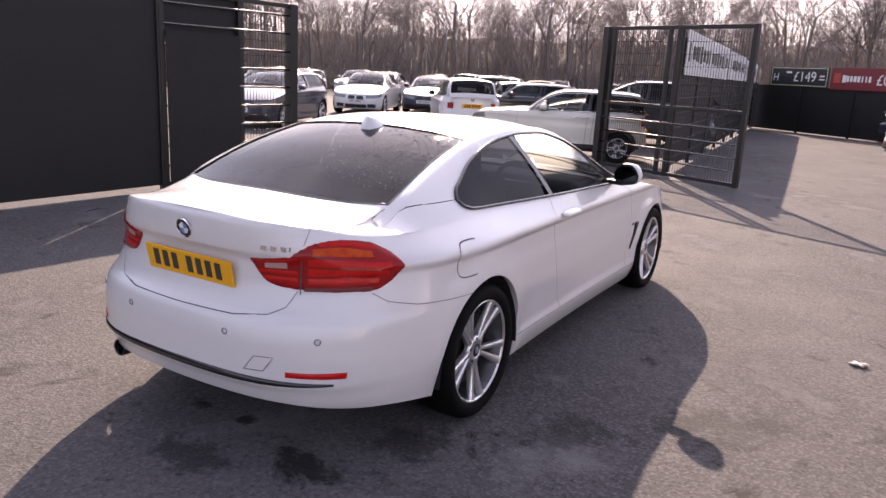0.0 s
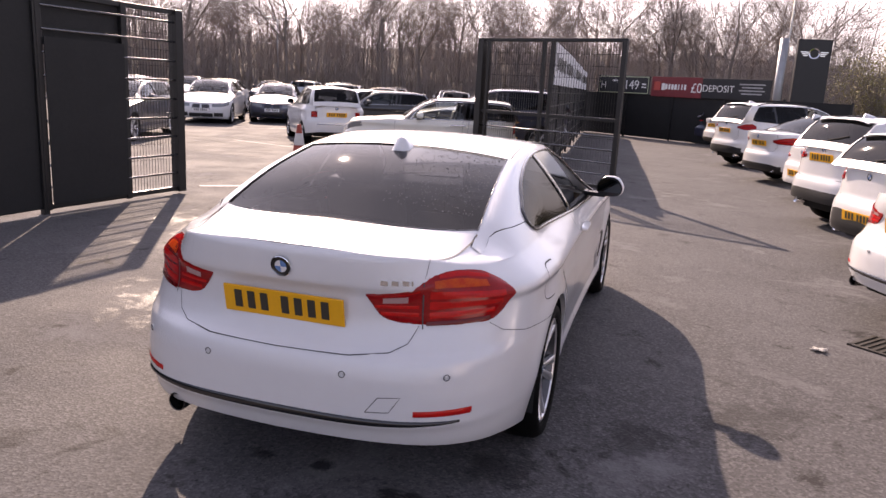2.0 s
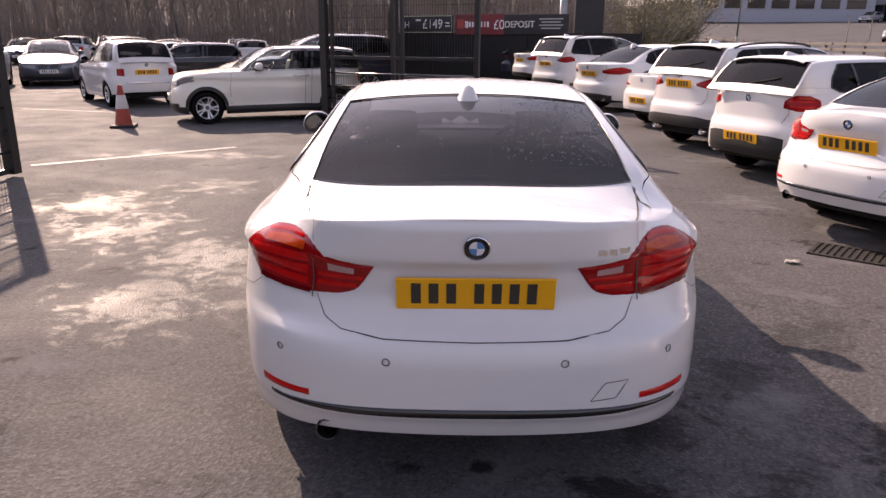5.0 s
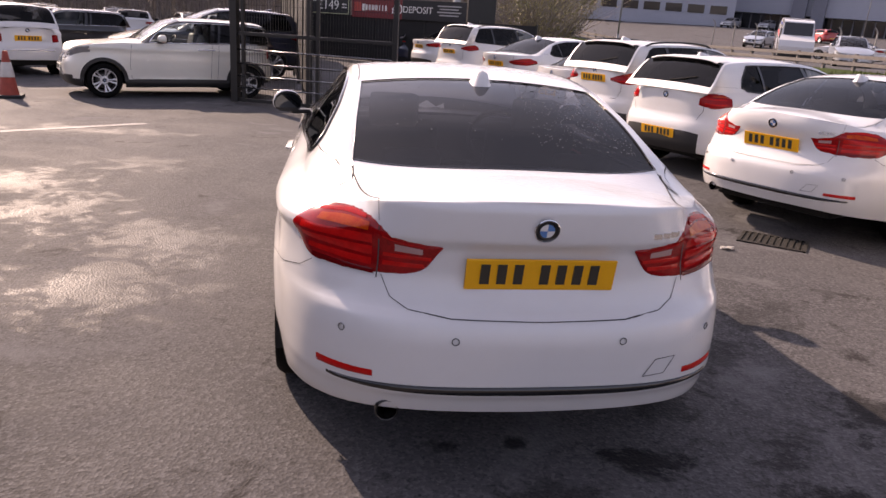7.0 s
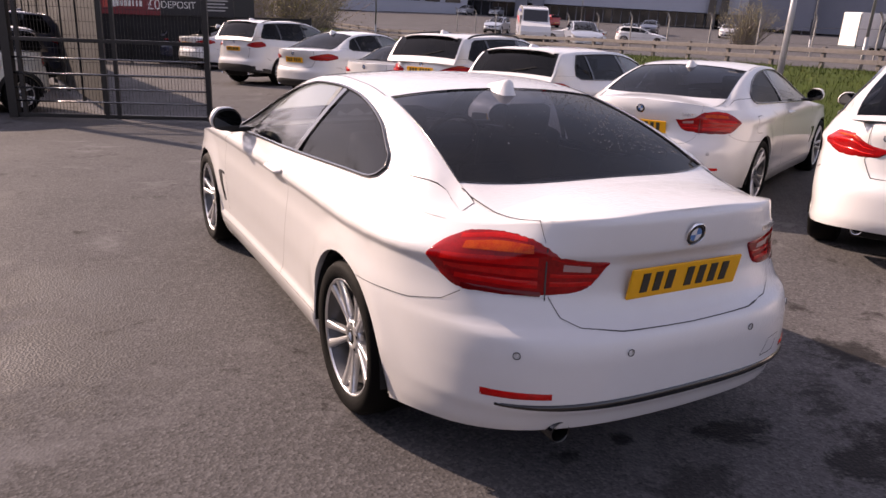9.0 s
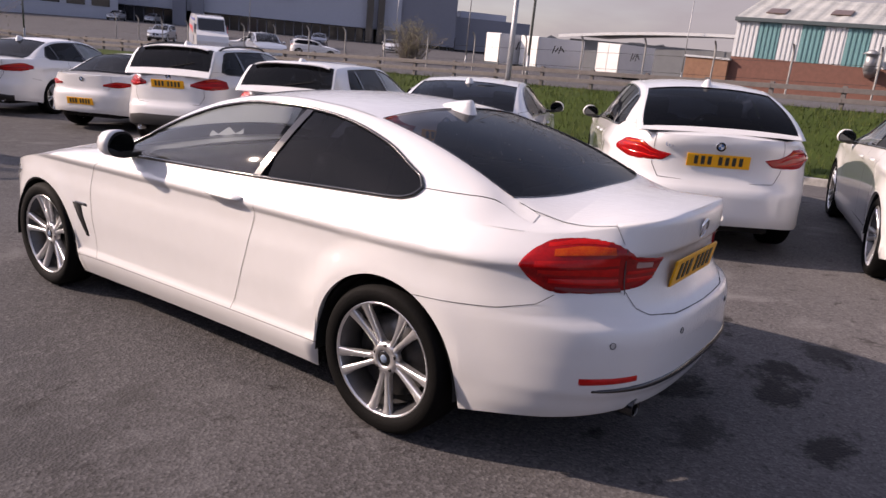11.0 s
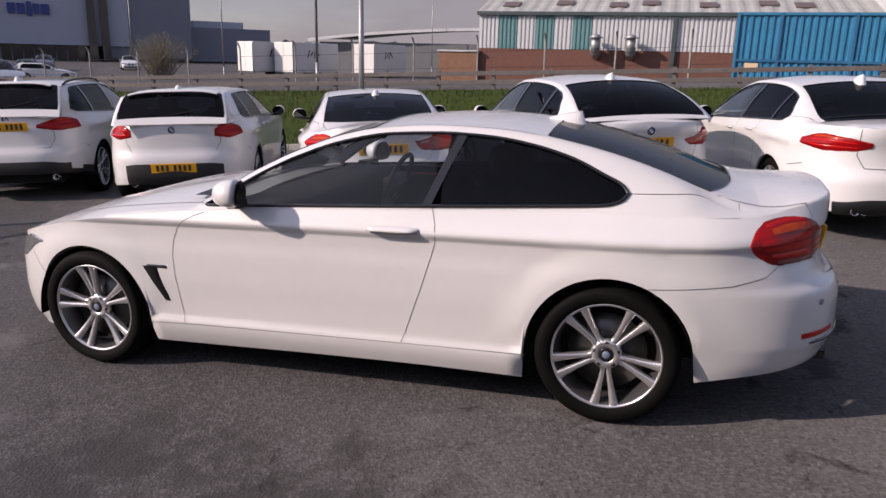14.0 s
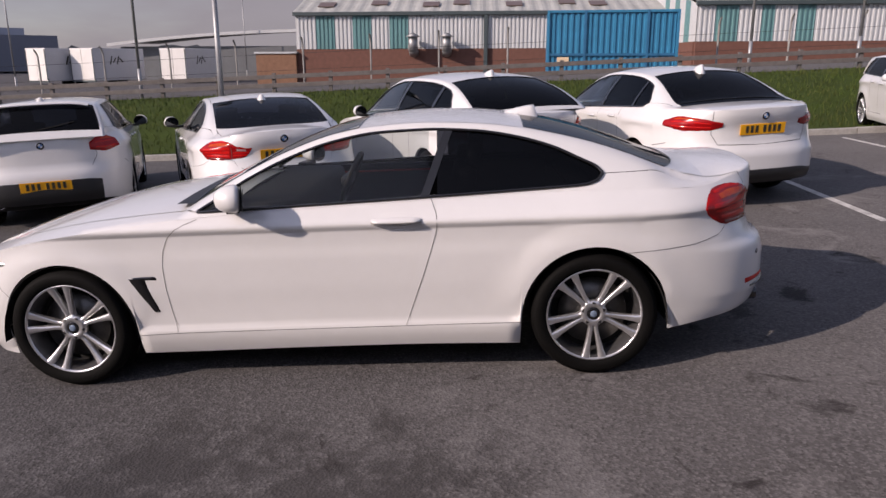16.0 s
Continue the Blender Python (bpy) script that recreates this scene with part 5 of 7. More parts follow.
gt.matrix_basis = Matrix.Translation(b.at(b.q_of_x(-0.42), 0.955, 0.004)) @ pose(0, 0, 0, 82, 0, -12)

car, b = build_car(SALOON, spot(4.21, -2.10, -75), WHITE, "large white four-door saloon with a black lower apron", ROW)
SAL_LAMP = [(0.45, None, -0.55, [(0, 0.865), (0.2, 0.835), (0.6, 0.83), (1, 0.88)], [(0, 0.91), (0.3, 0.955), (0.7, 0.985), (1, 0.94)])]
dress(car, b, SALOON, SAL_LAMP, 0.83, 0.965, lower=(0.27, 0.42, 0.7), exhaust=(-0.52, -0.44))

car, b = build_car(ROADSTER, spot(4.14, 10.7, -70), WHITE, "low white roadster with its roof closed", ROW)
dress(car, b, ROADSTER, [(0.42, None, -0.5, [(0, 0.76), (0.5, 0.74), (1, 0.78)], [(0, 0.79), (0.5, 0.84), (1, 0.82)])], 0.50, 0.86)

car, b = build_car(SALOON, spot(3.95, 14.0, -63), WHITE, "large white four-door saloon among the parked row", ROW)
dress(car, b, SALOON, SAL_LAMP, 0.83, 0.965, lower=(0.27, 0.42, 0.7), exhaust=(-0.52, 0.52))

car, b = build_car(BIGSUV, spot(3.3, 17.6, -62), WHITE, "tall white off-roader with dark lower cladding", ROW)
BIG_LAMP = [(0.48, None, -0.52, [(0, 1.0), (0.5, 0.96), (1, 1.0)], [(0, 1.04), (0.4, 1.10), (0.8, 1.12), (1, 1.07)])]
dress(car, b, BIGSUV, BIG_LAMP, 0.92, 1.08, rails=True, wiper=True, spoiler=True, lower=(0.36, 0.54, 0.72), exhaust=(-0.5, 0.5))

car, b = build_car(SALOON, spot(3.4, 24.0, -66), WHITE, "white saloon at the far end of the row", ROW)
dress(car, b, SALOON, SAL_LAMP, 0.83, 0.965, lower=(0.27, 0.42, 0.7))

car, b = build_car(HATCH, spot(10.6, -8.0, 78), WHITE, "white hatchback parked nose outwards beside the grass", ROW)
dress(car, b, HATCH, [(0.50, None, -0.52, [(0, 0.86), (1, 0.87)], [(0, 0.94), (0.5, 1.0), (1, 0.96)])], 0.50, 0.94)

# the lot behind the gates
FAR = "cars in the lot behind the gates"
car, b = build_car(MINI, spot(-2.53, 12.15, 112.7), CREAM, "small cream-white hatchback with black wheel arches and roof pillars", FAR)
MINI_LAMP = [(0.50, 0.70, None, [(0, 0.74), (1, 0.74)], [(0, 0.92), (1, 0.92)])]
dress(car, b, MINI, MINI_LAMP, 0.60, 0.86, chrome_bar=True)

car, b = build_car(BUBBLE, spot(-7.2, 14.2, 38), WHITE, "small rounded white city car with a chrome bumper bar", FAR)
dress(car, b, BUBBLE, [(0.50, 0.66, None, [(0, 0.70), (1, 0.71)], [(0, 0.86), (1, 0.86)])], 0.78, 0.94, chrome_bar=True)

white_saloon, b = build_car(SALOON, spot(-15.2, 21.0, 205), WHITE, "white saloon facing the gate in the rear lot", FAR)
dress(white_saloon, b, SALOON, SAL_LAMP, 0.83, seam=False)
dark_hatch, b = build_car(HATCH, spot(-14.0, 23.4, 205), NAVY, "dark blue hatchback facing the gate", FAR)
dress(dark_hatch, b, HATCH, [(0.50, None, -0.52, [(0, 0.86), (1, 0.87)], [(0, 0.94), (1, 0.96)])], 0.5, seam=False)
grey_suv, b = build_car(SUV, spot(-11.6, 24.0, 30), SILVER, "silver compact off-roader in the rear lot", FAR)
dress(grey_suv, b, SUV, [(0.5, 0.72, None, [(0, 0.85), (1, 0.85)], [(0, 1.03), (1, 1.03)])], 0.8, seam=False)
navy_suv, b = build_car(BIGSUV, spot(-2.4, 16.8, 112), NAVY, "dark blue off-roader behind the small cream car", FAR)
dress(navy_suv, b, BIGSUV, BIG_LAMP, 0.92, seam=False)
white_hatch, b = build_car(HATCH, spot(-12.4, 30.5, 15), WHITE, "white hatchback in the rear lot", FAR)
dress(white_hatch, b, HATCH, [(0.50, None, -0.52, [(0, 0.86), (1, 0.87)], [(0, 0.94), (1, 0.96)])], 0.5, seam=False)
red_roof, b = build_car(MINI, spot(-7.0, 19.5, 122), BLACKPAINT, "small black open-topped car with red tail lamps", FAR)
dress(red_roof, b, MINI, MINI_LAMP, 0.6, seam=False)
silver_mini, b = build_car(MINI, spot(-8.1, 19.0, 35), SILVER, "small silver estate car in the rear lot", FAR)
dress(silver_mini, b, MINI, MINI_LAMP, 0.6, seam=False)
for base, x, y, yaw in ((white_saloon, -17.6, 18.2, 205), (dark_hatch, -12.4, 13.2, 200), (white_hatch, -9.0, 31.5, 12), (white_saloon, -18.5, 26.5, 203), (white_hatch, -21.5, 24.0, 203), (white_saloon, -15.5, 33.0, 15), (grey_suv, -18.8, 34.5, 14),
                        (white_hatch, -5.6, 33.5, 12), (white_saloon, -12.0, 40.0, 200), (white_hatch, -16.0, 41.5, 200), (grey_suv, -20.5, 43.0, 200), (white_hatch, -8.0, 39.0, 200), (white_saloon, -25.0, 33.0, 203), (dark_hatch, -24.0, 40.0, 200),
                        (white_hatch, -4.6, 40.5, 200), (dark_hatch, 2.6, 27.2, -66), (white_hatch, -28.5, 30.0, 203)):
    copy_thing(base, spot(x, y, yaw))
# ---- ground ----
def asphalt():
    """Worn car-park asphalt: stones, pale dried patches and dark oil stains."""
    m = mat("asphalt", (0.10, 0.09, 0.09), 0.8)
    n, l = m.node_tree.nodes, m.node_tree.links
    b = n["Principled BSDF"]
    co = n.new("ShaderNodeTexCoord")

    def noise_at(scale, detail=6, rough=0.6, distort=0.0):
        t = n.new("ShaderNodeTexNoise")
        t.inputs["Scale"].default_value, t.inputs["Detail"].default_value, t.inputs["Roughness"].default_value, t.inputs["Distortion"].default_value = scale, detail, rough, distort
        l.new(co.outputs["Object"], t.inputs[0])
        return t.outputs[0]

    def ramp(src, a, c):
        r = n.new("ShaderNodeMapRange")
        r.inputs[1].default_value, r.inputs[2].default_value = a, c
        l.new(src, r.inputs[0])
        return r.outputs[0]

    def blend(f, c0, c1, mode="MIX", fac=None):
        x = n.new("ShaderNodeMix")
        x.data_type, x.blend_type = "RGBA", mode
        for s, v in ((0, f), (6, c0), (7, c1)):
            if isinstance(v, tuple):
                x.inputs[s].default_value = (*v, 1)
            elif isinstance(v, float):
                x.inputs[s].default_value = v
            else:
                l.new(v, x.inputs[s])
        return x.outputs[2]

    stone = n.new("ShaderNodeTexVoronoi")
    stone.inputs["Scale"].default_value = 75
    l.new(co.outputs["Object"], stone.inputs[0])
    grain = noise_at(45, 3, 0.7)
    base = blend(ramp(noise_at(0.35, 5), 0.35, 0.65), (0.062, 0.059, 0.060), (0.093, 0.0885, 0.090))
    base = blend(ramp(stone.outputs["Color"], 0.45, 1.25), base, (0.170, 0.164, 0.167))
    base = blend(ramp(grain, 0.52, 0.80), base, (0.018, 0.0165, 0.0165))
    base = blend(ramp(noise_at(1.1, 7, 0.65, 0.4), 0.57, 0.72), base, (0.168, 0.162, 0.165))
    base = blend(ramp(noise_at(2.6, 6, 0.7, 0.6), 0.60, 0.68), base, (0.026, 0.023, 0.023))

    def op(kind, a, c=None):
        x = n.new("ShaderNodeMath")
        x.operation, x.use_clamp = kind, kind in ("SUBTRACT", "MULTIPLY_ADD")
        for s, v in ((0, a), (1, c)):
            if isinstance(v, float):
                x.inputs[s].default_value = v
            elif v is not None:
                l.new(v, x.inputs[s])
        return x.outputs[0]

    ragged = noise_at(3.2, 10, 0.76, 0.35)

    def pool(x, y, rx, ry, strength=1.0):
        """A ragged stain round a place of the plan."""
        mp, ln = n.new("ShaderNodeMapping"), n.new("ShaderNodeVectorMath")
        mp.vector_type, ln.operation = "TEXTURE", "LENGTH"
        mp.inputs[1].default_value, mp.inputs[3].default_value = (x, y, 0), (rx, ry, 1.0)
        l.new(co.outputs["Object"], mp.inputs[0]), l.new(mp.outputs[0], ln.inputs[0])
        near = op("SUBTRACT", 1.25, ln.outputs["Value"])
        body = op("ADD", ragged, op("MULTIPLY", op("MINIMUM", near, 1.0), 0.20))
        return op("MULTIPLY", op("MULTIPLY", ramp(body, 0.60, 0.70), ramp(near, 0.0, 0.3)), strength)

    def most(values):
        out = values[0]
        for v in values[1:]:
            out = op("MAXIMUM", out, v)
        return out

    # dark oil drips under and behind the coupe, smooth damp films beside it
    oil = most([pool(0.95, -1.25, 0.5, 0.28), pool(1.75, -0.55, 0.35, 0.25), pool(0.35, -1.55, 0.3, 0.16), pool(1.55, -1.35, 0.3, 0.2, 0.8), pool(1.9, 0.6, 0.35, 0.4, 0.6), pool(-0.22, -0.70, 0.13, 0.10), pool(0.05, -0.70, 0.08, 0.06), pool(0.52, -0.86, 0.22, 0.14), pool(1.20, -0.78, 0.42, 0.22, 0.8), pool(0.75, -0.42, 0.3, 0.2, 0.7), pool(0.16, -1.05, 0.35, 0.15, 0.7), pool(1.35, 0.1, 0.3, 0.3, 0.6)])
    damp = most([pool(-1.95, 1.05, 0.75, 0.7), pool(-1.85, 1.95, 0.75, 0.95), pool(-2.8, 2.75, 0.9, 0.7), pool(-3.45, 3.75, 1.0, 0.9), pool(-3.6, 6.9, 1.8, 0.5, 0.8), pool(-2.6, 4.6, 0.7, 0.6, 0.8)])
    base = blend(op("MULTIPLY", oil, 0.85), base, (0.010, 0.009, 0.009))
    base = blend(op("MULTIPLY", damp, 0.78), base, (0.034, 0.031, 0.031))
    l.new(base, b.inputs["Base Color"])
    b.inputs["Specular IOR Level"].default_value = 0.2
    b.inputs["Diffuse Roughness"].default_value = 0.45
    rough = n.new("ShaderNodeMapRange")
    rough.inputs[1].default_value, rough.inputs[2].default_value, rough.inputs[3].default_value, rough.inputs[4].default_value = 0.4, 0.7, 0.80, 0.95
    l.new(noise_at(1.1, 7, 0.65, 0.4), rough.inputs[0])
    l.new(op("MAXIMUM", op("SUBTRACT", rough.outputs[0], op("MULTIPLY", damp, 0.20)), 0.3), b.inputs["Roughness"])
    l.new(op("ADD", op("MULTIPLY", damp, 0.12), 0.2), b.inputs["Specular IOR Level"])
    bp = n.new("ShaderNodeBump")
    bp.inputs["Strength"].default_value, bp.inputs["Distance"].default_value = 0.5, 0.006
    l.new(stone.outputs["Distance"], bp.inputs["Height"]), l.new(bp.outputs[0], b.inputs["Normal"])
    return m


def land(x, y):
    """Height of the ground in the level world at a place of the plan."""
    yy = max(-45.0, min(y, 48.0))
    z = -math.tan(radians(2.3)) * yy
    rise = 0.85 * sstep(9.6, 19.0, x)
    far = sstep(34, 60, x)
    return (z + rise) * (1 - far) - 0.3 * far


ASPHALT = asphalt()
GRASS = mat("grass", (0.044, 0.070, 0.012), 0.9, spec=0.1, vary=0.6, scale=1.2, bump=0.8, bump_scale=40, tint=(0.028, 0.040, 0.009))
CONCRETE = mat("concrete", (0.34, 0.33, 0.31), 0.85, vary=0.35, scale=3, bump=0.3, bump_scale=80)
xs = [-700, -300, -120, -60, -30, -12, -6, 0, 5, 9.6, 9.62, 11, 12.5, 14, 15.5, 17, 18.2, 19, 20.4, 20.5, 24, 30, 34, 40, 46, 52, 60, 90, 150, 400, 900]
ysg = [-600, -200, -90, -45, -30, -15, 0, 12, 24, 36, 48, 70, 120, 220, 450, 900]
bm = bm_grid([[Vector((x, y, land(x, y))) for x in xs] for y in ysg])
for f in bm.faces:
    c = f.calc_center_median()
    f.material_index = 1 if 9.62 < c.x < 20.4 or c.x > 150 or c.y > 230 or c.y < -60 or c.x < -60 else 0
ground = link("ground", bm, [ASPHALT, GRASS], smooth=False)
tagged(ground, "worn grey asphalt car park with stains, grass bank beside it", "ground", kind="structure")

# blades on the bank, as one mass
rng = random.Random(4)
verts, faces = [], []
for k in range(26000):
    x = rng.uniform(9.75, 19.6)
    y = rng.uniform(-22, 22)
    z = land(x, y)
    h = rng.uniform(0.05, 0.15) * (1.5 if rng.random() < 0.1 else 1)
    a = rng.uniform(0, 6.283)
    dx, dy = math.cos(a) * 0.012, math.sin(a) * 0.012
    lx, ly = rng.uniform(-0.06, 0.06), rng.uniform(-0.06, 0.06)
    i = len(verts)
    verts += [(x - dx, y - dy, z - 0.01), (x + dx, y + dy, z - 0.01), (x + lx, y + ly, z + h)]
    faces.append((i, i + 1, i + 2))
me = bpy.data.meshes.new("grass")
me.from_pydata(verts, [], faces)
me.materials.append(mat("grass_blade", (0.046, 0.082, 0.015), 0.8, spec=0.15, vary=0.6, scale=0.8, tint=(0.066, 0.070, 0.023)))
tagged(new("grass", me), "short green grass blades covering the roadside bank", "grass", kind="stuff")

# kerb stones along the bank
KERB = bpy.data.meshes.new("kerb_stone")
t = bm_box((0.125, 0.905, 0.26), (0, 0, 0), 0.012)
t.to_mesh(KERB)
t.free()
KERB.materials.append(CONCRETE)
kerb = tagged(thing("kerb", Matrix.Identity(4), "grey concrete kerb along the grass", "kerb"), kind="structure")
for k in range(64):
    y = -28 + k * 0.915
    o = new("kerb_stone", KERB)
    o.parent = kerb
    o.matrix_basis = LOT @ pose(9.58, y, -0.02 + 0.004 * ((k * 7) % 3))

# painted bay lines
WORN = mat("worn_road_paint", (0.30, 0.29, 0.285), 0.75, vary=0.5, scale=5, tint=(0.075, 0.07, 0.07))
PAINT = mat("road_paint", (0.62, 0.61, 0.58), 0.7, vary=0.5, scale=9, tint=(0.24, 0.23, 0.22))
for x0, y0, x1, y1, w in ((2.4, -3.25, 9.0, -3.35, 0.09), (2.6, -5.9, 9.0, -6.0, 0.09), (-9.5, 13.2, -7.0, 12.5, 0.1), (-5.3, 5.9, -3.2, 7.6, 0.14), (-12.0, 16.6, -9.6, 20.6, 0.1)):
    d = Vector((x1 - x0, y1 - y0, 0))
    nn = Vector((-d.y, d.x, 0)).normalized() * w / 2
    a = Vector((x0, y0, 0.004))
    rows = [[LOT @ (a + d * t - nn), LOT @ (a + d * t + nn)] for t in np.linspace(0, 1, 12)]
    tagged(link("bay_line", bm_grid(rows), PAINT if x0 > 0 else WORN), "worn white painted parking line on the asphalt", "road marking", kind="structure")

# drain grate and a scrap of litter
IRON = mat("cast_iron", (0.07, 0.065, 0.06), 0.6, 0.6, vary=0.4, scale=20)
PIT = mat("drain_pit_shade", (0.004, 0.004, 0.004), 0.95)
drain = thing("drain_grate", spot(3.0, 2.24, -38), "slotted cast-iron drain grate set in the asphalt", "drain")
# flat black plate, stands in for the shaded depth below the bars
part("pit", bm_box((0.48, 0.34, 0.012), (0, 0, 0.0)), PIT, drain)
fr = bm_box((0.52, 0.03, 0.02), (0, 0.18, 0.003))
for s_, p_ in (((0.52, 0.03, 0.02), (0, -0.18, 0.003)), ((0.03, 0.39, 0.02), (0.25, 0, 0.003)), ((0.03, 0.39, 0.02), (-0.25, 0, 0.003))):
    bm_box(s_, p_, bm=fr)
part("frame", fr, IRON, drain)
for k in range(9):
    part("grate_bar", bm_box((0.022, 0.34, 0.016), (-0.2 + k * 0.05, 0, 0.005)), IRON, drain)
litter = thing("litter", spot(2.45, 2.0, 20), "small crumpled pale scrap of litter on the asphalt", "litter")
sc = bmesh.new()
for a in (20, 95, 160):
    bm_box((0.11, 0.022, 0.012), (0, 0, 0.014), 0.004, pose(0, 0, 0, 12, 6, a), bm=sc)
part("scrap", sc, mat("pale_plastic", (0.55, 0.52, 0.48), 0.5, vary=0.3, scale=30), litter)
# ---- gates and fences ----
FENCE = mat("black_fence_paint", (0.014, 0.014, 0.0145), 0.4, spec=0.5, vary=0.35, scale=5)
BARS = mat("bare_steel_bar", (0.20, 0.20, 0.205), 0.26, 0.85, vary=0.3, scale=9)
SHEET = mat("black_sheeting", (0.014, 0.0145, 0.015), 0.6, spec=0.35, vary=0.3, scale=2.5)
WIRE = mat("black_wire", (0.012, 0.012, 0.013), 0.45)
BANNER = mat("white_banner", (0.66, 0.67, 0.68), 0.6, vary=0.12, scale=2)
BOARD = mat("dark_sign_board", (0.018, 0.018, 0.02), 0.45, vary=0.2, scale=4)
REDBOARD = mat("red_sign_board", (0.22, 0.025, 0.03), 0.45, vary=0.2, scale=4)
LETTER = mat("white_lettering", (0.75, 0.75, 0.72), 0.5)


def line_frame(a, c):
    """A pose at a on the lot whose x runs towards c."""
    ang = math.degrees(math.atan2(c[1] - a[1], c[0] - a[0]))
    return spot(a[0], a[1], ang), math.hypot(c[0] - a[0], c[1] - a[1])


def wires(length, z0, z1, x0=0.0, step=0.05, cross=0.2, r=0.0026):
    """A welded wire panel: uprights and cross wires."""
    bm = bmesh.new()
    for k in range(int((length - x0) / step)):
        x = x0 + (k + 0.5) * step
        bm_box((r * 2, r * 2, z1 - z0), (x, 0, (z0 + z1) / 2), bm=bm)
    for k in range(int((z1 - z0) / cross) + 1):
        bm_box((length - x0, r * 2.4, r * 2.4), ((x0 + length) / 2, r * 2, z0 + k * cross), bm=bm)
    return bm


def sheet_fence(a, c, label, h=2.5, gap=0.10, bars=True):
    """Black sheeting on posts."""
    m, length = line_frame(a, c)
    fence = thing("fence", m, label, "fence", "black fences of the yard")
    n = max(1, round(length / 2.5))
    for k in range(n + 1):
        part("post", bm_box((0.07, 0.07, h + 0.06), (k * length / n, 0.0, (h + 0.06) / 2), 0.006), FENCE, fence)
    for k in range(n):
        w = length / n
        part("sheet", bm_box((w - 0.075, 0.012, h - gap), ((k + 0.5) * w, 0.0, gap + (h - gap) / 2)), SHEET, fence)
        if bars:
            for z in np.arange(0.28, h, 0.27):
                part("rail", bm_box((w - 0.075, 0.022, 0.022), ((k + 0.5) * w, -0.02, z), 0.003), FENCE, fence)
    return fence


def gate(a, c, label, h, posts, sheet=None, low_bars=None, all_bars=False, mid=None):
    """A framed gate leaf with wire mesh, cross bars and stiles at the given shares."""
    m, length = line_frame(a, c)
    leaf = thing("gate", m, label, "gate", "open gate leaves")
    for t, w in posts:
        part("stile", bm_box((w, w, h - 0.04), (t * length, 0, 0.04 + (h - 0.04) / 2), 0.006), FENCE, leaf)
    for z in [h - 0.03, 0.08] + ([mid] if mid else []):
        part("frame_rail", bm_box((length, 0.06, 0.06), (length / 2, 0.004, z), 0.006), FENCE, leaf)
    mesh_from = sheet[1] * length if sheet else 0.0
    tagged(part("wire_mesh", wires(length, 0.1, h - 0.05, mesh_from), WIRE, leaf), kind="stuff")
    zs = np.arange(0.30, h - 0.1, 0.245) if all_bars else low_bars or []
    for z in zs:
        part("cross_bar", bm_cyl(0.014, (length * 0.01, -0.035, z), (length * 0.99, -0.035, z), 12), BARS, leaf, smooth=True)
    if sheet:
        wide, at = (sheet[1] - sheet[0]) * length, (sheet[0] + sheet[1]) / 2 * length
        part("sheet", bm_box((wide, 0.012, 0.52), (at, 0.02, h - 0.31)), SHEET, leaf)
        part("sheet", bm_box((wide - 0.02, 0.012, 1.83), (at - 0.02, -0.058, 0.10 + 0.915)), SHEET, leaf)
    return leaf


gate((-5.28, 3.10), (-5.08, 5.15), "open black steel gate leaf with cross bars and dark sheeting", 2.42, ((0.0, 0.07), (0.56, 0.08), (1.0, 0.13)), sheet=(0.02, 0.56), all_bars=True)
sheet_fence((-5.5, -2.0), (-5.29, 3.07), "tall black sheeted fence beside the gateway", 2.62, 0.06, False)
sheet_fence((-7.6, -13.0), (-5.55, -2.1), "tall black sheeted fence along the yard", 2.62, 0.06, False)
gate((-2.32, 10.55), (0.40, 9.45), "open black mesh gate leaf on square posts", 2.56, ((0.0, 0.13), (0.055, 0.06), (0.47, 0.06), (0.53, 0.06), (1.0, 0.08)), low_bars=(0.30, 0.50, 0.72, 0.95), mid=1.22)
sheet_fence((-1.02, 10.75), (-2.62, 29.6), "black barred fence with white banners along the rear lot", 2.5, 0.12)
sheet_fence((-2.6, 29.9), (6.6, 23.2), "black fence with sale boards across the end of the lot", 1.75, 0.04, False)

# banners on the receding fence, their lettering as bars
m, length = line_frame((-1.02, 10.75), (-2.62, 29.6))
for x0, x1, z0, z1, big in ((0.25, 7.6, 1.78, 2.58, True), (7.8, 13.0, 1.80, 2.55, False), (13.2, 18.4, 1.80, 2.5, False)):
    ban = thing("banner", m @ pose(x0, -0.045, 0, 0, 0, 0), "long white vinyl banner tied to the black fence", "banner", "white fence banners")
    part("cloth", bm_box((x1 - x0, 0.006, z1 - z0), ((x1 - x0) / 2, 0, (z0 + z1) / 2), 0.002), BANNER, ban)
    x = 0.35
    k = 0
    while x < x1 - x0 - 0.6:
        w = (0.16, 0.42, 0.38, 0.30, 0.4, 0.34)[k % 6]
        part("print_bar", bm_box((w, 0.004, (0.34, 0.24, 0.28)[k % 3]), (x + w / 2, -0.005, (z0 + z1) / 2 + 0.02)), INK, ban)
        x += w + (0.12 if k % 6 else 0.3)
        k += 1


def words(body, size, parent, at, material, name="lettering", turn=(90, 0, 0)):
    f = bpy.data.curves.new(name, "FONT")
    f.body, f.size, f.extrude = body, size, 0.002
    f.materials.append(material)
    o = new(name, f)
    o.parent = parent
    o.matrix_basis = pose(*at, *turn)
    return o


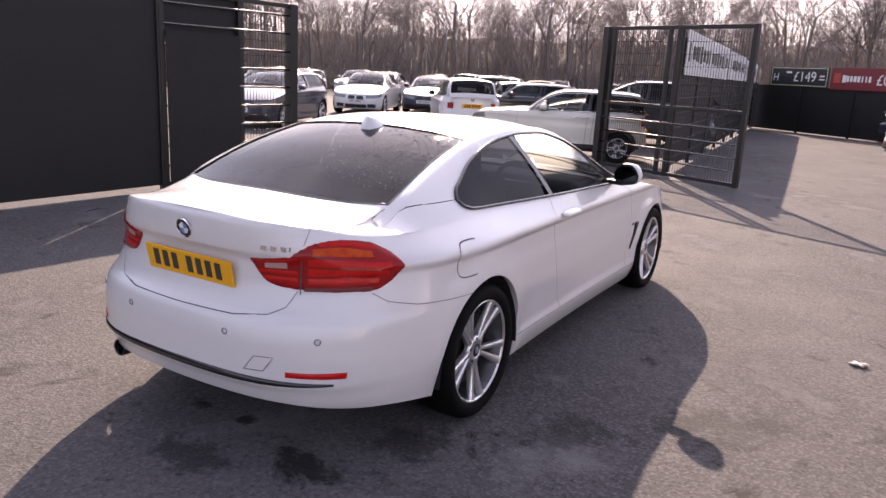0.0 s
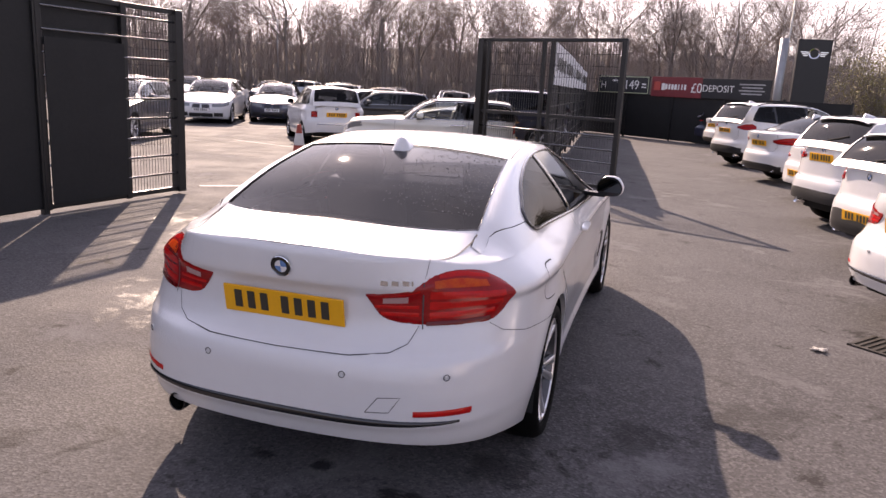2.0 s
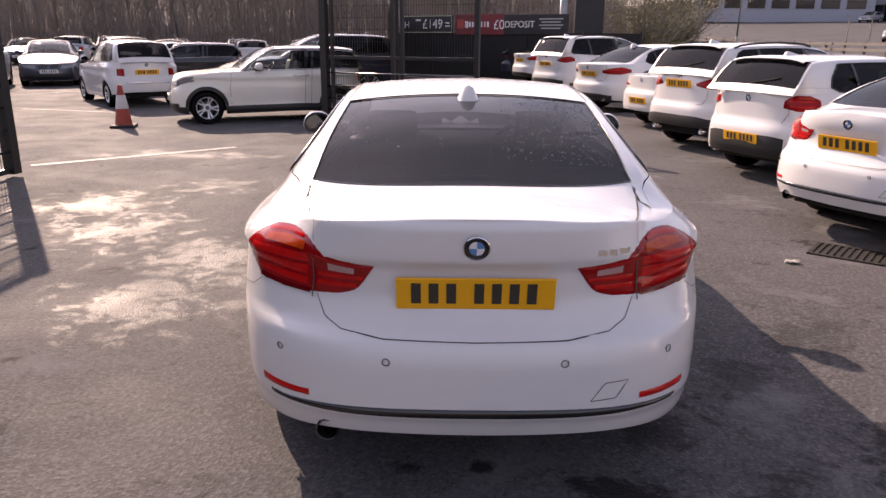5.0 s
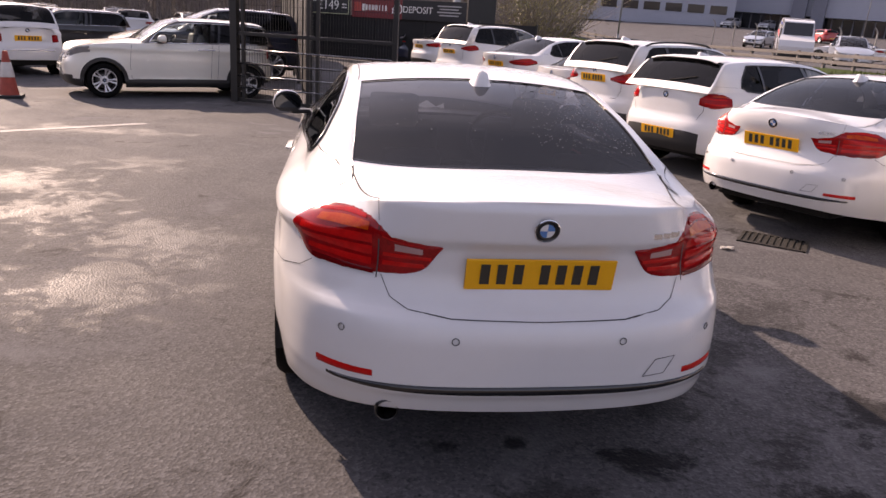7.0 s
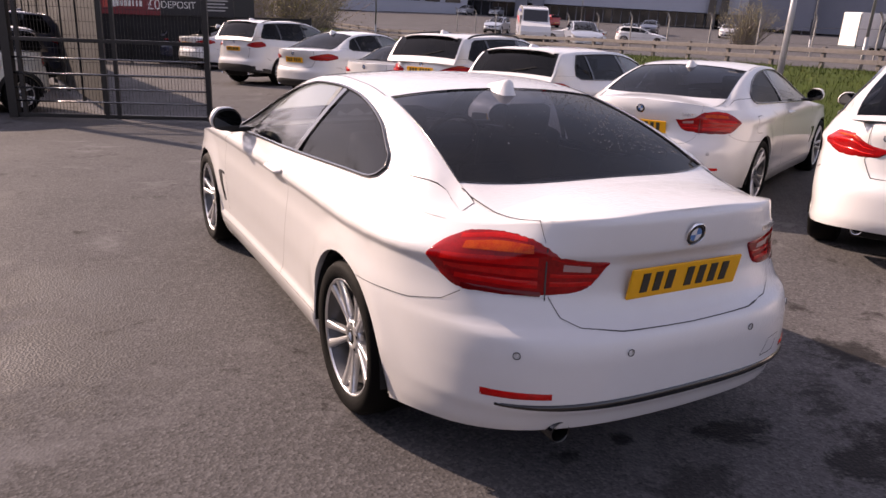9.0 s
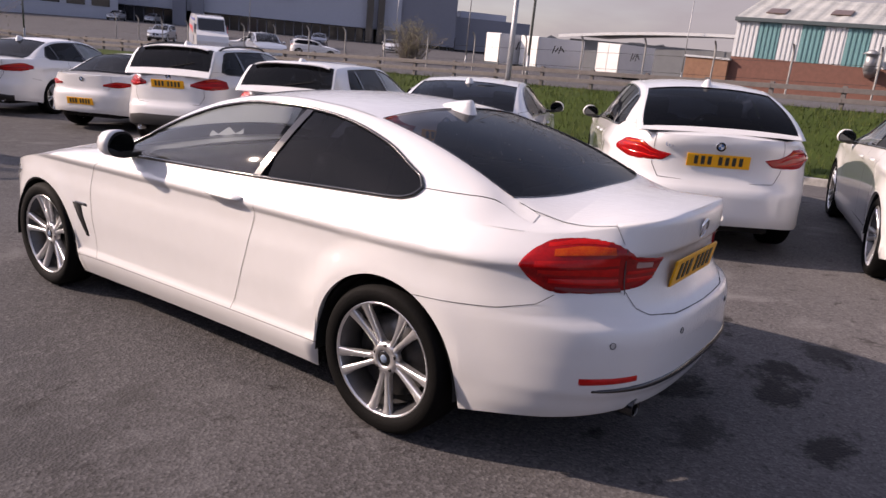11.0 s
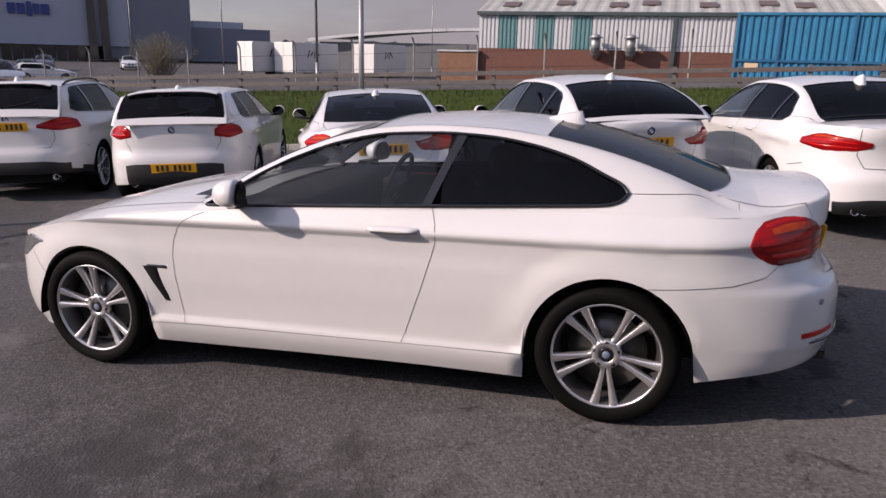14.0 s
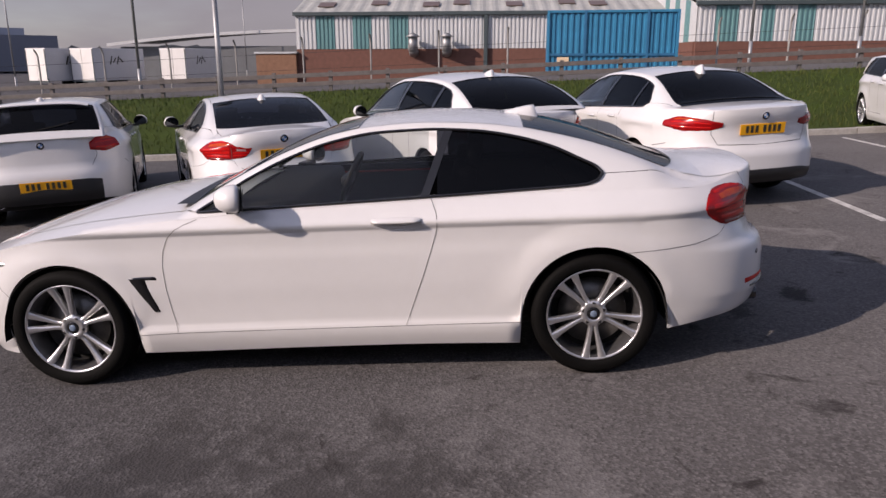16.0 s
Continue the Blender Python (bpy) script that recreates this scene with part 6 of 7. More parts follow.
m, length = line_frame((-2.6, 29.9), (6.6, 23.2))
GREENLINE = mat("pale_green_border", (0.45, 0.5, 0.32), 0.5)
sign = thing("price_sign", m @ pose(0.75, -0.09, 1.74, 0, 0, 0), "dark sale board with a white price and pale border", "sign")
part("board", bm_box((2.7, 0.03, 0.72), (1.35, 0, 0.36), 0.004), BOARD, sign)
for s_, p_ in (((2.6, 0.01, 0.03), (1.35, -0.018, 0.68)), ((2.6, 0.01, 0.03), (1.35, -0.018, 0.04)), ((0.03, 0.01, 0.64), (2.63, -0.018, 0.36)), ((0.03, 0.01, 0.64), (0.07, -0.018, 0.36))):
    part("border", bm_box(s_, p_), GREENLINE, sign)
words("£149", 0.52, sign, (1.12, -0.02, 0.19), LETTER)
words("H", 0.4, sign, (0.15, -0.02, 0.2), LETTER)
for s_, p_ in (((0.26, 0.006, 0.07), (0.9, -0.018, 0.52)), ((0.2, 0.006, 0.06), (2.42, -0.018, 0.40)), ((0.24, 0.006, 0.05), (2.42, -0.018, 0.28))):
    part("print_bar", bm_box(s_, p_), LETTER, sign)
sign = thing("finance_sign", m @ pose(3.55, -0.09, 1.70, 0, 0, 0), "long dark red and black board offering a deposit", "sign")
part("red_board", bm_box((2.3, 0.03, 0.76), (1.15, 0, 0.38), 0.004), REDBOARD, sign)
part("board", bm_box((2.75, 0.03, 0.72), (3.69, 0, 0.37), 0.004), BOARD, sign)
part("emblem", bm_box((0.30, 0.01, 0.34), (0.28, -0.018, 0.40), 0.02), mat("orange_red_emblem", (0.5, 0.07, 0.05), 0.5), sign)
for k, w in enumerate((0.16, 0.12, 0.1, 0.12, 0.12, 0.06, 0.06, 0.1)):
    part("print_bar", bm_box((w * 0.9, 0.006, 0.20 if k else 0.26), (0.56 + k * 0.145, -0.018, 0.38)), LETTER, sign)
words("£0", 0.50, sign, (1.82, -0.02, 0.20), LETTER)
words("DEPOSIT", 0.34, sign, (2.34, -0.022, 0.26), LETTER)
for k in range(4):
    part("print_bar", bm_box((1.0 - 0.2 * (k % 2), 0.006, 0.045), (4.35, -0.018, 0.56 - k * 0.11)), mat("grey_print", (0.35, 0.35, 0.35), 0.5) if k == 0 else bpy.data.materials["grey_print"], sign)

# pylon sign and its neighbours
POLE = mat("galvanised_pole", (0.36, 0.37, 0.38), 0.5, 0.6, vary=0.2, scale=4)
px, py = 7.1, 36.0
pyl = thing("pylon_sign", LOT @ pose(px, py, 0, 0, 0, 6), "tall black dealer pylon sign with a winged emblem", "sign")
part("panel", bm_box((1.5, 0.28, 4.6), (0, 0, 2.4), 0.03), BOARD, pyl)
part("emblem_ring", bm_lathe([(0.19, 0), (0.25, -0.03), (0.27, 0)], 24, "Y"), CHROME, pyl, m=pose(0, -0.15, 4.05))
for sgn in (-1, 1):
    for k in range(3):
        part("emblem_wing", bm_box((0.34 - 0.06 * k, 0.02, 0.045), (sgn * (0.44 - 0.03 * k), -0.15, 4.11 - 0.08 * k)), CHROME, pyl)
post = thing("sign_column", LOT @ pose(px - 1.35, py - 0.3, 0, 0, 0, 0), "pale steel column beside the pylon sign", "post")
part("column", bm_cyl(0.19, (0, 0, 0), (0, 0, 4.7), 20), POLE, post, smooth=True)


def lamp_post(x, y, h, label, arms=1, level=None):
    at = Vector((x, y, land(x, y) if level is None else level))
    post = thing("lamp_post", Matrix.Translation(at), label, "lamp post", "lamp posts")
    part("base", bm_cyl(0.062, (0, 0, -0.1), (0, 0, 1.0), 14), POLE, post, smooth=True)
    part("pole", bm_cyl(0.05, (0, 0, 0.9), (0, 0, h), 14, 0.04), POLE, post, smooth=True)
    for k in range(arms):
        s = -1 if k else 1
        part("arm", bm_cyl(0.03, (0, 0, h - 0.05), (s * 0.5, 0, h + 0.05), 8), POLE, post)
        part("lamp_head", bm_box((0.5, 0.28, 0.12), (s * 0.65, 0, h + 0.06), 0.04), POLE, post)
    return post


for x, y, h, label, arms in ((7.75, 4.85, 3.0, "slim grey post with a small twin lamp head beside the grass", 2), (6.4, 40.0, 7.2, "grey lamp post with a flat lantern behind the pylon sign", 2), (-26.0, 44.0, 5.6, "lamp post with twin floodlights among parked cars", 2),
                             (21.0, 12.2, 9.5, "tall grey lamp post beside the road", 1), (72.0, 24.0, 8.6, "tall floodlight mast beyond the road", 2), (17.0, 42.0, 6.0, "grey lamp post by the road bend", 1), (21.6, -8.7, 8.0, "slim grey post behind the roadside rail", 0), (21.6, -12.3, 9.0, "thick grey post carrying a road sign frame", 0), (21.6, -13.6, 9.0, "thick grey post of the road sign frame", 0),
                             (44.0, 31.0, 9.0, "dark lamp post in front of the store", 1), (70.0, 60.0, 9.0, "lamp post in the store car park", 1), (52.0, 66.0, 9.0, "lamp post in the store car park", 1)):
    lamp_post(x, y, h, label, arms)

# traffic cone
CONE_RED = mat("faded_red_cone", (0.42, 0.06, 0.035), 0.6, vary=0.4, scale=12)
CONE_WHITE = mat("cone_sleeve", (0.62, 0.6, 0.57), 0.5, vary=0.2, scale=20)
cone = thing("traffic_cone", spot(-5.85, 9.95, 12), "faded red traffic cone with a white sleeve", "traffic cone")
part("foot", bm_box((0.40, 0.40, 0.05), (0, 0, 0.025), 0.012), mat("black_cone_foot", (0.02, 0.02, 0.02), 0.8), cone)
part("body", bm_lathe([(0.15, 0.05), (0.145, 0.07), (0.04, 0.72), (0.035, 0.74), (0.0001, 0.74)], 28, "Z"), CONE_RED, cone, smooth=True)
part("sleeve", bm_lathe([(0.108, 0.33), (0.110, 0.335), (0.073, 0.56), (0.071, 0.565)], 28, "Z"), CONE_WHITE, cone, smooth=True)

# ---- beyond the bank: rail, road, buildings ----
TIMBER = mat("weathered_rail", (0.15, 0.135, 0.13), 0.8, vary=0.4, scale=6)
rail = thing("roadside_rail", Matrix.Identity(4), "weathered double roadside rail on short posts", "railing")
for k in range(56):
    y = -44 + k * 1.9
    x = 20.2
    z = land(x, y)
    part("rail_post", bm_box((0.12, 0.12, 0.72), (x, y, z + 0.30), 0.01), TIMBER, rail)
    z2 = land(x, y + 1.9)
    tilt = pose(0, 0, 0, math.degrees(math.atan2(z2 - z, 1.9)), 0, 0)
    for h in (0.26, 0.54):
        part("rail_board", bm_box((0.05, 1.9, 0.14), (x - 0.08, y + 0.95, (z + z2) / 2 + h), 0.01, tilt), TIMBER, rail)
# chain-link fence posts with cranked tops, across the road
chain = thing("chain_fence", Matrix.Identity(4), "grey chain fence posts with cranked tops across the road", "fence")
for k in range(34):
    y = -52 + k * 3.4
    x = 33.0
    z = land(x, y)
    part("cranked_post", bm_tube([(x, y, z - 0.2), (x, y, z + 1.9), (x - 0.1, y, z + 2.1), (x - 0.28, y, z + 2.25)], 0.05, 6), CONCRETE, chain)
    for h in (0.7, 1.5):
        part("strand", bm_cyl(0.008, (x, y, z + h), (x, y + 3.4, land(x, y + 3.4) + h), 4), WIRE, chain)

BRICK = mat("red_brown_brick", (0.17, 0.075, 0.055), 0.85, vary=0.3, scale=3, bump=0.3, bump_scale=30)
CLAD = mat("pale_grey_cladding", (0.50, 0.52, 0.53), 0.5, vary=0.12, scale=0.6)
TEAL = mat("teal_cladding", (0.10, 0.24, 0.25), 0.5, vary=0.2, scale=0.6)
ROOFING = mat("weathered_roof_sheet", (0.42, 0.43, 0.41), 0.7, vary=0.35, scale=0.5)
GUTTER = mat("dark_gutter", (0.05, 0.07, 0.075), 0.5)


def ribs(length, z0, z1, step=0.32, deep=0.05):
    """Profiled sheet: a folded wall along +x, facing -y."""
    rows = [[], []]
    k = 0
    x = 0.0
    while x < length - 1e-6:
        for dx, d in ((0, 0), (step * 0.4, 0), (step * 0.5, -deep), (step * 0.9, -deep)):
            if x + dx <= length:
                rows[0].append((x + dx, d, z0))
                rows[1].append((x + dx, d, z1))
        x += step
    rows[0].append((length, 0, z0))
    rows[1].append((length, 0, z1))
    return bm_grid(rows)


def warehouse(x, y0, y1, eave, brick, label, bands, ridge, lights=True, depth=14.0, end_bands=()):
    """A works building whose long wall faces the camera's side (towards -x), from y0 down to y1."""
    z = -0.4
    L = y0 - y1
    m = Matrix.Translation((x, y0, z)) @ pose(0, 0, 0, 0, 0, -90)
    house = thing("warehouse", m, label, "warehouse")
    H = eave - z
    part("brick_wall", bm_box((L, 0.3, brick - z), (L / 2, 0.15, (brick - z) / 2)), BRICK, house)
    xs_ = 0.0
    for w, mt in bands:
        if xs_ >= L:
            break
        w = min(w, L - xs_)
        part("wall_cladding", ribs(w, brick - z, H), mt, house, m=Matrix.Translation((xs_, 0.02, 0)))
        xs_ += w
    part("core", bm_box((L - 0.2, depth - 0.4, H - 0.1), (L / 2, depth / 2 + 0.1, (H - 0.1) / 2)), CLAD, house)
    part("gutter", bm_box((L + 0.3, 0.35, 0.28), (L / 2, -0.12, H + 0.05), 0.03), GUTTER, house)
    rows = []
    for t in np.linspace(0, 1, 2):
        rows.append([(L / 2 + s * (L / 2 + 0.15), -0.2 + t * (depth / 2), H + 0.12 + t * (ridge - eave)) for s in np.linspace(-1, 1, 120)])
    for j in range(len(rows)):
        rows[j] = [(px_, py_, pz_ + (0.05 if i % 4 < 2 else 0)) for i, (px_, py_, pz_) in enumerate(rows[j])]
    part("roof", bm_grid(rows), ROOFING, house)
    part("roof_back", bm_grid([[(-0.15, depth / 2 - 0.2, H + 0.12 + ridge - eave), (L + 0.15, depth / 2 - 0.2, H + 0.12 + ridge - eave)], [(-0.15, depth, H), (L + 0.15, depth, H)]]), ROOFING, house)
    gable = bmesh.new()
    for gx in (0.0, L):
        gable.faces.new([gable.verts.new(p) for p in ((gx, 0, H), (gx, depth, H), (gx, depth / 2, H + ridge - eave))])
    part("gable", gable, CLAD, house)
    at = 0.0
    for w, mt in end_bands:
        top = lambda d: H + (ridge - eave) * (1 - abs(d - depth / 2) / (depth / 2)) - 0.03
        rows = [[(-0.05 - 0.03 * (k % 2), at + w * k / 8, zz) for k in range(9)] for zz in (brick - z, 0)]
        rows[1] = [(p[0], p[1], top(p[1])) for p in rows[1]]
        part("end_cladding", bm_grid(rows), mt, house)
        at += w
    if end_bands:
        part("end_brick_wall", bm_box((0.1, depth, brick - z), (-0.05, depth / 2 + 0.3, (brick - z) / 2)), BRICK, house)
    if lights:
        slope = (ridge - eave) / (depth / 2)
        for k in range(int(L / 3.6)):
            yy = 2.0 + 0.6 * (k % 2)
            part("roof_light", bm_box((1.3, 1.5, 0.06), (2.2 + k * 3.6 + 0.6 * (k % 3), yy, H + 0.24 + slope * (yy + 0.2)), 0.0, pose(0, 0, 0, math.degrees(math.atan(slope)), 0, 0)), mat("brown_roof_light", (0.13, 0.09, 0.075), 0.4) if k == 0 else bpy.data.materials["brown_roof_light"], house)
    part("downpipe", bm_box((0.3, 0.22, H), (L * 0.52, -0.14, H / 2)), GUTTER, house)
    return house


wh = warehouse(55.0, 14.7, -14.0, 5.08, 2.48, "pale ribbed works building on a brick base with teal bands", [(1.6, CLAD), (1.5, TEAL), (1.4, CLAD), (1.5, TEAL), (1.4, CLAD), (1.5, TEAL), (40, CLAD)], 7.1)
for x in (9.3, 11.9):
    duct = part("wall_duct", bm_cyl(0.38, (x, -0.02, 2.55), (x, -1.0, 3.0), 16), POLE, wh, smooth=True)
    part("duct_pipe", bm_cyl(0.34, (x, -0.95, 2.7), (x, -0.95, 3.75), 16), POLE, wh, smooth=True)
    part("duct_cowl", bm_cyl(0.6, (x, -0.95, 3.75), (x, -0.95, 4.05), 16, 0.08), POLE, wh, smooth=True)
warehouse(47.0, -14.15, -46.0, 5.15, 2.75, "second pale works building with teal bands on brick", [(1.2, CLAD), (1.5, TEAL), (1.5, CLAD), (0.8, TEAL), (1.5, CLAD), (1.2, TEAL), (60, CLAD)], 7.8, True, 27.0, [(1.6, CLAD), (1.3, TEAL), (1.5, CLAD), (1.3, TEAL), (1.6, CLAD), (1.3, TEAL), (18.4, CLAD)])
brickhut = thing("brick_annexe", Matrix.Translation((54.6, 16.3, -0.35)), "low brown brick annexe beside the works", "building")
part("wall", bm_box((5, 3.2, 2.5), (2.5, 0, 1.25)), mat("tan_brick", (0.25, 0.13, 0.08), 0.85, vary=0.3, scale=3), brickhut)
part("roof_edge", bm_box((5.2, 3.4, 0.14), (2.5, 0, 2.57)), CLAD, brickhut)
bridge = thing("curved_roof_shed", Matrix.Translation((74.0, 30.0, -0.3)), "long grey shed with a gently curved pale roof", "building")
part("wall", bm_box((10, 23, 3.4), (5, -3.6, 1.7)), mat("grey_shed_wall", (0.13, 0.14, 0.15), 0.6, vary=0.2, scale=1), bridge)
part("roof", bm_grid([[(xx, y, 5.05 - 0.0026 * (y + 14) ** 2 + h) for y in np.linspace(-15.5, 8.8, 20)] for xx, h in ((-1.2, -0.3), (-1.2, 0.0), (12, 0.2))]), CLAD, bridge)

# blue container
BLUEC = mat("blue_container_paint", (0.015, 0.20, 0.36), 0.5, vary=0.25, scale=1.5)
BLUED = mat("dark_blue_container_paint", (0.012, 0.13, 0.26), 0.5, vary=0.25, scale=1.5)
box = thing("shipping_container", Matrix.Translation((31.2, -2.75, 0.98)) @ pose(0, 0, 0, 0, 0, -93), "blue steel shipping container beside the road", "container")
part("shell", bm_box((5.9, 2.3, 2.75), (3.0, 1.25, 1.4)), BLUED, box)
part("side_panel", ribs(5.8, 0.12, 2.7, 0.28, 0.05), BLUEC, box, m=Matrix.Translation((0.1, 0.08, 0)))
for x in (0.05, 1.75, 4.6, 5.95):
    part("upright", bm_box((0.12, 0.14, 2.85), (x, 0.03, 1.42), 0.01), BLUED if 0.1 < x < 5.9 else BLUEC, box)
for z in (0.06, 0.85, 2.78):
    part("side_rail", bm_box((6.0, 0.10, 0.12), (3.0, 0.02, z), 0.01), BLUEC if z > 2 else BLUED, box)
part("label_plate", bm_box((0.55, 0.02, 0.24), (0.75, -0.01, 0.62)), mat("cream_label", (0.65, 0.5, 0.33), 0.6), box)
part("skid", bm_box((5.8, 2.0, 0.6), (3.0, 1.2, -0.3)), GUTTER, box)

# white lorry trailers
TRAIL = mat("trailer_side", (0.58, 0.58, 0.59), 0.55, vary=0.12, scale=0.8)
TRAILW = mat("trailer_door", (0.72, 0.71, 0.69), 0.5, vary=0.1, scale=2)
for x, y, yaw in ((57.4, 37.4, -24), (58.2, 33.9, -17), (60.4, 26.96, -8)):
    tr = thing("lorry_trailer", Matrix.Translation((x, y, -0.3)) @ pose(0, 0, 0, 0, 0, yaw), "grey box trailer with bright white rear doors", "trailer", "parked lorry trailers")
    part("box", bm_box((6.0, 2.5, 2.7), (3.0 + 0.06, 0, 1.65), 0.03), TRAIL, tr)
    for s in (-1, 1):
        part("rear_door", bm_box((0.06, 1.2, 2.6), (0.02, s * 0.62, 1.65), 0.01), TRAILW, tr)
        part("door_hinge", bm_box((0.04, 0.05, 2.5), (-0.02, s * 1.2, 1.65)), GUTTER, tr)
    part("rear_frame", bm_box((0.1, 2.5, 0.3), (0.05, 0, 0.35)), GUTTER, tr)
    for k in range(2):
        part("print_bar", bm_box((0.55, 0.02, 0.12), (2.4 + k * 0.8, -1.262, 2.0), 0.0, pose(0, 0, 0, 0, -50 + 90 * k, 0)), INK, tr)
        part("print_bar", bm_box((0.75, 0.02, 0.12), (2.0 + k * 0.8, -1.263, 2.0), 0.0, pose(0, 0, 0, 0, -70, 0)), INK, tr)
    for wx in (2.0, 3.3):
        part("wheel", bm_cyl(0.5, (wx, -1.2, 0.2), (wx, -0.9, 0.2), 18), RUBBER, tr)

# large store with blank lettering
STORE = mat("pale_store_panel", (0.36, 0.39, 0.46), 0.6, vary=0.06, scale=0.2)
STOREG = mat("grey_store_panel", (0.18, 0.195, 0.24), 0.6, vary=0.06, scale=0.2)
DARKGLASS = mat("dark_store_glass", (0.02, 0.022, 0.026), 0.15, coat=0.5)
REDSIGN = mat("red_letter_shape", (0.45, 0.03, 0.04), 0.5)
BLUESIGN = mat("blue_letter_shape", (0.03, 0.05, 0.22), 0.5)
m = Matrix.Translation((90.0, 102.0, -1.0)) @ pose(0, 0, 0, 0, 0, -42)
store = thing("superstore", m, "huge pale superstore with a dark glazed ground floor", "building")
part("main_block", bm_box((64, 40, 11.5), (-12, 20, 9.0)), STORE, store)
part("grey_block", bm_box((14.5, 30, 11.4), (23.2, 15.5, 7.0)), STOREG, store)
part("low_wing", bm_box((16, 20, 6.0), (38, 14, 4.0)), STOREG, store)
part("glazed_base", bm_box((76, 38, 3.1), (-7, 21.5, 1.6)), DARKGLASS, store)
for x in np.arange(-44, 30, 1.6):
    part("mullion", bm_box((0.18, 0.2, 3.0), (x, 2.35, 1.6)), STOREG, store)
for x, w in ((-40, 3.0), (-18.5, 2.2), (-15.5, 2.0), (14.2, 1.2), (16.2, 1.2)):
    part("pier", bm_box((w, 1.2, 14.0), (x, -0.4, 7.0)), DARKGLASS if w > 2.5 or w == 1.2 else STOREG, store)
x = -9.0
for k, w in enumerate((1.7, 1.5, 1.6, 1.7, 1.9)):
    part("letter_shape", bm_box((w, 0.3, 2.1), (x + w / 2, -0.2, 8.8), 0.05), REDSIGN, store)
    part("underline_bar", bm_box((w * 0.8, 0.3, 0.35), (x + w / 2, -0.2, 7.1), 0.05, pose(0, 0, 0, 0, 8, 0)), BLUESIGN, store)
    x += w + 0.35
x += 1.2
for k, w in enumerate((1.1, 1.1, 0.7, 0.8, 1.2)):
    part("letter_shape", bm_box((w, 0.3, 1.6 if k != 2 else 2.2), (x + w / 2, -0.2, 8.7), 0.05), BLUESIGN, store)
    x += w + 0.25
words("24hrs", 1.7, store, (-32.0, -0.35, 9.4), LETTER)
part("hours_board", bm_box((8.2, 0.2, 1.9), (-29.6, -0.12, 9.9), 0.05), REDSIGN, store)
part("roof_plant", bm_box((10, 8, 3.0), (40, 22, 7.2)), STORE, store)

# the far office block left of the store
office = thing("office_block", Matrix.Translation((52.0, 118.0, -0.6)) @ pose(0, 0, 0, 0, 0, -26), "white office block with bands of windows", "building")
part("wall", bm_box((26, 18, 9.0), (0, 9, 4.5)), STORE, office)
for zz in (2.2, 5.4):
    for k in range(7):
        part("window", bm_box((2.6, 0.1, 1.3), (-10.5 + k * 3.5, -0.03, zz + 0.6)), DARKGLASS, office)

# cars of the road and the store's car park
for k, (base, x, y, yaw) in enumerate(((white_saloon, 36, 44, 40), (white_hatch, 42, 47, 220), (dark_hatch, 47, 52, 130), (grey_suv, 39, 62, 132), (dark_hatch, 55, 58, 132), (white_hatch, 62, 54, 132), (grey_suv, 26.5, 33.5, 150), (white_hatch, 60, 118, 130), (dark_hatch, 64, 124, 130), (white_saloon, 69, 121, 130), (grey_suv, 62, 109, 130), (white_hatch, 74, 131, 130), (dark_hatch, 58, 131, 130), (white_saloon, 78, 139, 130), (grey_suv, 70, 112, 130))):
    c = copy_thing(base, Matrix.Translation((x, y, land(x, y))) @ pose(0, 0, 0, 0, 0, yaw))
    tagged(c, group="cars by the road")
red_car, b = build_car(HATCH, Matrix.Translation((51.0, 70.0, land(51, 70))) @ pose(0, 0, 0, -2, 0, 0), REDPAINT, "small red hatchback on the road", "cars by the road")
dress(red_car, b, HATCH, [(0.50, None, -0.52, [(0, 0.86), (1, 0.87)], [(0, 0.94), (1, 0.96)])], 0.5, seam=False)

# white panel van
van = thing("van", Matrix.Translation((28.2, 40.9, land(28.2, 40.9))) @ pose(0, 0, 0, -2, 0, 150), "white panel van with red and grey graphics", "van")
prof = [(-2.7, 0.45), (-2.75, 1.2), (-2.72, 2.1), (-2.6, 2.42), (-1.0, 2.5), (0.9, 2.48), (1.35, 2.38), (1.95, 1.62), (2.55, 1.35), (2.72, 1.0), (2.72, 0.45)]
rows = [[(sx * (0.98 - (0.14 if z > 2.2 else 0.05 if z > 1.5 else 0)), y, z) for y, z in prof] for sx in (-1, 1)]
bm = bm_grid(rows)
for side in (-1, 1):
    vs = [bm.verts.new((side * (0.98 - (0.14 if z > 2.2 else 0.05 if z > 1.5 else 0)), y, z)) for y, z in prof]
    bm.faces.new(vs if side > 0 else vs[::-1])
bmesh.ops.recalc_face_normals(bm, faces=bm.faces[:])
part("body", bm, WHITE, van)
for side in (-1, 1):
    for y0_, y1_, z0_, z1_, mt, nm in ((0.75, 1.7, 1.35, 1.95, DARKGLASS, "side_window"), (-2.6, -0.2, 1.35, 1.75, REDSIGN, "red_graphic"), (-1.6, 0.6, 0.65, 1.2, STOREG, "grey_graphic"), (-0.5, 0.6, 1.55, 1.95, STOREG, "grey_graphic"), (-2.5, 0.4, 2.1, 2.25, BLUESIGN, "print_bar")):
        part(nm, bm_box((0.02, y1_ - y0_, z1_ - z0_), (side * (0.99 if z1_ < 1.5 else 0.945 if z1_ < 2 else 0.90), (y0_ + y1_) / 2, (z0_ + z1_) / 2), 0.004), mt, van)
    for y in (-1.6, 1.75):
        part("wheel", bm_cyl(0.34, (side * 0.75, y, 0.34), (side * 0.97, y, 0.34), 22), RUBBER, van)
part("windscreen", bm_box((1.6, 0.03, 0.85), (0, 1.70, 1.98), 0.0, pose(0, 0, 0, 38, 0, 0)), DARKGLASS, van)
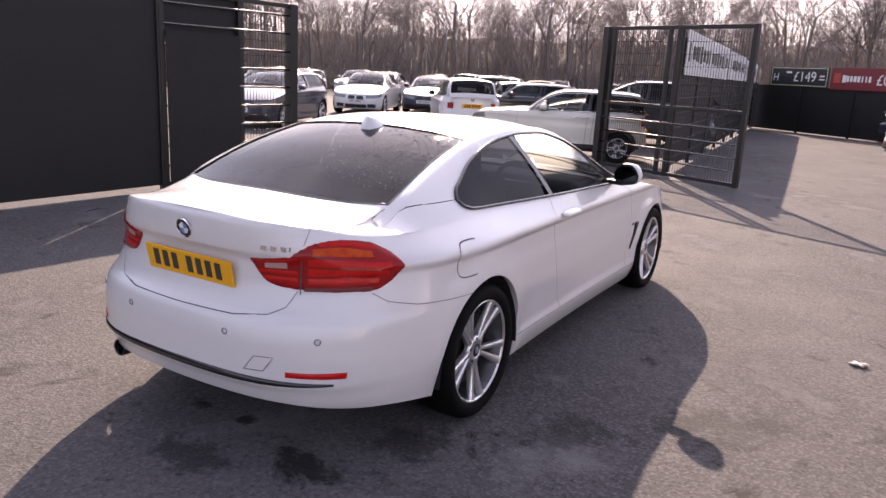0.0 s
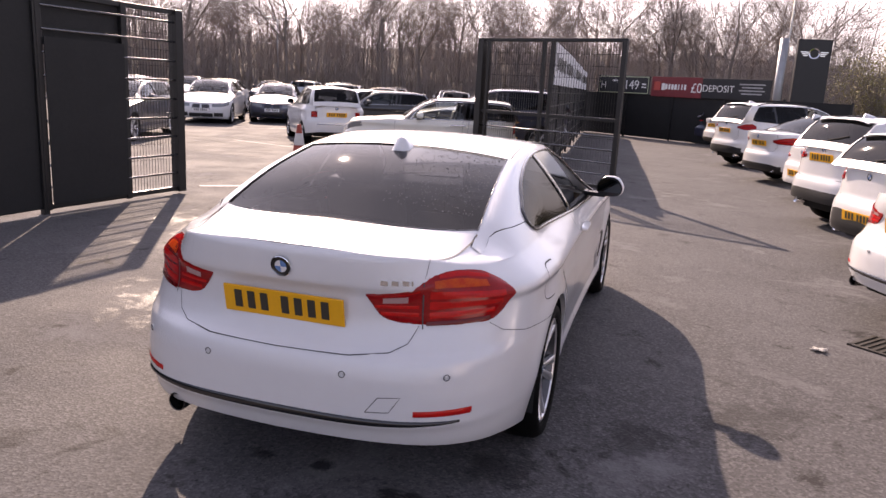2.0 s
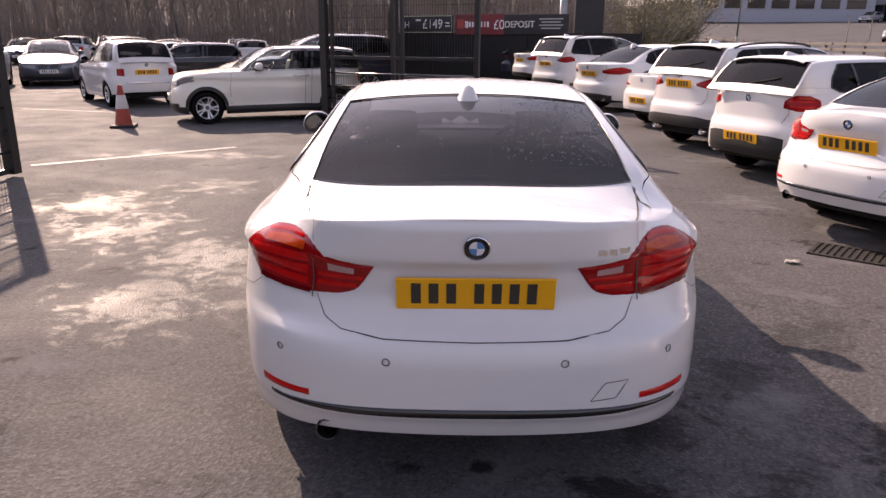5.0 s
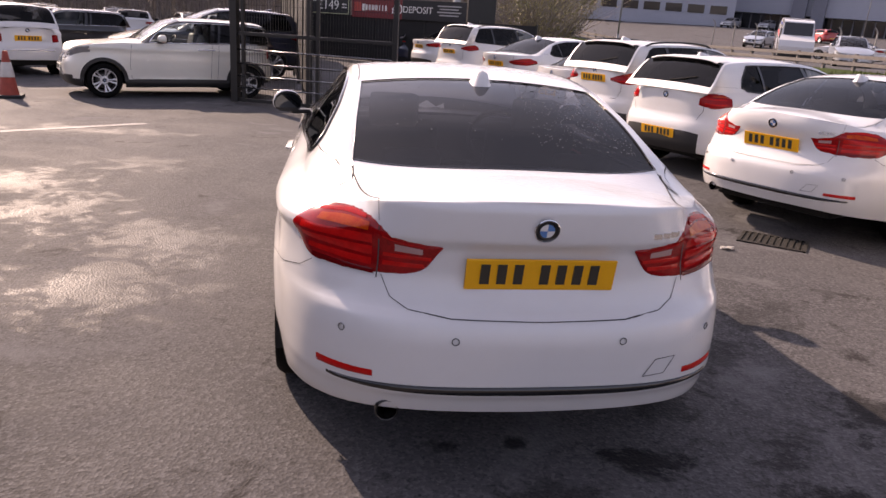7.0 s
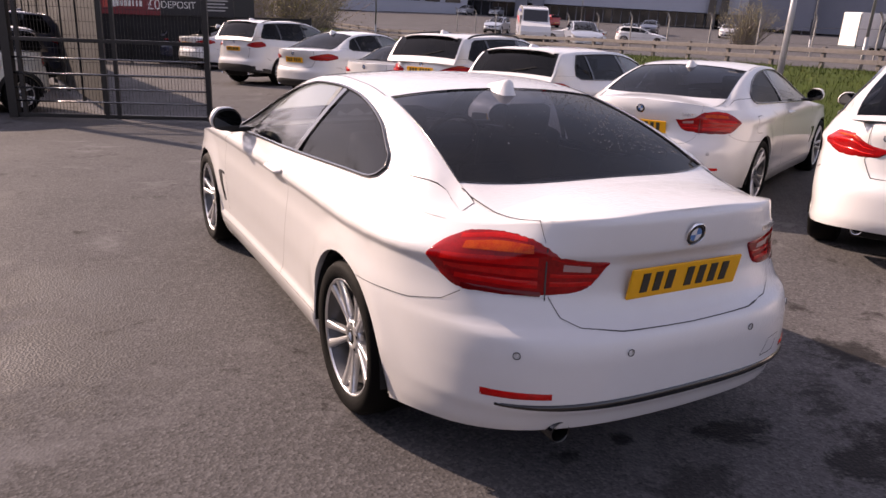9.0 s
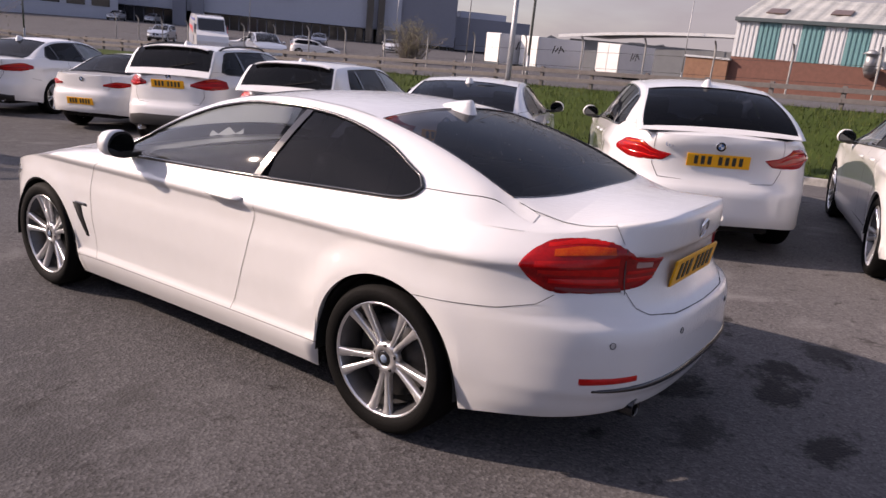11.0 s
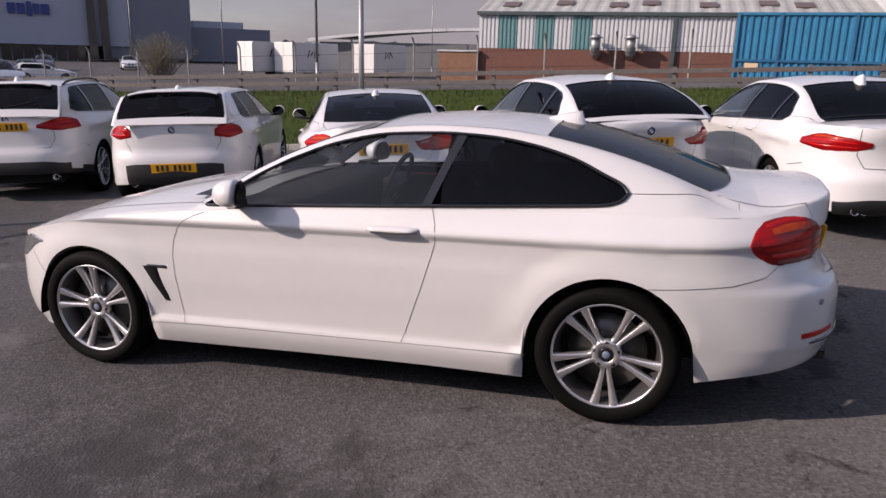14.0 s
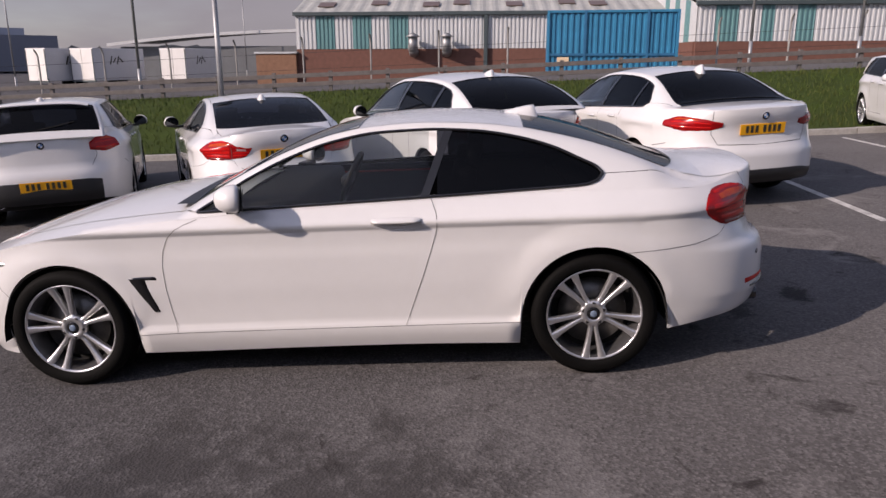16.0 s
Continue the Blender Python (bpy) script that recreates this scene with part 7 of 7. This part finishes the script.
part("bumper", bm_box((1.9, 0.2, 0.35), (0, -2.72, 0.55), 0.04), TRIM, van)
part("front_bumper", bm_box((1.9, 0.2, 0.35), (0, 2.68, 0.55), 0.04), TRIM, van)

# ---- trees ----
# both tones are lightened, the pale veil over the wood put into the colour
BARK = mat("grey_brown_bark", (0.24, 0.205, 0.185), 0.9, vary=0.4, scale=1.2)
TWIG = mat("bare_twigs", (0.30, 0.255, 0.235), 0.9, vary=0.3, scale=0.5)


def limb(verts, faces, a, c, r0, r1):
    d = (c - a).normalized()
    u = d.orthogonal().normalized()
    w = d.cross(u)
    i = len(verts)
    for p, r in ((a, r0), (c, r1)):
        for k in range(3):
            t = 2.0944 * k
            verts.append(p + (u * math.cos(t) + w * math.sin(t)) * r)
    for k in range(3):
        faces.append((i + k, i + (k + 1) % 3, i + 3 + (k + 1) % 3, i + 3 + k))


def tree_meshes(seed, h):
    """A bare tree: trunk with main limbs, and a crown of fine twigs."""
    rng = random.Random(seed)
    tv, tf, cv, cf = [], [], [], []

    def grow(p, d, length, r, depth):
        n = 3
        for k in range(n):
            q = p + d * (length / n)
            r1 = r * 0.86
            v, f = (tv, tf) if depth < 2 else (cv, cf)
            limb(v, f, p, q, r, r1)
            p, r = q, r1
            d = (d + Vector((rng.uniform(-0.12, 0.12), rng.uniform(-0.12, 0.12), rng.uniform(-0.02, 0.12)))).normalized()
            if depth < 4 and k + depth > 0:
                for _ in range(2 if depth < 3 else 2):
                    s = d.orthogonal().normalized()
                    s.rotate(Matrix.Rotation(rng.uniform(0, 6.283), 3, d))
                    nd = (d * rng.uniform(0.6, 1.0) + s * rng.uniform(0.4, 0.85)).normalized()
                    grow(p, nd, length * rng.uniform(0.45, 0.68), max(r * 0.55, 0.010), depth + 1)

    grow(Vector((0, 0, -0.3)), Vector((rng.uniform(-0.05, 0.05), rng.uniform(-0.05, 0.05), 1)).normalized(), h * 0.62, 0.012 * h + 0.03, 0)
    out = []
    for v, f, m, nm in ((tv, tf, BARK, "trunk"), (cv, cf, TWIG, "crown")):
        me = bpy.data.meshes.new(nm)
        me.from_pydata(v, [], f)
        me.materials.append(m)
        out.append(me)
    return out


def tree(meshes, at, turn, size, label):
    t = thing("tree", Matrix.Translation(at) @ pose(0, 0, 0, 0, 0, turn), label, "tree", "bare trees behind the lot")
    t.scale = (size, size, size)
    for me in meshes:
        o = new(me.name.split(".")[0], me)
        o.parent = t
    return t


KINDS = [tree_meshes(k, 9.5 + 0.5 * k) for k in range(6)]
rng = random.Random(11)
for k in range(150):
    az = radians(-72 + 82 * (k + rng.random()) / 150)
    dist = rng.choice((56, 60, 64, 70, 78)) + rng.uniform(-3, 3)
    x, y = dist * math.sin(az) + 1, dist * math.cos(az) - 3
    if y < 40 and x > -30:
        continue
    tree(KINDS[rng.randrange(6)], (x, y, land(x, y) - 0.2), rng.uniform(0, 360), rng.uniform(0.62, 0.98), "tall bare winter tree in the wood behind the lot")
# thin stems and brush between the trunks
verts, faces = [], []
for k in range(15000):
    az = radians(rng.uniform(-75, 12))
    dist = rng.uniform(52, 84)
    x, y = dist * math.sin(az) + 1, dist * math.cos(az) - 3
    if y < 38 and x > -30:
        continue
    h = rng.uniform(2.0, 8.5) * rng.uniform(0.5, 1.0)
    p = Vector((x, y, land(x, y) - 0.1))
    q = p + Vector((rng.uniform(-0.6, 0.6), rng.uniform(-0.6, 0.6), h))
    limb(verts, faces, p, q, rng.uniform(0.02, 0.05), 0.008)
    for _ in range(3):
        s = p + (q - p) * rng.uniform(0.3, 0.9)
        limb(verts, faces, s, s + Vector((rng.uniform(-0.9, 0.9), rng.uniform(-0.9, 0.9), rng.uniform(0.2, 1.0))), 0.016, 0.006)
me = bpy.data.meshes.new("brushwood")
me.from_pydata(verts, [], faces)
me.materials.append(TWIG)
tagged(new("brushwood", me), "dense brown brushwood and saplings under the bare trees", "brushwood", kind="stuff")
# low earth bank under the wood
bm = bm_grid([[Vector((dd * math.sin(radians(a)) + 1, dd * math.cos(radians(a)) - 3, land(dd * math.sin(radians(a)), dd * math.cos(radians(a))) + hh + 0.3 * math.sin(a * 0.9))) for a in np.linspace(-80, 8, 60)] for dd, hh in ((50, -0.4), (56, 1.0), (66, 2.6), (86, 4.4), (110, 4.6))])
tagged(link("wood_floor", bm, mat("leaf_litter", (0.07, 0.055, 0.045), 0.95, vary=0.5, scale=0.6)), "brown leaf-littered earth under the wood", "ground", kind="structure")

# a spreading shrub with first leaves near the road bend
verts, faces, lv, lf = [], [], [], []
rng = random.Random(5)
for k in range(170):
    a, lean = rng.uniform(0, 6.283), rng.uniform(0.05, 0.9)
    p = Vector((rng.uniform(-0.6, 0.6), rng.uniform(-0.6, 0.6), -0.1))
    d = Vector((math.cos(a) * lean, math.sin(a) * lean, 1)).normalized()
    r = 0.035
    for _ in range(5):
        q = p + d * rng.uniform(0.5, 0.95)
        limb(verts, faces, p, q, r, r * 0.75)
        r *= 0.75
        p = q
        d = (d + Vector((rng.uniform(-0.3, 0.3), rng.uniform(-0.3, 0.3), rng.uniform(-0.1, 0.15)))).normalized()
        for _ in range(7):
            c = p + Vector((rng.gauss(0, 0.22), rng.gauss(0, 0.22), rng.gauss(0, 0.22)))
            u = Vector((rng.uniform(-1, 1), rng.uniform(-1, 1), rng.uniform(-1, 1))).normalized() * 0.05
            w = u.orthogonal().normalized() * 0.03
            i = len(lv)
            lv += [c - u, c + w, c + u, c - w]
            lf.append((i, i + 1, i + 2, i + 3))
SHRUBS = []
for v, f, m_, nm in ((verts, faces, TWIG, "branch_mass"), (lv, lf, mat("first_leaves", (0.22, 0.19, 0.07), 0.8, vary=0.5, scale=2), "leaves")):
    me = bpy.data.meshes.new(nm)
    me.from_pydata(v, [], f)
    me.materials.append(m_)
    SHRUBS.append(me)
for x, y, sc_ in ((11.0, 40.0, 1.15), (13.5, 46.0, 1.3), (20.0, 62.0, 1.3), (46.0, 38.0, 0.9)):
    sh = thing("shrub", Matrix.Translation((x, y, land(x, y))), "spreading shrub with first yellow-green leaves", "shrub", "shrubs by the road")
    sh.scale = (sc_, sc_, sc_)
    for me in SHRUBS:
        o = new(me.name.split(".")[0], me)
        o.parent = sh
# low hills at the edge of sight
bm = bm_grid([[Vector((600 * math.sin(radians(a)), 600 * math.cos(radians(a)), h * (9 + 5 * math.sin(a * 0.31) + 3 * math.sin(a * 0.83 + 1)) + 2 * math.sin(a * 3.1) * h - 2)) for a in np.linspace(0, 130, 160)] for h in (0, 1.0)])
# the haze of distance is painted in as a blue-grey tone
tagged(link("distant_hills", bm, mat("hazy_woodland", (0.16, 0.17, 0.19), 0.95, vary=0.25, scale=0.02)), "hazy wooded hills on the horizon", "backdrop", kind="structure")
